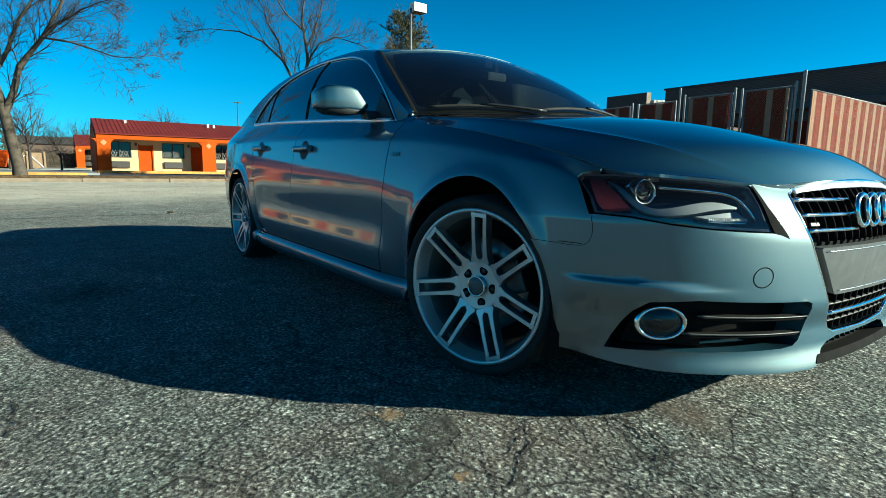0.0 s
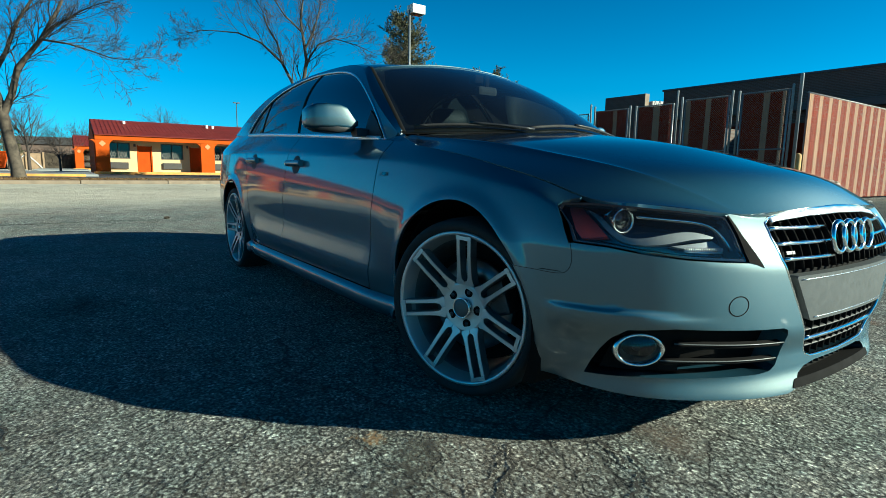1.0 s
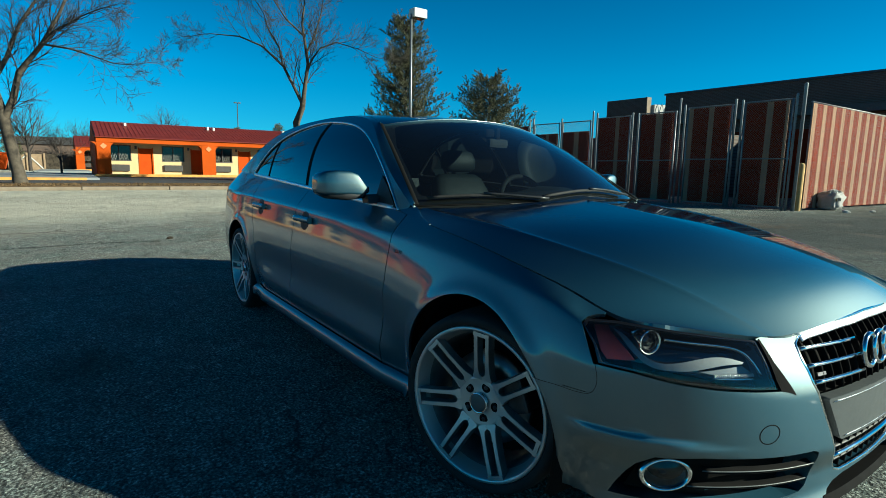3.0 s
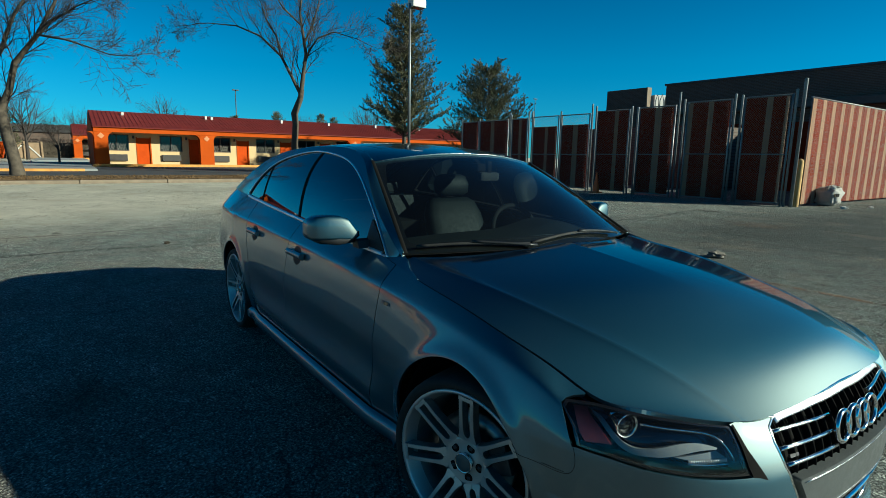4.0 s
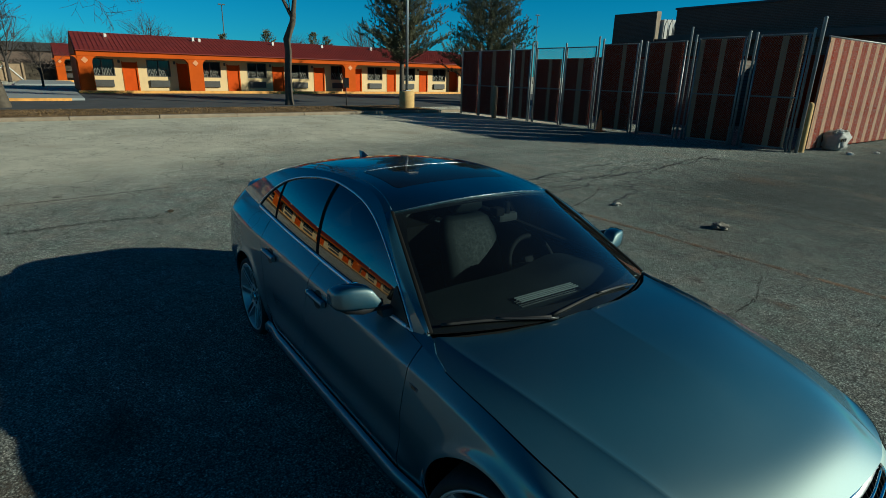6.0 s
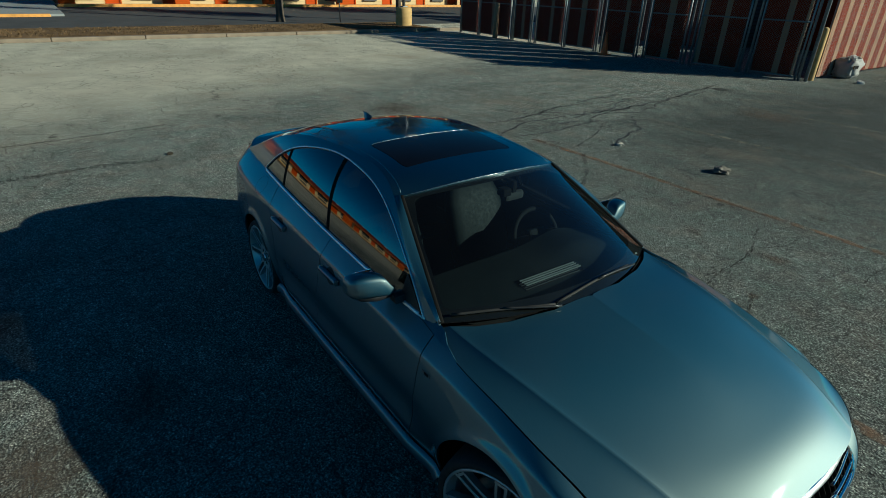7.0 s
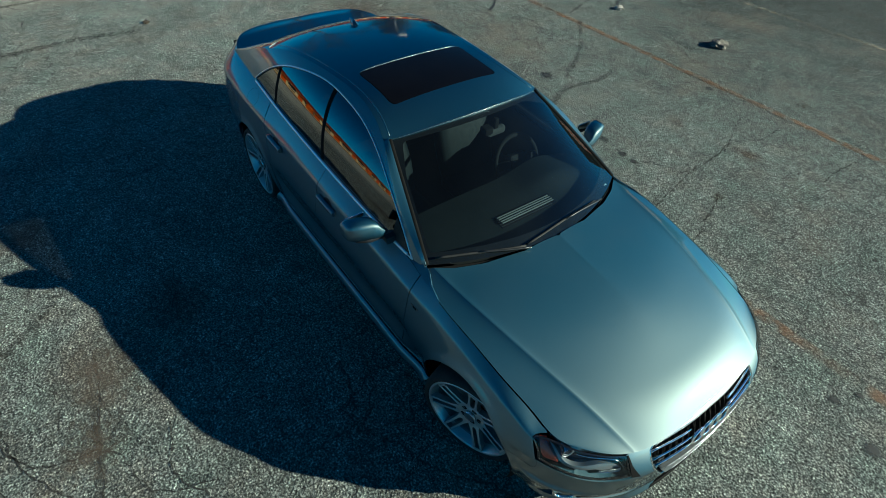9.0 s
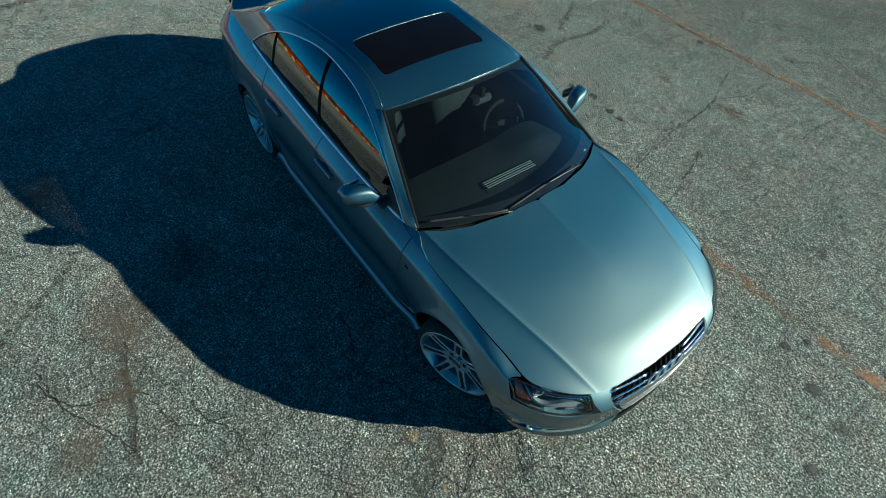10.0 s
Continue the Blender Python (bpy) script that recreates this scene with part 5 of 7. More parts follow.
SLAT_RED = plain("red_brown_vinyl_slat", (0.170, 0.020, 0.006), 0.8, spec=0.05, vary=0.25, scale=1.3)
SLAT_TAN = plain("tan_vinyl_slat", (0.34, 0.205, 0.130), 0.8, spec=0.05, vary=0.15, scale=1.5)
BARK = plain("grey_brown_bark", (0.068, 0.053, 0.038), 0.9, vary=0.4, scale=5, bump=0.9, bscale=22)
TWIG = plain("brown_twigs", (0.042, 0.033, 0.028), 0.9, vary=0.3, scale=4)
NEEDLE = plain("pine_needles", (0.125, 0.122, 0.070), 0.8, vary=0.45, scale=1.6, spec=0.2)
CONE_ORANGE = plain("orange_cone_plastic", (0.72, 0.105, 0.018), 0.6, vary=0.1)
SACK = plain("white_woven_sack", (0.270, 0.266, 0.251), 0.75, vary=0.12, scale=6, bump=0.6, bscale=18)
PEACH = plain("peach_paint", (0.540, 0.225, 0.090), 0.6, vary=0.08)
RAG = plain("dirty_rag", (0.140, 0.126, 0.105), 0.95, vary=0.5, scale=14, bump=0.5, bscale=30)
FOOTING = plain("tan_painted_concrete", (0.435, 0.277, 0.105), 0.85, vary=0.2, scale=3, bump=0.2, bscale=40)
LITTER = plain("dirty_paper", (0.338, 0.315, 0.270), 0.9, vary=0.3, scale=12, bump=0.5, bscale=30)
HEDGE = plain("brown_hedge", (0.050, 0.038, 0.026), 0.95, vary=0.5, scale=2.5, bump=0.9, bscale=12)
WOOD_TAN = plain("tan_timber", (0.255, 0.173, 0.105), 0.8, vary=0.2, scale=2)


def make_brick():
    k = Mat("dark_brown_brick", rough=0.88)
    mp = k.node("ShaderNodeMapping", Vector=k.coords())
    mp.inputs["Rotation"].default_value = (radians(90), 0, 0)
    br = k.n.new("ShaderNodeTexBrick")
    k.l.new(mp.outputs[0], br.inputs["Vector"])
    for key, v in (("Scale", 1.0), ("Mortar Size", 0.012), ("Brick Width", 0.24), ("Row Height", 0.08)):
        br.inputs[key].default_value = v
    br.inputs["Color1"].default_value, br.inputs["Color2"].default_value, br.inputs["Mortar"].default_value = (0.105, 0.060, 0.042, 1), (0.072, 0.043, 0.033, 1), (0.12, 0.10, 0.085, 1)
    k.set("color", k.mix(k.ramp(k.noise(0.5, 5.0), (0.35, 0.0), (0.75, 0.5)), br.outputs["Color"], (0.05, 0.035, 0.03)))
    k.bump(br.outputs["Fac"], 0.4, 0.01)
    return k.m


def make_line(name, color, wear):
    """Worn road paint: flakes away in patches."""
    k = Mat(name, rough=0.85)
    f = k.noise(9.0, 6.0, 0.7)
    g = k.noise(1.1, 4.0, 0.6)
    k.set("color", k.ramp(k.noise(60.0, 3.0), (0.3, tuple(c * .7 for c in color)), (0.7, color)))
    k.set("alpha", k.math("MULTIPLY", k.ramp(f, (wear - .04, 0.0), (wear + .10, 0.7)), k.ramp(g, (.36, 0.25), (.6, 1.0))))
    return k.m


BRICK = make_brick()
FADED_ORANGE = make_line("worn_orange_road_paint", (0.27, 0.135, 0.065), .44)
FADED_YELLOW = make_line("worn_pale_road_paint", (0.27, 0.235, 0.17), .48)


def make_tar():
    k = Mat("tar_crack_seal", rough=0.6, color=(0.03, 0.03, 0.032))
    k.set("alpha", k.ramp(k.noise(5.0, 5.0, 0.7), (0.36, 0.0), (0.48, 0.85)))
    return k.m


TAR = make_tar()


def make_crack():
    """Soot-dark crack, filled with grit in places."""
    k = Mat("open_crack", rough=0.95, spec=0.1, color=(0.036, 0.034, 0.032))
    k.set("alpha", k.ramp(k.noise(30.0, 4.0, 0.7), (0.33, 0.0), (0.52, 0.9)))
    return k.m


CRACKED = make_crack()


def make_oil():
    k = Mat("oil_soak", rough=0.55, color=(0.028, 0.028, 0.027))
    d = k.node("ShaderNodeVectorMath", Vector=k.coords("Generated"))
    d.operation = "DISTANCE"
    d.inputs[1].default_value = (.5, .5, .5)
    k.set("alpha", k.ramp(k.math("ADD", d.outputs["Value"], k.math("MULTIPLY", k.noise(60.0, 5.0, 0.75), .5)), (.42, 0.85), (.70, 0.0)))
    return k.m


OIL = make_oil()


def make_stain():
    k = Mat("rust_brown_stain", rough=0.9)
    k.set("color", k.ramp(k.voronoi(90.0), (0.1, (0.17, 0.095, 0.04)), (0.6, (0.30, 0.19, 0.09))))
    co = k.coords("Generated")
    d = k.node("ShaderNodeVectorMath", Vector=co)
    d.operation = "DISTANCE"
    d.inputs[1].default_value = (.5, .5, .5)
    k.set("alpha", k.ramp(k.math("ADD", d.outputs["Value"], k.math("MULTIPLY", k.noise(22.0, 5.0, 0.8), 1.7)), (.86, 0.6), (1.12, 0.0)))
    return k.m


STAIN = make_stain()


def make_smear():
    k = Mat("dark_smear", rough=0.85, color=(0.045, 0.043, 0.038))
    k.set("alpha", k.ramp(k.noise(26.0, 5.0, 0.7), (0.40, 0.05), (0.62, 0.62)))
    return k.m


def make_soil():
    k = Mat("brown_dirt_patch", rough=0.95)
    k.set("color", k.ramp(k.voronoi(100.0), (0.1, (0.045, 0.032, 0.024)), (0.6, (0.120, 0.090, 0.068))))
    d = k.node("ShaderNodeVectorMath", Vector=k.coords("Generated"))
    d.operation = "DISTANCE"
    d.inputs[1].default_value = (.5, .5, .5)
    k.set("alpha", k.ramp(k.math("ADD", d.outputs["Value"], k.math("MULTIPLY", k.noise(13.0, 6.0, 0.8), 1.3)), (.62, 0.62), (1.05, 0.0)))
    return k.m


SMEAR, SOIL = make_smear(), make_soil()

# ground, road and verge
ground = obj("ground", box(-1500, 1500, -1500, 1500, -.4, 0), ASPHALT)
tagged(ground, "cracked grey asphalt of a car park", "ground", kind="structure")
drive = obj("road", box(-47.0, -27.6, -13, 70, -.02, .03), DRIVE)
tagged(drive, "dark asphalt drive before the motel", "road", kind="structure")
bm = box(-27.6, -23.55, -90, 15.2, -.05, .14, .03)
bmesh.ops.subdivide_edges(bm, edges=[e for e in bm.edges if e.calc_length() > 20], cuts=120, use_grid_fill=True)
verge = obj("ground_verge", bm, DRY_GRASS)
tagged(verge, "strip of dry winter grass behind the kerb", "verge", kind="structure")
kerb = thing("kerb", "long weathered concrete kerb along the grass strip", "kerb", kind="structure")
k0 = part("kerb_stone", box(-.14, .14, -1.49, 1.49, -.1, .135, .03), CONCRETE, kerb)
k0.location = (-23.45, -45, 0)
for i in range(1, 21):
    k1 = new("kerb_stone", k0.data)
    k1.parent = kerb
    k1.location = (-23.45 + .012 * math.sin(i * 2.1), -45 + i * 3.0, .006 * math.sin(i * 1.7))


def spread(n, fn):
    """One mesh out of many small pieces; fn(i) gives (points, faces)."""
    vs, fs = [], []
    for i in range(n):
        p, f = fn(i)
        k = len(vs)
        vs += p
        fs += [tuple(k + j for j in t) for t in f]
    return vs, fs


def raw(name, vs, fs, mat, parent=None, smooth=False):
    me = bpy.data.meshes.new(name)
    me.from_pydata(vs, [], fs)
    me.materials.append(mat)
    me.polygons.foreach_set("use_smooth", [smooth] * len(fs))
    ob = new(name, me)
    if parent:
        ob.parent = parent
    return ob


rg = random.Random(5)


def blade(i):
    x, y = rg.uniform(-27.5, -23.7), rg.uniform(-32, 15)
    h, a, w = rg.uniform(.015, .055), rg.uniform(0, 6.3), rg.uniform(.012, .03)
    c, s = math.cos(a) * w, math.sin(a) * w
    lx, ly = rg.uniform(-.04, .04), rg.uniform(-.04, .04)
    return [(x - c, y - s, .135), (x + c, y + s, .135), (x + lx, y + ly, .14 + h)], [(0, 1, 2)]


grass = raw("grass", *spread(14000, blade), DRY_GRASS)
tagged(grass, "short dry brown winter grass", "grass", kind="stuff")
# leaf litter along the kerb's foot
vs, fs = spread(900, lambda i: (lambda x, y, a, r: ([(x + r * math.cos(a + q), y + r * math.sin(a + q), .006 + .01 * rg.random()) for q in (0, 2.1, 4.2)], [(0, 1, 2)]))(-23.25 + abs(rg.gauss(0, .10)), rg.uniform(-32, 15), rg.uniform(0, 6), rg.uniform(.015, .05)))
tagged(raw("leaf_litter", vs, fs, HEDGE), "dead leaves along the kerb", "leaves", kind="stuff")

# pale slab with a yellow kerb left of the motel
slab = thing("pavement", "pale concrete pavement with a yellow painted kerb", "pavement", kind="structure")
part("slab", box(-53.0, -36.6, -9.2, -.35, -.05, .15, .02), SLAB, slab)
part("slab", box(-82.0, -64.0, -4.5, .2, -.05, .15, .02), SLAB, slab)
for i in range(6, 8):
    part("kerb_stone", box(-36.6, -36.2, -25.9 + i * 3.12, -22.82 + i * 3.12, -.05, .17, .03), YELLOW, slab, "yellow painted kerb stone")
for i in range(9):
    ln = obj("parking_line", box(-46.0, -41.6, .2 + i * 3.9, .3 + i * 3.9, .03, .034), FADED_YELLOW)
    tagged(ln, "worn pale parking line on the drive", "road marking", group="motel parking lines")


# ---- motel
def motel_wing():
    w = thing("motel", "single-storey orange and cream motel wing with maroon metal roof", "building")
    room, n = 3.82, 10
    y0, y1 = .05, 1.52 + room * 9.1
    part("walkway", box(-.2, 1.75, y0 - .3, y1 + .3, -.05, .14, .02), CONCRETE, w)
    part("walkway_kerb", box(1.75, 1.95, y0 - .3, y1 + .3, -.05, .20, .02), YELLOW, w, "yellow painted walkway edge")
    part("back_wall", box(-9.0, -8.8, y0, y1, 0, 2.85), CREAM, w)
    part("end_wall", prism([(-9, 0), (1.1, 0), (1.1, 2.75), (-4.4, 4.35), (-9.0, 2.75)], y0 - .12, y0 + .08, lambda a, b, d: (a, d, b)), ORANGE, w)
    part("end_wall", prism([(-9, 0), (0.0, 0), (0.0, 2.85), (-4.4, 4.35), (-9.0, 2.85)], y1 - .1, y1 + .1, lambda a, b, d: (a, d, b)), ORANGE, w)
    part("ceiling", box(-8.8, 1.2, y0, y1, 2.72, 2.80), WHITE, w)
    slope = [(1.55, 2.96), (-4.4, 4.42), (-10.2, 2.96), (-10.2, 2.90), (-4.4, 4.34), (1.55, 2.90)]
    roof_ = part("metal_roof", prism(slope, y0 - .10, y1 + .5, lambda a, b, d: (a, d, b)), ROOF_RED, w)
    seam = prism([(1.56, 2.965), (-4.4, 4.425), (-4.4, 4.447), (1.56, 2.987)], -.012, .012, lambda a, b, d: (a, d, b))
    s0 = part("roof_seam", seam, ROOF_RED, roof_)
    k = int((y1 - y0 + 1) / .30)
    s0.location.y = y0 - .06
    for i in range(1, k):
        s1 = new("roof_seam", s0.data)
        s1.parent = roof_
        s1.location.y = y0 - .06 + i * .30
    for i, yy in enumerate((2.2, 8.6, 9.1, 15.4, 20.2, 25.5, 31)):
        part("roof_vent", box(-3.2, -2.9, yy, yy + .18, 4.0, 4.30 + .06 * (i % 2), .01), WHITE, roof_)
    # fascia and arcade posts with rounded haunches
    part("fascia", box(1.12, 1.42, y0 - .06, y1 + .3, 2.55, 2.94, .01), ORANGE, w)
    posts = [.45, 7.80, 21.12, 34.9]
    for i, yy in enumerate(posts):
        hw = .44 if i == 0 else .52
        p = part("arcade_post", box(.80, 1.40, yy - hw, yy + hw, .12, 2.56), ORANGE, w)
        for q in (-1, 1):
            hn = [(yy + q * hw, 2.56), (yy + q * (hw + .45), 2.56)] + [(yy + q * (hw + .45 * (1 - math.sin(a))), 2.56 - .45 * (1 - math.cos(a))) for a in np.linspace(.2, 1.57, 6)]
            part("haunch", prism(hn, .82, 1.38, lambda a, b, d: (d, a, b)), ORANGE, p)
        for s, mt in ((.27, DOOR_RED), (.23, PEACH), (.20, PEACH)):
            part("diamond", prism([(yy - s, 2.28), (yy, 2.28 - s), (yy + s, 2.28), (yy, 2.28 + s)], 1.40, 1.412 + (.30 - s) * .1, lambda a, b, d: (d, a, b)), mt, p)
    # rooms
    louvre = None
    for i in range(n):
        c = 1.52 + room * i
        a, b = c - .82, c + .82           # window
        d0, d1 = c + 1.37, c + 2.31       # door
        left = c - room + 2.31
        if i == 0:
            left = y0
        bm = box(-.2, 0, left, a, .1, 2.75)
        add_box(bm, -.2, 0, b, d0, .1, 2.75)
        add_box(bm, -.2, 0, a, b, .1, 1.22)
        add_box(bm, -.2, 0, a, b, 2.42, 2.75)
        add_box(bm, -.2, 0, d0, d1, 2.22, 2.75)
        rm = part("room_front", bm, CREAM, w)
        part("room_door", box(-.12, -.05, d0 + .03, d1 - .03, .13, 2.20, .008), DOOR_RED, rm)
        part("door_frame", box(-.06, .03, d0 - .06, d0 + .03, .12, 2.27), ORANGE, rm)
        part("door_frame", box(-.06, .03, d1 - .03, d1 + .06, .12, 2.27), ORANGE, rm)
        part("window_glass", box(-.14, -.12, a, b, 1.22, 2.42), NIGHT, rm)
        fr = box(-.13, .02, a, b, 1.20, 1.27)
        add_box(fr, -.13, .02, a, b, 2.37, 2.42)
        for yy in (a, (a + b) / 2 - .03, b - .06):
            add_box(fr, -.13, .02, yy, yy + .06, 1.27, 2.37)
        part("window_frame", fr, AC_GREY, rm)
        gr = bmesh.new()
        for q in range(8):
            yy = a + .08 + q * .175
            for sgn in (-1, 1):
                add_box(gr, -.1, -.09, -.008, .008, -.30, .30, 0, Matrix.Translation((0, yy + .05, 1.53)) @ Matrix.Rotation(sgn * .38, 4, "X"))
        part("window_lattice", gr, LITTER, rm)
        ac = box(-.05, .16, c - .72, c + .66, .42, .92, .02)
        unit = part("air_conditioner", ac, AC_GREY, rm)
        for q in range(6):
            if louvre is None:
                lv = part("louvre", box(.155, .172, -.66, .64, 0, .03), AC_GREY, unit)
                louvre = lv.data
            else:
                lv = new("louvre", louvre)
                lv.parent = unit
            lv.location = (0, c - .02, .47 + q * .07)
        part("wall_lamp", box(0, .12, b + .25, b + .40, 2.15, 2.38, .02), AC_GREY, rm)
    return w


motel = motel_wing()
motel.location = (-48.0, 0, 0.02)
wing2 = copy_thing(motel, Matrix.Translation((-36.0, -46.0, 0.02)))
wing2["label"] = "second orange motel wing facing the parked car"
wing3 = copy_thing(motel, Matrix.Translation((-80.0, -.9, 0.0)))
wing3["label"] = "farther orange motel wing behind the first"


# ---- fences
def chain_link(bm, u0, u1, z0, z1, at, pitch=.075, r=.0030):
    """Diagonal wires of a net; at(u, z, d) gives a place."""
    for sgn in (1, -1):
        k = -int((z1 - z0) / pitch) - 1
        while u0 + k * pitch < u1 + (z1 - z0):
            a = u0 + k * pitch
            lo, hi = max(0.0, (u0 - a) if sgn > 0 else (a - u1)), min(z1 - z0, (u1 - a) if sgn > 0 else (a - u0))
            if hi - lo > .03:
                p = [Vector(at(a + sgn * t, z0 + t, .004 * sgn)) for t in (lo, hi)]
                v = []
                for q in p:
                    v += [bm.verts.new(q + Vector(o)) for o in ((r, r, 0), (-r, r, 0), (0, -r, r))]
                for j in range(3):
                    bm.faces.new((v[j], v[(j + 1) % 3], v[3 + (j + 1) % 3], v[3 + j]))
            k += 1


FY = 15.9
slat_mesh = {}


def slat_piece(height, mat):
    key = (round(height, 2), mat.name)
    if key not in slat_mesh:
        bm = box(-.0452, .0452, -.006, .006, 0, height, .003)
        me = bpy.data.meshes.new("slat")
        bm.to_mesh(me)
        bm.free()
        me.materials.append(mat)
        slat_mesh[key] = me
    return slat_mesh[key]


def gate_panel(x0, x1, top, slat_top, tan, group):
    g = thing("gate_panel", "chain-link gate panel with red-brown privacy slats and a tan stripe", "fence", group=group)
    fr = bmesh.new()
    y = FY
    for x in (x0 + .03, x1 - .03):
        add_tube(fr, [(x, y, -.02), (x, y, top)], .030, 8)
    for z in (.10, top * .47, top - .02):
        add_tube(fr, [(x0, y, z), (x1, y, z)], .022, 8)
    part("gate_frame", fr, STEEL, g)
    net = bmesh.new()
    chain_link(net, x0 + .04, x1 - .04, .10, top, lambda u, z, d: (u, y - .03 + d, z))
    part("chain_link_net", net, WIRE, g)
    k = int((x1 - x0 - .08) / .09)
    for i in range(k):
        x = x0 + .085 + i * .09
        mt = SLAT_TAN if any(abs((x - x0) / (x1 - x0) - t) < .068 for t in tan) else SLAT_RED
        s = new("slat", slat_piece(slat_top - .14, mt))
        s.parent = g
        s.location = (x, y + .012 + .004 * math.sin(i * 2.3), .12)
    return g


def fence_post(x, y, h, r=.036, mat=STEEL):
    p = obj("fence_post", tube([(x, y, -.05), (x, y, h - .02), (x, y, h), (x, y, h + .03)], [r, r, r * 1.1, r * .3], 12), mat)
    return tagged(p, "galvanised steel fence post", "post", group="fence posts")


PANELS = [(-22.45, -21.05, 3.12, 3.10, ()), (-20.95, -18.75, 3.12, 3.10, (.45,)), (-18.50, -17.42, 3.12, 3.10, (.55,)), (-17.05, -15.45, 3.16, 2.72, (.53,)), (-15.32, -13.75, 3.16, 2.75, (.52,)),
          (-13.40, -11.85, 3.22, 3.20, (.60,)), (-11.45, -9.95, 3.25, 3.22, (.53,)), (-9.55, -7.98, 3.32, 3.28, (.08, .53)), (-7.62, -6.20, 3.34, 3.30, (.54, .95))]
for x0, x1, tp, st, tn in PANELS:
    gate_panel(x0, x1, tp, st, tn, "gate panels")
for x, h in ((-22.52, 3.25), (-21.0, 3.2), (-18.66, 3.4), (-18.57, 3.3), (-17.36, 3.4), (-17.12, 3.4), (-15.38, 3.3), (-13.68, 3.5), (-13.47, 3.4), (-11.78, 3.3), (-11.52, 3.25), (-9.85, 3.65), (-9.66, 3.4), (-7.92, 3.45), (-7.70, 3.4), (-6.14, 3.45)):
    fence_post(x, FY + .02, h)
fence_post(-5.98, 16.02, 3.74, .05)
fence_post(-6.06, 26.2, 3.45)
side_fence = thing("slatted_fence", "sunlit chain-link fence with red-brown and tan vertical slats", "fence")
SX, SY0, SY1 = -6.04, 16.80, 26.1
fr = bmesh.new()
for z in (.08, 3.30):
    add_tube(fr, [(SX - .05, SY0, z), (SX - .05, SY1, z)], .025, 8)
for yy in (SY0 + .1, 19.9, 23.0, SY1 - .1):
    add_tube(fr, [(SX - .06, yy, 0), (SX - .06, yy, 3.32)], .03, 8)
part("fence_frame", fr, STEEL, side_fence)
net = bmesh.new()
chain_link(net, SY0, SY1, .08, 3.3, lambda u, z, d: (SX + .03 + d, u, z), r=.0015)
part("chain_link_net", net, WIRE, side_fence)
k = int((SY1 - SY0) / .09)
for i in range(k):
    mt = SLAT_TAN if (i % 8) in (0, 1, 2) else SLAT_RED
    s = new("slat", slat_piece(3.20, mt))
    s.parent = side_fence
    s.rotation_euler = (0, 0, radians(90))
    s.location = (SX + .004 * math.sin(i * 1.7), SY0 + .05 + i * .09, .06)
bol = thing("bollard", "yellow painted steel bollard at the fence corner", "bollard")
part("bollard_post", lathe([(.10, -.05), (.10, 1.36), (.085, 1.42), (.04, 1.45), (.001, 1.455)], 24, "z", at=(-6.00, 16.35, 0)), FOOTING, bol, "", True)
yard = obj("yard_wall", box(-22.6, -6.1, 26.1, 26.2, 0, 3.2), SLAT_RED)
tagged(yard, "red-brown fence at the back of the yard", "fence")

stub = thing("bollard", "short tan timber post before the gate", "bollard")
part("bollard_post", tube([(-19.3, 15.5, -.05), (-19.27, 15.5, 1.45), (-19.26, 15.5, 1.5)], [.12, .11, .09], 12), WOOD_TAN, stub)

# traffic cone
cone = thing("traffic_cone", "faded orange traffic cone beside the gate", "cone")
part("cone_base", box(-13.01, -12.65, 15.22, 15.58, 0, .035, .01), CONE_ORANGE, cone)
part("cone_body", lathe([(.135, .03), (.10, .25), (.065, .50), (.032, .78), (.022, .80), (.001, .80)], 24, "z", at=(-12.83, 15.4, 0)), CONE_ORANGE, cone, "", True)

# rubble sack
sack = thing("rubble_sack", "slumped greyish white sack of rubbish by the fence", "sack")
bm = bmesh.new()
bmesh.ops.create_icosphere(bm, subdivisions=4, radius=1.0)
for v in bm.verts:
    c = v.co
    q = Vector((abs(c.x) ** .5 * (1 if c.x > 0 else -1), abs(c.y) ** .5 * (1 if c.y > 0 else -1), abs(c.z) ** .55 * (1 if c.z > 0 else -1)))
    n_ = noise.noise(q * 2.2) * .09 + noise.noise(q * 6.0) * .05
    lean = .10 * (q.z + 1)
    v.co = Vector((-5.75 + q.x * (.30 + n_ * .7), 18.0 + q.y * (.38 + n_ * .7) * (1 + .22 * q.z) + lean * .8, max(0.0, .29 + q.z * (.29 + n_ * .4))))
part("sack_body", bm, SACK, sack, "", True)
lab = bmesh.new()
for k_, (a, b) in enumerate(((-.18, .10), (-.06, .09), (.05, .11))):
    add_box(lab, -5.46, -5.43, 17.86 + a, 17.86 + a + b * .8, .30, .40)
part("faded_lettering", lab, GLOSS_BLACK, sack, "dark printed bars")


def crumple(x, y, z, r, seed, flat=.5):
    bm = bmesh.new()
    bmesh.ops.create_icosphere(bm, subdivisions=3, radius=1.0)
    for v in bm.verts:
        n_ = noise.noise(v.co * 1.7 + Vector((seed, 0, 0))) * .55 + noise.noise(v.co * 4 + Vector((seed, 3, 0))) * .35
        v.co = Vector((x + v.co.x * r * (1 + n_), y + v.co.y * r * (1 + n_), max(.002, z + v.co.z * r * flat * (1 + n_))))
    return bm


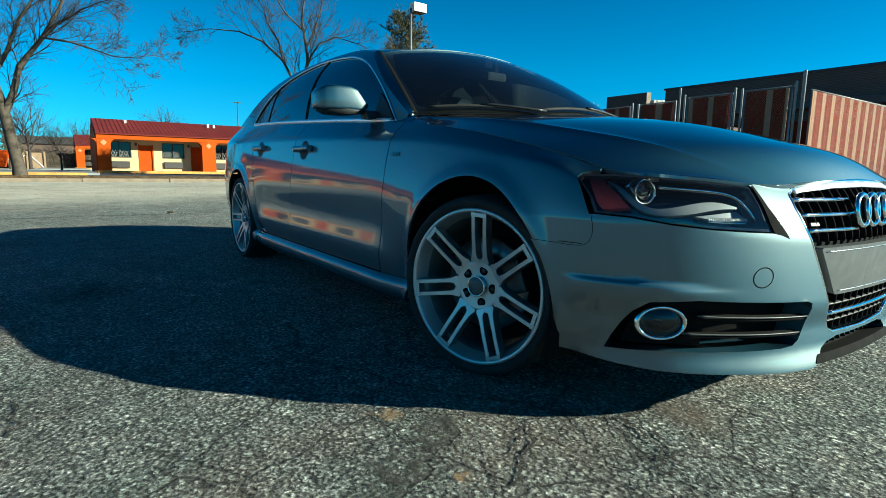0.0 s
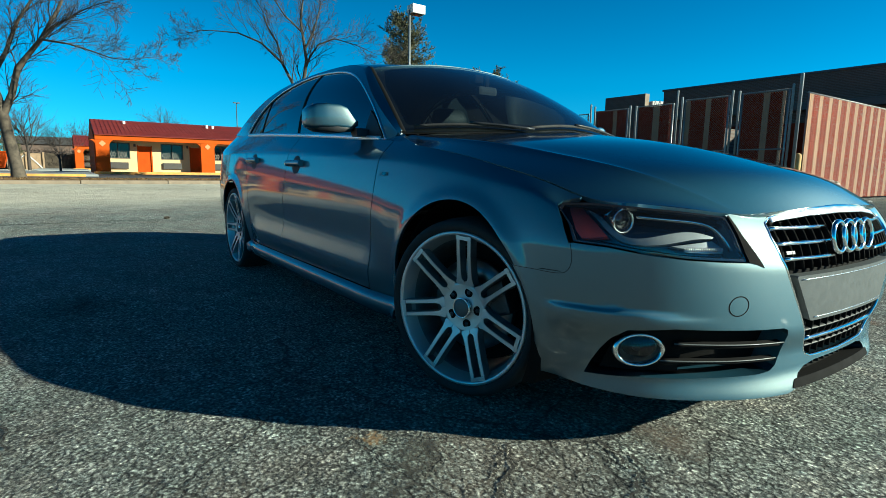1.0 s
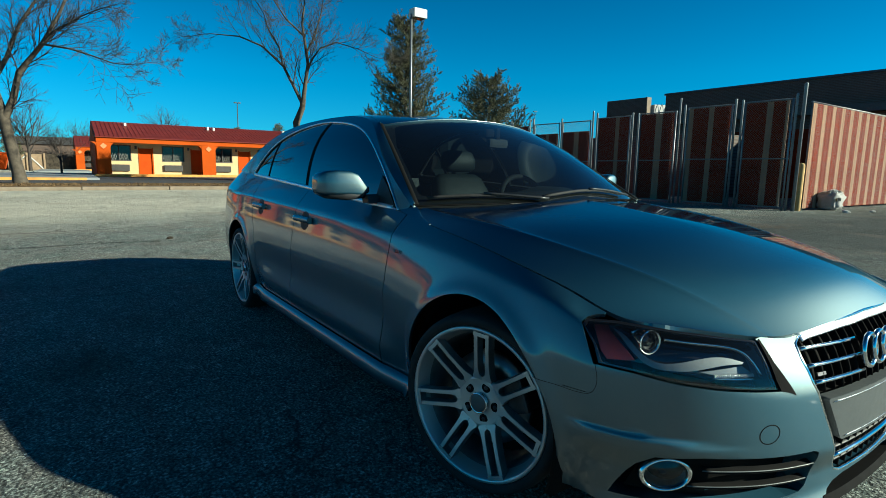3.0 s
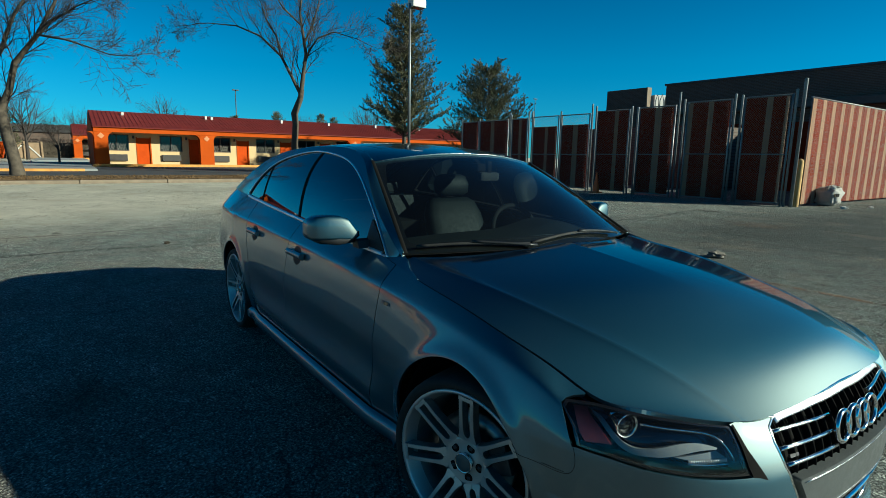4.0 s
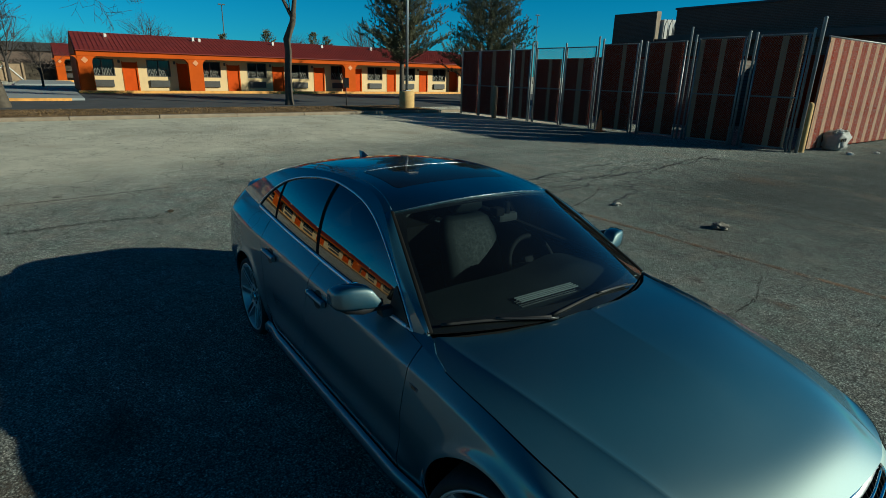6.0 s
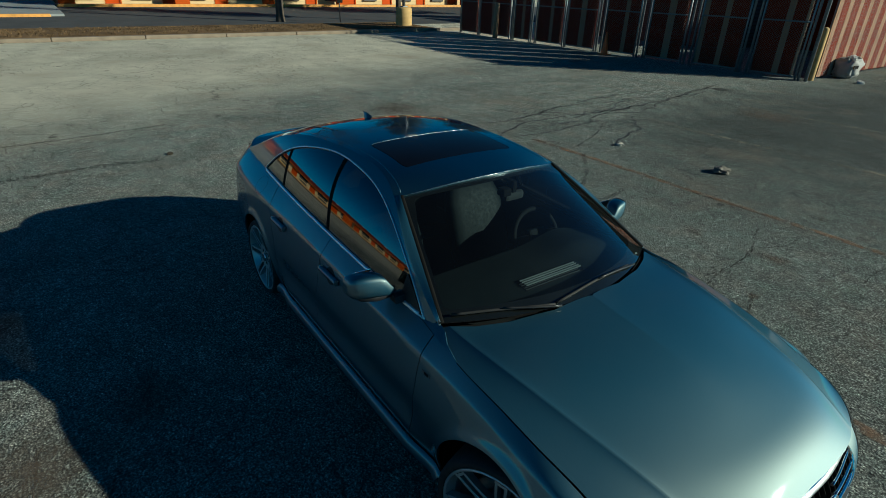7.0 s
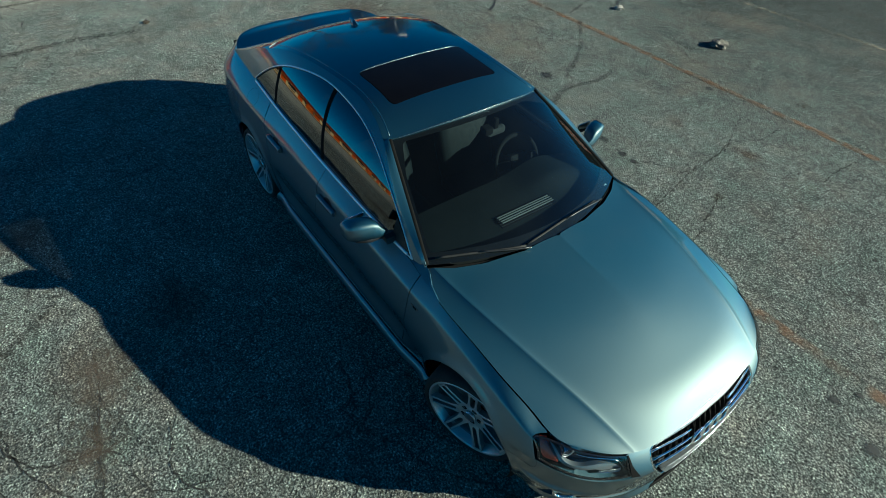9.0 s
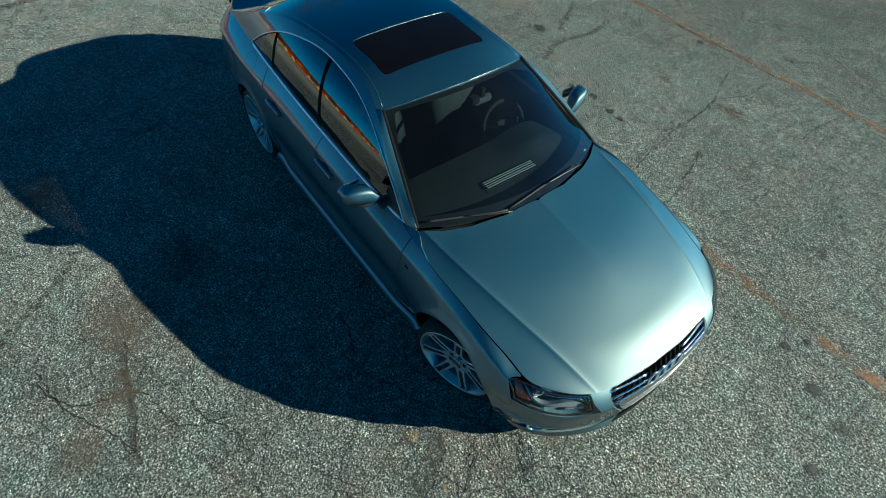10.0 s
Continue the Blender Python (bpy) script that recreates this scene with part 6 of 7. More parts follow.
for i in range(6):
    part("rubbish", crumple(-5.70 + .12 * math.sin(i * 2), 17.80 + i * .11, .56 + .03 * (i % 2), .075, i * 3.1, .8), WHITE if i % 2 else LITTER, sack)
for x, y, r, s, lab_, mt in ((-2.55, 5.50, .105, 1.0, "crumpled dark rag lying on asphalt", RAG), (-4.22, 5.39, .06, 4.0, "crumpled pale paper on asphalt", LITTER), (-7.18, -.77, .04, 7.0, "small dark lump on asphalt", HEDGE), (-5.0, 17.2, .10, 9.0, "crumpled white paper on asphalt", WHITE), (-4.7, 18.4, .07, 11.0, "crumpled white paper on asphalt", WHITE)):
    tagged(obj("litter", crumple(x, y, r * .3, r, s, .5), mt), lab_, "litter", group="litter on the ground")

# ---- brick building behind the yard
bld = thing("brick_building", "long dark brown brick building with flat roof", "building")
part("wall", box(-20.4, -4, 31, 55, 0, 4.5), BRICK, bld)
part("parapet", box(-20.4, -4, 31, 31.35, 4.5, 6.15), BRICK, bld)
part("parapet_cap", box(-20.5, -3.9, 30.94, 31.3, 6.15, 6.27, .01), DARK_METAL, bld)
part("canopy_band", box(-20.3, -4, 30.3, 31.0, 4.25, 4.62, .01), AC_GREY, bld)
part("low_wall", box(-21.9, -20.4, 31.2, 55, 0, 4.5), BRICK, bld)
part("wing_wall", box(-25.15, -21.85, 31, 31.45, 0, 6.18), BRICK, bld)
part("wing_back", box(-25.15, -21.9, 31.45, 55, 0, 4.5), BRICK, bld)
# thin pale strip over the brick puts the sunlit side into its colour
part("wing_lit_strip", box(-21.85, -21.80, 31.0, 31.46, 4.5, 6.19), CONCRETE, bld, "pale strip painted as the parapet's sunlit side")
hv = thing("roof_unit", "white rooftop air handling unit with pipe rail", "air unit")
part("unit_body", box(-.6, .45, -.75, .75, 4.5, 5.72, .02, Matrix.Translation((-21.75, 32.45, 0)) @ Matrix.Rotation(radians(-22), 4, "Z")), WHITE, hv)
for q in range(3):
    part("unit_pipe", tube([(-21.4 + q * .35, 31.4, 4.5), (-21.4 + q * .35, 31.4, 5.3), (-21.3 + q * .35, 31.45, 5.7), (-21.2 + q * .35, 31.5, 5.3), (-21.2 + q * .35, 31.5, 4.5)], .035, 8), STEEL, hv)
shed = obj("yard_shed", box(-19.5, -12.0, 22, 25.5, 0, 2.9, .02), BRICK)
tagged(shed, "dark low shed inside the fenced yard", "shed")

# ---- lamp post
lp = thing("street_lamp", "tall grey steel lamp post on a round concrete footing", "lamp post")
LX, LY = -25.4, 14.3
part("footing", lathe([(.42, .0), (.42, .95), (.38, 1.02), (.001, 1.03)], 32, "z", at=(LX, LY, 0)), FOOTING, lp, "round tan painted footing", True)
part("flange", box(LX - .16, LX + .16, LY - .16, LY + .16, 1.03, 1.08, .01), STEEL, lp)
part("pole", tube([(LX, LY, 1.05), (LX, LY, 9.5)], [.085, .06], 16), STEEL, lp)
part("lamp_head", box(LX - .30, LX + .30, LY + .02, LY + .85, 9.32, 9.80, .03), WHITE, lp, "boxy pale lamp head")
part("lamp_glass", box(LX - .24, LX + .24, LY + .10, LY + .78, 9.30, 9.325), NIGHT, lp)
for px_, py_, h_ in ((-115.0, 27.5, 13.5), (-112.0, 108.0, 17.5)):
    fl_ = thing("street_lamp", "slim distant lamp mast with two heads", "lamp post")
    part("pole", tube([(px_, py_, 0), (px_, py_, h_)], [.12, .08], 8), AC_GREY, fl_)
    part("lamp_head", box(px_ - .3, px_ + .3, py_ - .62, py_ - .1, h_ - .02, h_ + .16, .02), AC_GREY, fl_)
    part("lamp_head", box(px_ - .3, px_ + .3, py_ + .1, py_ + .62, h_ - .02, h_ + .16, .02), AC_GREY, fl_)
sgn_ = thing("sign", "small dark sign on a post by the drive", "sign")
part("sign_post", tube([(-29.6, 12.6, 0), (-29.6, 12.6, 1.5)], .03, 8), DARK_METAL, sgn_)
part("sign_plate", box(-29.57, -29.54, 12.42, 12.78, 1.05, 1.62, .005), GLOSS_BLACK, sgn_)


# ---- trees
class Wood:
    """Collects the tubes of a bare tree."""
    def __init__(self, seed):
        self.v, self.f, self.r = [], [], random.Random(seed)

    def limb(self, pts, radii, n):
        rings, up = [], None
        for i, p in enumerate(pts):
            d = (pts[min(i + 1, len(pts) - 1)] - pts[max(i - 1, 0)]).normalized()
            up = d.orthogonal().normalized() if up is None else (up - d * up.dot(d)).normalized()
            sd = d.cross(up)
            k = len(self.v)
            self.v += [tuple(p + (up * math.cos(a) + sd * math.sin(a)) * radii[i]) for a in (2 * math.pi * j / n for j in range(n))]
            rings.append(k)
        for a, b in zip(rings, rings[1:]):
            self.f += [(a + j, a + (j + 1) % n, b + (j + 1) % n, b + j) for j in range(n)]

    def grow(self, p, d, length, rad, level, droop=0.0, spread_=.75):
        """A wandering branch with side branches."""
        r = self.r
        n = 7 if level > 1 else 5
        pts, dirs, cur = [p], [d], d
        for i in range(n):
            cur = (cur + Vector((r.gauss(0, .13), r.gauss(0, .13), r.gauss(0, .10) + .05 - droop))).normalized()
            pts.append(pts[-1] + cur * (length / n))
            dirs.append(cur)
        self.limb(pts, [max(.006, rad * (1 - .78 * i / n)) for i in range(n + 1)], 6 if level > 2 else (4 if level > 1 else 3))
        if level == 0:
            return
        kids = {4: 7, 3: 8, 2: 8, 1: 5}[level]
        for i in range(kids):
            t = .22 + .78 * (i + r.random() * .8) / kids
            j = min(n, max(1, int(t * n)))
            a = dirs[j]
            sd = a.orthogonal().normalized()
            sd.rotate(Matrix.Rotation(r.uniform(0, 6.283), 3, a))
            nd = (a * (1 - spread_ * .45) + sd * spread_ * r.uniform(.6, 1.1) + Vector((0, 0, .12 - droop))).normalized()
            self.grow(pts[j], nd, length * r.uniform(.38, .62) * (1.15 - .4 * t), max(.006, rad * (1 - .7 * t) * .62), level - 1, droop, spread_)


RIGHT, AWAY = Vector((.579, .8155, 0)), Vector((-.8155, .579, 0))


def bare_tree(base, seed, trunk, limbs, label, level=3, thin=.8):
    t = thing("tree", label, "tree")
    w = Wood(seed)

    def place(p):
        return Vector(base) + RIGHT * p[0] + AWAY * p[1] + Vector((0, 0, p[2]))
    tr = Wood(seed + 1)
    pts = [place(p) for p in trunk[0]]
    tr.limb(pts, [q * thin for q in trunk[1]], 14)
    for line, rads, fork in limbs:
        rads = [q * thin for q in rads]
        lp_ = [place(p) for p in line]
        tr.limb(lp_, rads, 9)
        for i in range(1, len(lp_)):
            d = (lp_[i] - lp_[i - 1]).normalized()
            for _ in range(fork):
                sd = d.orthogonal().normalized()
                sd.rotate(Matrix.Rotation(w.r.uniform(0, 6.283), 3, d))
                w.grow(lp_[i - 1].lerp(lp_[i], w.r.uniform(.2, 1)), (d * .95 + sd * .62 + Vector((0, 0, .12))).normalized(), w.r.uniform(1.5, 2.7), min(.035, rads[i] * .5), level - 1, .02)
        w.grow(lp_[-1], (lp_[-1] - lp_[-2]).normalized(), w.r.uniform(2.2, 3.2), rads[-1], level, .03)
    raw("trunk", tr.v, tr.f, BARK, t, True)
    raw("crown", w.v, w.f, TWIG, t, True)["label"] = "bare winter branches"
    return t


bare_tree((-31.0, -3.75, 0), 11, ([(0, 0, -.1), (-.05, 0, .5), (-.25, 0, 1.6), (-.5, 0, 3.0), (-.72, 0, 3.9)], [.42, .33, .30, .28, .25]),
          [([(-.45, 0, 3.0), (-.05, .1, 3.9), (.25, .2, 5.1), (1.2, .3, 6.2), (2.1, .1, 6.9), (3.2, 0, 7.4)], [.22, .19, .16, .12, .08, .05], 3),
           ([(.9, .25, 5.9), (1.7, -.2, 6.3), (3.2, -.5, 6.05), (4.4, -.8, 5.7), (5.3, -.9, 5.4)], [.09, .07, .05, .04, .03], 3),
           ([(1.3, .3, 6.3), (1.9, .8, 7.8), (2.5, 1.0, 9.2)], [.11, .09, .06], 3),
           ([(-.72, 0, 3.9), (-1.0, -.2, 5.6), (-.9, -.4, 7.6), (-.7, -.3, 9.5)], [.24, .20, .15, .10], 3),
           ([(-.8, 0, 4.7), (-.4, .4, 5.8), (.0, .7, 7.2), (.9, .9, 8.6)], [.15, .12, .09, .06], 3),
           ([(-.9, -.1, 5.0), (-2.2, .2, 6.4), (-3.8, .2, 7.6)], [.16, .12, .08], 3)],
          "leafless tree with a leaning forked trunk on the verge")
bare_tree((-30.6, 9.45, 0), 23, ([(0, 0, -.1), (0, 0, .4), (.02, 0, 1.8), (.12, 0, 3.0), (.06, 0, 3.6), (.44, 0, 4.5), (.52, 0, 5.0)], [.36, .27, .24, .23, .25, .21, .18]),
          [([(.46, 0, 4.7), (-.1, .1, 5.8), (-.7, .2, 6.9), (-1.9, .2, 8.0), (-3.2, .1, 8.5), (-4.8, 0, 8.6)], [.13, .11, .09, .07, .05, .03], 2),
           ([(-.7, .2, 6.9), (-1.0, .5, 8.0), (-1.7, .8, 9.1), (-2.0, .9, 10.0)], [.08, .06, .05, .03], 2),
           ([(.5, 0, 4.9), (.64, .1, 6.0), (.80, .1, 7.0), (.62, .2, 8.2), (.44, .3, 9.3), (.6, .3, 10.4)], [.17, .14, .12, .10, .08, .06], 2),
           ([(.75, .1, 6.6), (1.1, -.2, 7.2), (1.6, -.3, 7.8), (2.5, -.2, 8.2), (3.3, -.1, 8.0)], [.09, .07, .06, .04, .03], 2),
           ([(.70, .1, 7.6), (1.2, .3, 8.7), (1.5, .4, 9.8)], [.08, .06, .04], 3),
           ([(.55, .2, 8.6), (-.3, -.4, 9.4), (-.8, -.6, 10.2)], [.07, .055, .04], 3)],
          "leafless tree with a dark crooked trunk on the verge", 3, .8)


def pine(base, height, width, seed, label, dome=.8, foot_=.22, full=1):
    """Whorls of rising branches that carry tufts of needles, with gaps between them."""
    t = thing("tree", label, "pine tree")
    r = random.Random(seed)
    w = Wood(seed)
    b = Vector(base)
    lean = Vector((r.uniform(-.25, .25), r.uniform(-.25, .25), 0))
    w.limb([b + Vector((0, 0, height * k / 8)) + lean * (k / 8) for k in range(9)], [max(.02, .18 * (1 - k / 8.3)) for k in range(9)], 8)
    vs, fs = [], []

    def tuft(c, d, size):
        for _ in range(16):
            n1 = (d + Vector((r.gauss(0, .5), r.gauss(0, .5), r.gauss(.12, .45)))).normalized()
            sd = n1.orthogonal().normalized() * r.uniform(.007, .014)
            sd.rotate(Matrix.Rotation(r.uniform(0, 3.14), 3, n1))
            q, e = len(vs), c + n1 * size * r.uniform(.7, 1.25)
            vs.extend((tuple(c - sd), tuple(c + sd), tuple(e)))
            fs.append((q, q + 1, q + 2))
    z = height * foot_
    while z < height * .99:
        k = (1 - z / height) / (1 - foot_)
        reach_ = width * .5 * (max(0.0, k) ** dome * .93 + .07)
        for _ in range(r.randint(4, 6) + 3 * (full - 1)):
            a, el = r.uniform(0, 6.283), r.uniform(.12, .75)
            ln = reach_ * r.uniform(.5, 1.12)
            d = Vector((math.cos(a), math.sin(a), el)).normalized()
            o = b + Vector((0, 0, z)) + lean * (z / height)
            m = max(3, int(ln / .26))
            line = [o + d * (ln * j / m) + Vector((0, 0, .16 * ln * (j / m) ** 2)) for j in range(m + 1)]
            w.limb(line, [max(.008, .035 * (1 - j / (m + .3))) for j in range(m + 1)], 3)
            for j in range(max(1, m // 4), m + 1):
                for _ in range(1 + full):
                    sd = Vector((r.gauss(0, 1), r.gauss(0, 1), r.gauss(.25, .6))).normalized()
                    nd = (d * .7 + sd * .7 + Vector((0, 0, .35))).normalized()
                    e = line[j] + nd * r.uniform(.12, .48)
                    tuft(line[j].lerp(e, .35), nd, .13)
                    tuft(line[j].lerp(e, .7), nd, .14)
                    tuft(e, nd, .16)
            tuft(line[-1], d, .17)
        z += r.uniform(.20, .36)
    raw("trunk", w.v, w.f, BARK, t, True)
    raw("crown", vs, fs, NEEDLE, t)["label"] = "dark green needle clumps"
    return t


pine((-29.6, 16.5, 0), 10.4, 5.6, 3, "tall dark green pine before the motel", .55, .24, 2)
pine((-33.9, 26.9, 0), 8.3, 8.6, 8, "broad dark green pine behind the fence", .5, .14, 2)


def far_bare(base, h, wd, seed, lab="distant leafless tree behind the motel"):
    t = thing("tree", lab, "tree", group="distant trees")
    w = Wood(seed)
    b = Vector(base)
    w.limb([b, b + Vector((0, 0, h * .35))], [.024 * h, .016 * h], 6)
    for _ in range(9):
        a = w.r.uniform(0, 6.283)
        w.grow(b + Vector((0, 0, h * w.r.uniform(.2, .36))), Vector((math.cos(a) * wd / h, math.sin(a) * wd / h, 1)).normalized(), h * .62, .011 * h, 2, 0, .8)
    raw("crown", w.v, w.f, TWIG, t, True)


def along_ray(px_, dist):
    """A place on the ground at that distance, by its bearing from the car's front."""
    k = (px_ - 784) / 950
    d = (AWAY + RIGHT * k).normalized()
    return (1.2 + d.x * dist, -1.9 + d.y * dist, 0)


for px_, dist, h, wd, s in ((290, 80, 8.2, 3.2, 31), (45, 75, 8.0, 2.6, 32), (645, 85, 8.6, 2.6, 33), (532, 95, 7.6, 2.2, 34), (235, 95, 6.0, 1.6, 35), (1205, 75, 9.8, 1.4, 36), (1240, 75, 9.6, 1.4, 37), (100, 62, 4.4, 1.2, 38), (135, 90, 6.5, 1.6, 39)):
    far_bare(along_ray(px_, dist), h, wd, s)
for px_, dist, h, wd, s in ((415, 90, 6.6, 3.4, 41), (488, 92, 7.4, 5.0, 42), (562, 90, 7.3, 4.4, 43), (585, 92, 6.9, 4.0, 44), (10, 75, 5.5, 3, 45), (800, 70, 5.2, 6, 46)):
    pine(along_ray(px_, dist), h, wd, s, "distant dark conifer behind the motel")

# hedge, gate, skip and low buildings beyond the motel's end
skip = thing("skip", "bright orange steel waste skip far behind", "skip")
part("skip_body", prism([(-2.2, .25), (2.2, .25), (2.6, 1.75), (-2.6, 1.75)], -.9, .9, lambda a, b, d: (-66 + d, -9.0 + a, b)), DOOR_RED, skip)
part("skip_rim", box(-67.0, -65.0, -11.7, -6.3, 1.72, 1.84, .02), DOOR_RED, skip)
for y_ in (-10.4, -7.6):
    part("skip_foot", box(-66.8, -65.2, y_ - .15, y_ + .15, 0, .27), DARK_METAL, skip)
vs, fs = [], []
for i in range(6400):
    x, y, z = rg.uniform(-86, -79), rg.uniform(-14, 1.2), rg.uniform(0, 2.3)
    a, b_, r_ = rg.uniform(0, 6.3), rg.uniform(-1.2, 1.2), rg.uniform(.15, .45)
    q = len(vs)
    vs += [(x, y, z), (x + .05, y + .05, z), (x + math.cos(a) * math.cos(b_) * r_, y + math.sin(a) * math.cos(b_) * r_, z + math.sin(b_) * r_ + .1)]
    fs.append((q, q + 1, q + 2))
tagged(raw("hedge", vs, fs, HEDGE), "tall brown leafless hedge", "hedge", kind="stuff")
tagged(obj("hedge_core", box(-85, -80, -13.5, .8, 0, 1.95), HEDGE), "dense brown inside of the hedge", "hedge", kind="stuff")
gate = thing("timber_gate", "tan timber yard gate with diagonal braces", "gate")
part("gate_boards", box(-70.1, -70.0, -11.5, -6.2, .1, 2.6), WOOD_TAN, gate)
for y_, s_ in ((-11.3, 1), (-8.7, -1)):
    part("gate_brace", prism([(y_, .2), (y_ + .25, .2), (y_ + 2.4, 2.4), (y_ + 2.15, 2.4)] if s_ > 0 else [(y_ + 2.4, .2), (y_ + 2.15, .2), (y_, 2.4), (y_ + .25, 2.4)], -69.99, -69.92, lambda a, b, d: (d, a, b)), WHITE, gate)
gate.scale, gate.location = (1, .62, .72), (-7.5, -.1, 0)
for y_ in (-11.5, -8.85, -6.25):
    part("gate_post", box(-70.0, -69.85, y_ - .15, y_ + .15, 0, 2.8, .01), WOOD_TAN, gate)
for x, y0_, y1_, h, mt, lab_ in ((-110, -34, -14, 3.2, BRICK, "low brown brick house far behind"), (-112, -10, -.5, 3.9, BRICK, "low brown brick house far behind")):
    hs = thing("house", lab_, "building", group="distant buildings")
    part("wall", box(x - 8, x, y0_, y1_, 0, h), mt, hs)
    part("roof", prism([(x + .4, h), (x - 4, h + 1.4), (x - 8.4, h)], y0_ - .4, y1_ + .4, lambda a, b, d: (a, d, b)), AC_GREY, hs)

# ---- marks on the car park
for pts, wd, mt, lab_ in (([(-5.2, 4.42), (-3, 4.44), (-.8, 4.44), (1.8, 4.43), (4.0, 4.45)], .10, FADED_ORANGE, "worn orange parking line with a crack"), ([(-1.2, 1.52), (.3, 1.515), (2.4, 1.51), (4.2, 1.52)], .10, FADED_ORANGE, "worn orange parking line"),
                         ([(-5.2, 7.4), (-1.2, 7.5), (3.5, 7.5)], .10, FADED_YELLOW, "worn pale parking line"), ([(-5.2, 10.5), (-2, 10.57), (3.5, 10.6)], .10, FADED_YELLOW, "worn pale parking line")):
    bm = bmesh.new()
    rows = [[bm.verts.new((x, y + q * wd / 2, .004)) for q in (-1, 1)] for x, y in pts]
    for a, b in zip(rows, rows[1:]):
        bm.faces.new((a[0], b[0], b[1], a[1]))
    tagged(obj("parking_line", bm, mt), lab_, "road marking", group="parking lines")


def ribbon(name, pts, wd, mt, lab_, cat, z=.005, wob=.05, jag=0.0):
    """A wandering narrow streak on the ground."""
    r = random.Random(len(pts) * 7 + int(abs(pts[0][0]) * 100))
    P = along(pts, 60)
    bm = bmesh.new()
    rows = []
    for i, (x, y) in enumerate(P):
        d = P[min(i + 1, 59)] - P[max(i - 1, 0)]
        d = d / max(np.hypot(*d), 1e-9)
        o = noise.noise(Vector((x * 2.5, y * 2.5, 1))) * wob + noise.noise(Vector((x * 17, y * 17, 3))) * jag * 1.6 + r.uniform(-1, 1) * jag * .35
        w_ = wd * r.uniform(.45, 1.1)
        rows.append([bm.verts.new((x - d[1] * (o + q * w_), y + d[0] * (o + q * w_), z)) for q in (-.5, .5)])
    for a, b in zip(rows, rows[1:]):
        bm.faces.new((a[0], b[0], b[1], a[1]))
    return tagged(obj(name, bm, mt), lab_, cat, group="ground marks", kind="stuff")


for pts in ([(-5.2, 3.6), (-5.9, 4.5), (-6.15, 6.3), (-6.1, 7.8), (-6.2, 9.3), (-6.9, 13.0)], [(-5.5, 4.2), (-5.5, 5.9), (-5.9, 7.0), (-6.1, 8.6)], [(-6.5, 5.2), (-6.85, 6.9), (-7.15, 9.0), (-7.0, 11.5)], [(-5.77, 5.5), (-5.66, 6.15), (-5.13, 6.94)], [(-5.99, 5.95), (-6.0, 6.42), (-6.25, 6.93), (-6.03, 7.69), (-6.09, 8.31)], [(-5.64, 7.86), (-5.9, 8.6), (-6.14, 9.4), (-6.52, 10.93), (-6.8, 12.6)], [(-5.9, 7.05), (-5.78, 7.5), (-5.64, 7.86)],
            [(-6.44, 4.4), (-6.45, 5.15), (-6.57, 6.21), (-6.14, 6.56), (-6.16, 7.43), (-6.67, 9.11), (-6.27, 10.5), (-6.79, 12.22)], [(-7.54, 5.3), (-6.96, 5.47), (-6.51, 5.87), (-6.17, 6.09)], [(-6.56, 5.78), (-6.85, 7.11), (-6.7, 7.91), (-6.8, 9.09)], [(-5.47, 7.37), (-4.81, 6.65), (-4.57, 6.06), (-4.38, 5.48)], [(-9.7, 7.06), (-9.5, 8.25), (-9.28, 9.52), (-9.29, 10.96)]):
    ribbon("crack_seal", pts, .045, TAR, "dark tar crack seal on asphalt", "crack", wob=.10)
for pts in ([(-5.0, 4.45), (-3.25, 4.43), (-2.6, 4.46), (-2.05, 4.42), (-1.37, 4.42), (-.96, 4.39), (-.5, 4.44), (.19, 4.33), (1.6, 4.4), (3.5, 4.36)], [(-.99, 2.42), (-.95, 2.66), (-.96, 3.13), (-.99, 3.44), (-.91, 3.72), (-.89, 4.2)], [(-.42, 2.0), (-.46, 2.23), (-.55, 2.5)], [(-.11, 4.3), (-.13, 3.84), (-.13, 3.56)],
            [(.49, -.73), (.6, -.77), (.69, -.82), (.71, -.88)], [(.46, -1.17), (.54, -1.22), (.58, -1.25)], [(.38, -.97), (.45, -1.08), (.48, -1.11)], [(-6.2, -.6), (-5.6, -.3), (-5.0, .1)],
            [(-.97, 3.2), (-.92, 2.62), (-.84, 2.18), (-.76, 1.79)], [(-1.25, 4.0), (-1.1, 3.6), (-.97, 3.2)], [(.37, -.95), (.50, -1.09), (.59, -1.24)], [(.59, -.73), (.72, -.81), (.73, -.97)], [(-.58, 2.57), (-.39, 2.07), (-.29, 1.7)],
            [(-1.86, -2.47), (-1.44, -2.49), (-1.09, -2.55), (-.71, -2.63)], [(-1.48, -3.04), (-1.18, -2.81), (-1.16, -2.59), (-.81, -2.42), (-.58, -2.08)], [(-1.09, -2.22), (-.79, -2.25), (-.39, -2.12), (-.04, -2.13)], [(-1.6, -3.02), (-1.14, -2.89), (-.96, -2.75), (-.71, -2.63)]):
    ribbon("crack", pts, .0105, CRACKED, "thin dark crack in asphalt", "crack", wob=.05, jag=.012)
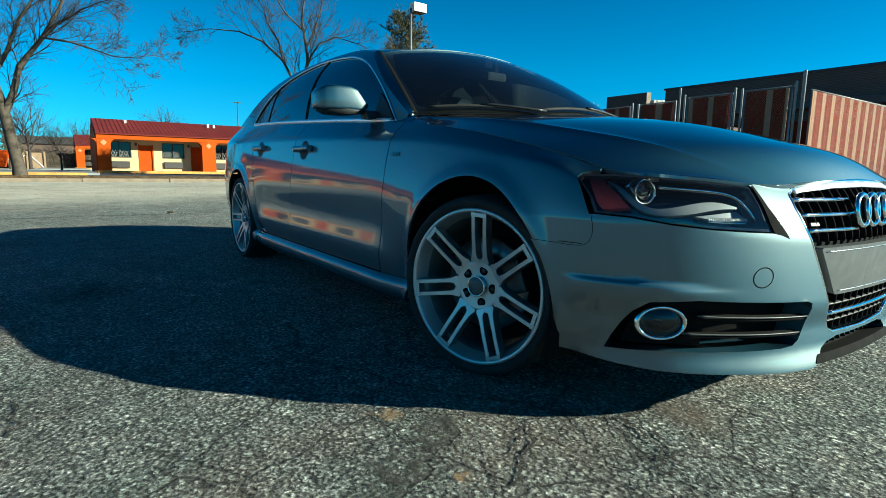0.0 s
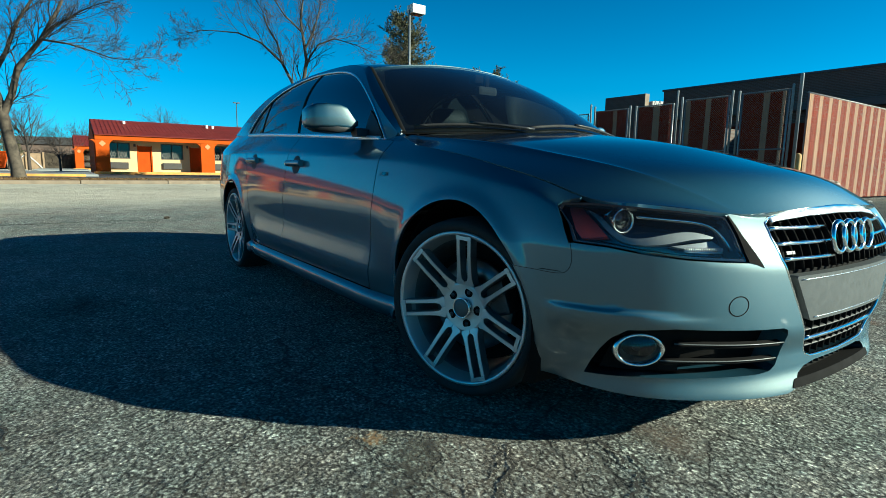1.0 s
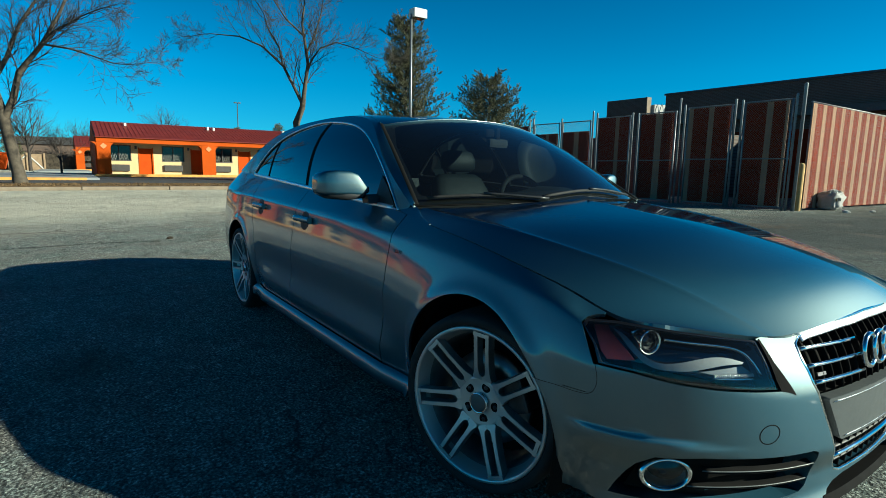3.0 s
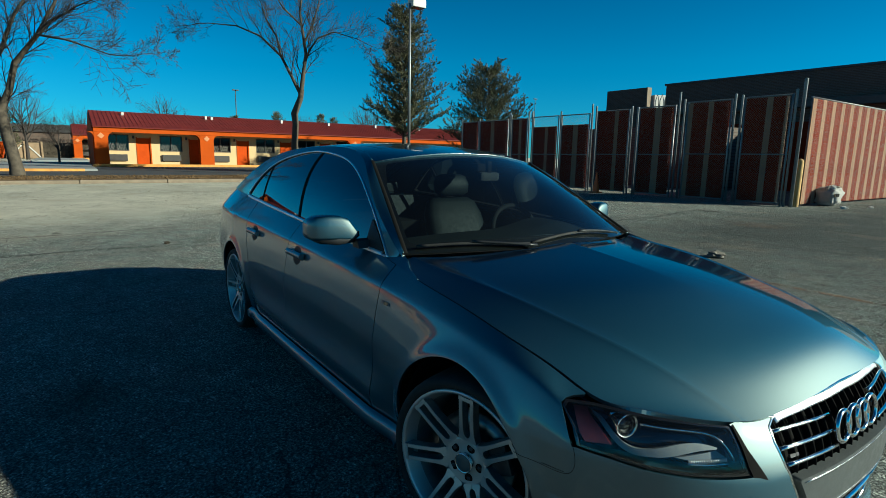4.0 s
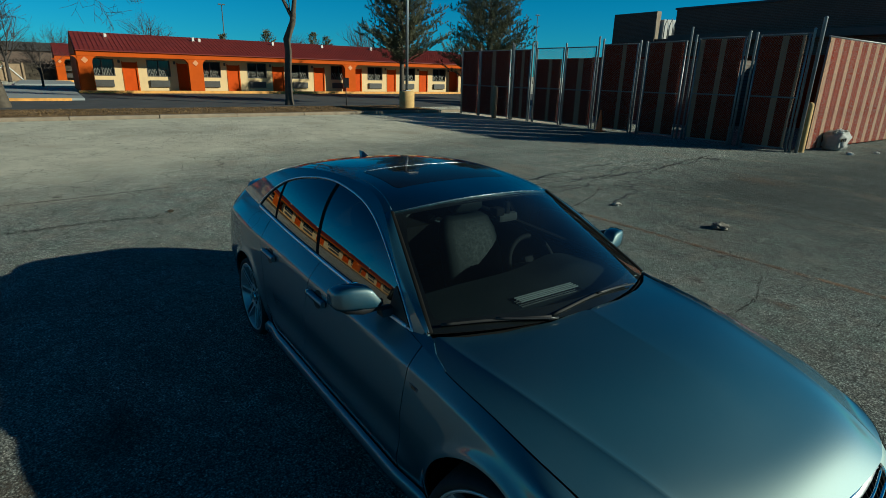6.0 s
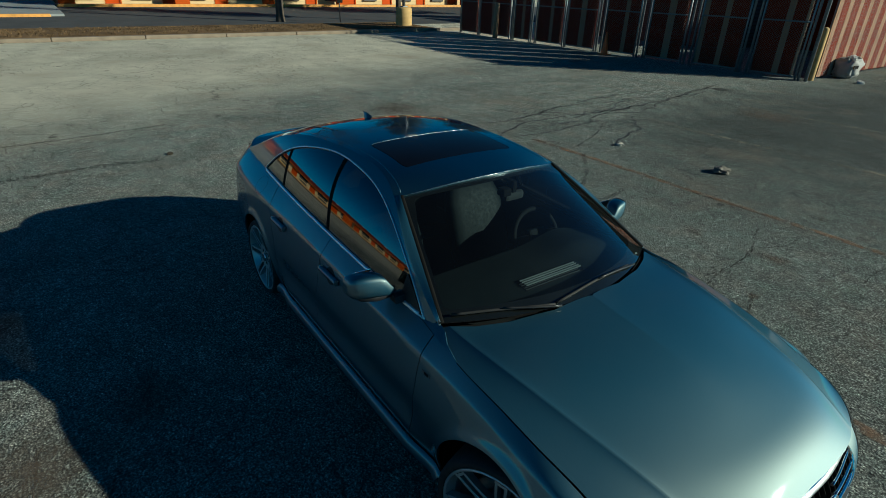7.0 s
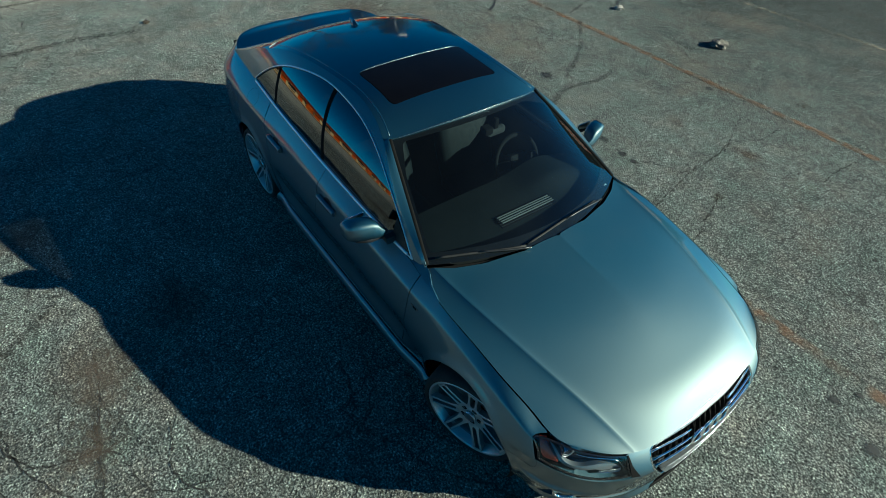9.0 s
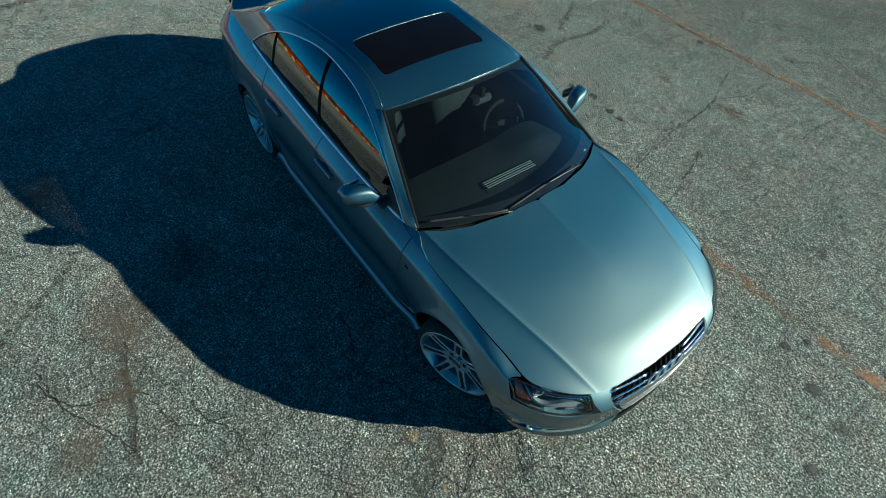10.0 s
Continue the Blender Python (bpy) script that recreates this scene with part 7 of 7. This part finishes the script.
for pts, wd in (([(-4.5, 4.6), (-4.9, 5.6), (-5.4, 6.4)], .05), ([(-3.0, 3.0), (-3.6, 3.9), (-4.2, 4.5)], .06), ([(.22, -1.14), (.31, -1.24), (.39, -1.35), (.47, -1.46), (.56, -1.58)], .13), ([(-1.75, -3.35), (-2.02, -3.06), (-2.24, -2.8), (-2.52, -2.51)], .07), ([(-2.6, 2.4), (-2.79, 2.81), (-2.74, 3.23), (-2.85, 3.74)], .09), ([(-1.5, -2.54), (-1.19, -2.54), (-.91, -2.6), (-.62, -2.65)], .06), ([(-6.93, -3.4), (-6.97, -2.4), (-7.05, -1.5), (-6.97, -.95)], .16), ([(-8.6, -3.6), (-8.75, -1.9), (-9.0, -.5)], .10)):
    ribbon("tyre_mark", pts, wd, SMEAR, "faint dark tyre streak on asphalt", "tyre mark", z=.0045, wob=.02)


def blot(x, y, r, mt, nm, lab_, sx_=1.0, z=.006):
    bm = bmesh.new()
    ring = []
    for k_ in range(28):
        a = 2 * math.pi * k_ / 28
        q = r * (1 + .35 * noise.noise(Vector((math.cos(a) * 1.3 + x * 3, math.sin(a) * 1.3 + y * 3, 0))))
        ring.append(bm.verts.new((x + q * math.cos(a) * sx_, y + q * math.sin(a), z)))
    bm.faces.new(ring)
    return tagged(obj(nm, bm, mt), lab_, "stain", group="ground marks", kind="stuff")


for x, y, r in ((-3.17, 2.84, .09), (-1.5, 2.28, .05), (-1.35, 2.27, .045), (-1.78, 2.34, .05), (-2.06, 2.28, .04), (1.42, 1.10, .06), (1.12, 1.25, .045), (1.20, 1.42, .03), (.68, 2.83, .025), (-6.4, 12.2, .22), (1.7, .6, .05), (-4.6, 8.6, .10), (-1.87, 4.29, .05)):
    blot(x, y, r, OIL, "oil_spot", "dark oil spot on asphalt", 1.2)
for x, y, r, q in ((-1.56, 3.28, .12, 1.2), (-.78, 3.36, .20, 1.3), (-.55, 2.5, .10, 1.0), (-1.01, 4.86, .14, 1.2), (-1.65, -2.43, .36, 1.6), (-1.15, -2.62, .26, 1.3), (-1.95, -1.90, .34, 1.2), (-.9, -2.9, .22, 1.2), (-3.35, -2.66, .3, 1.2), (.60, -.54, .14, 1.4), (-3.4, -3.6, .6, 1.4), (-6.2, 1.9, .8, 1.0), (-8.2, 3.6, .9, 1.3), (1.9, 2.6, .4, 1.3), (-4.3, 10.0, .8, 1.5)):
    blot(x, y, r, SOIL, "dirt_patch", "dull brown dirt patch on asphalt", q, .0052)
blot(.50, -1.275, .05, STAIN, "rust_stain", "orange brown stain on asphalt", .9, .0068)
blot(.155, -1.265, .12, STAIN, "rust_stain", "orange brown stain on asphalt", .8, .007)


def crackle(x, y, heading, length, seed):
    """A forked hairline crack that wanders over the asphalt."""
    r = random.Random(seed)
    bm = bmesh.new()

    def run(x, y, a, n, w):
        last = None
        for i in range(n):
            wd = w * (1 - .7 * i / n) * r.uniform(.5, 1.2)
            row = [bm.verts.new((x - math.sin(a) * q * wd, y + math.cos(a) * q * wd, .0022)) for q in (-.5, .5)]
            if last:
                bm.faces.new((last[0], row[0], row[1], last[1]))
            last = row
            if n > 14 and r.random() < .10:
                run(x, y, a + r.choice((-1, 1)) * r.uniform(.6, 1.3), r.randint(5, 14), wd * .8)
            a += r.gauss(0, .42) + (heading - a) * .12
            x, y = x + math.cos(a) * .034, y + math.sin(a) * .034
    run(x, y, heading, int(length / .034), .0048)
    return tagged(obj("crack", bm, CRACKED), "hairline forked crack in asphalt", "crack", group="ground marks", kind="stuff")


for i in range(36):
    r_ = random.Random(900 + i)
    if i < 16:
        crackle(r_.uniform(-2.6, 1.0), r_.uniform(-3.6, -1.5), r_.uniform(0, 6.28), r_.uniform(.5, 1.5), i)
    else:
        crackle(r_.uniform(-4.5, 2.0), r_.uniform(1.6, 5.2), r_.uniform(0, 6.28), r_.uniform(.4, 1.4), i)
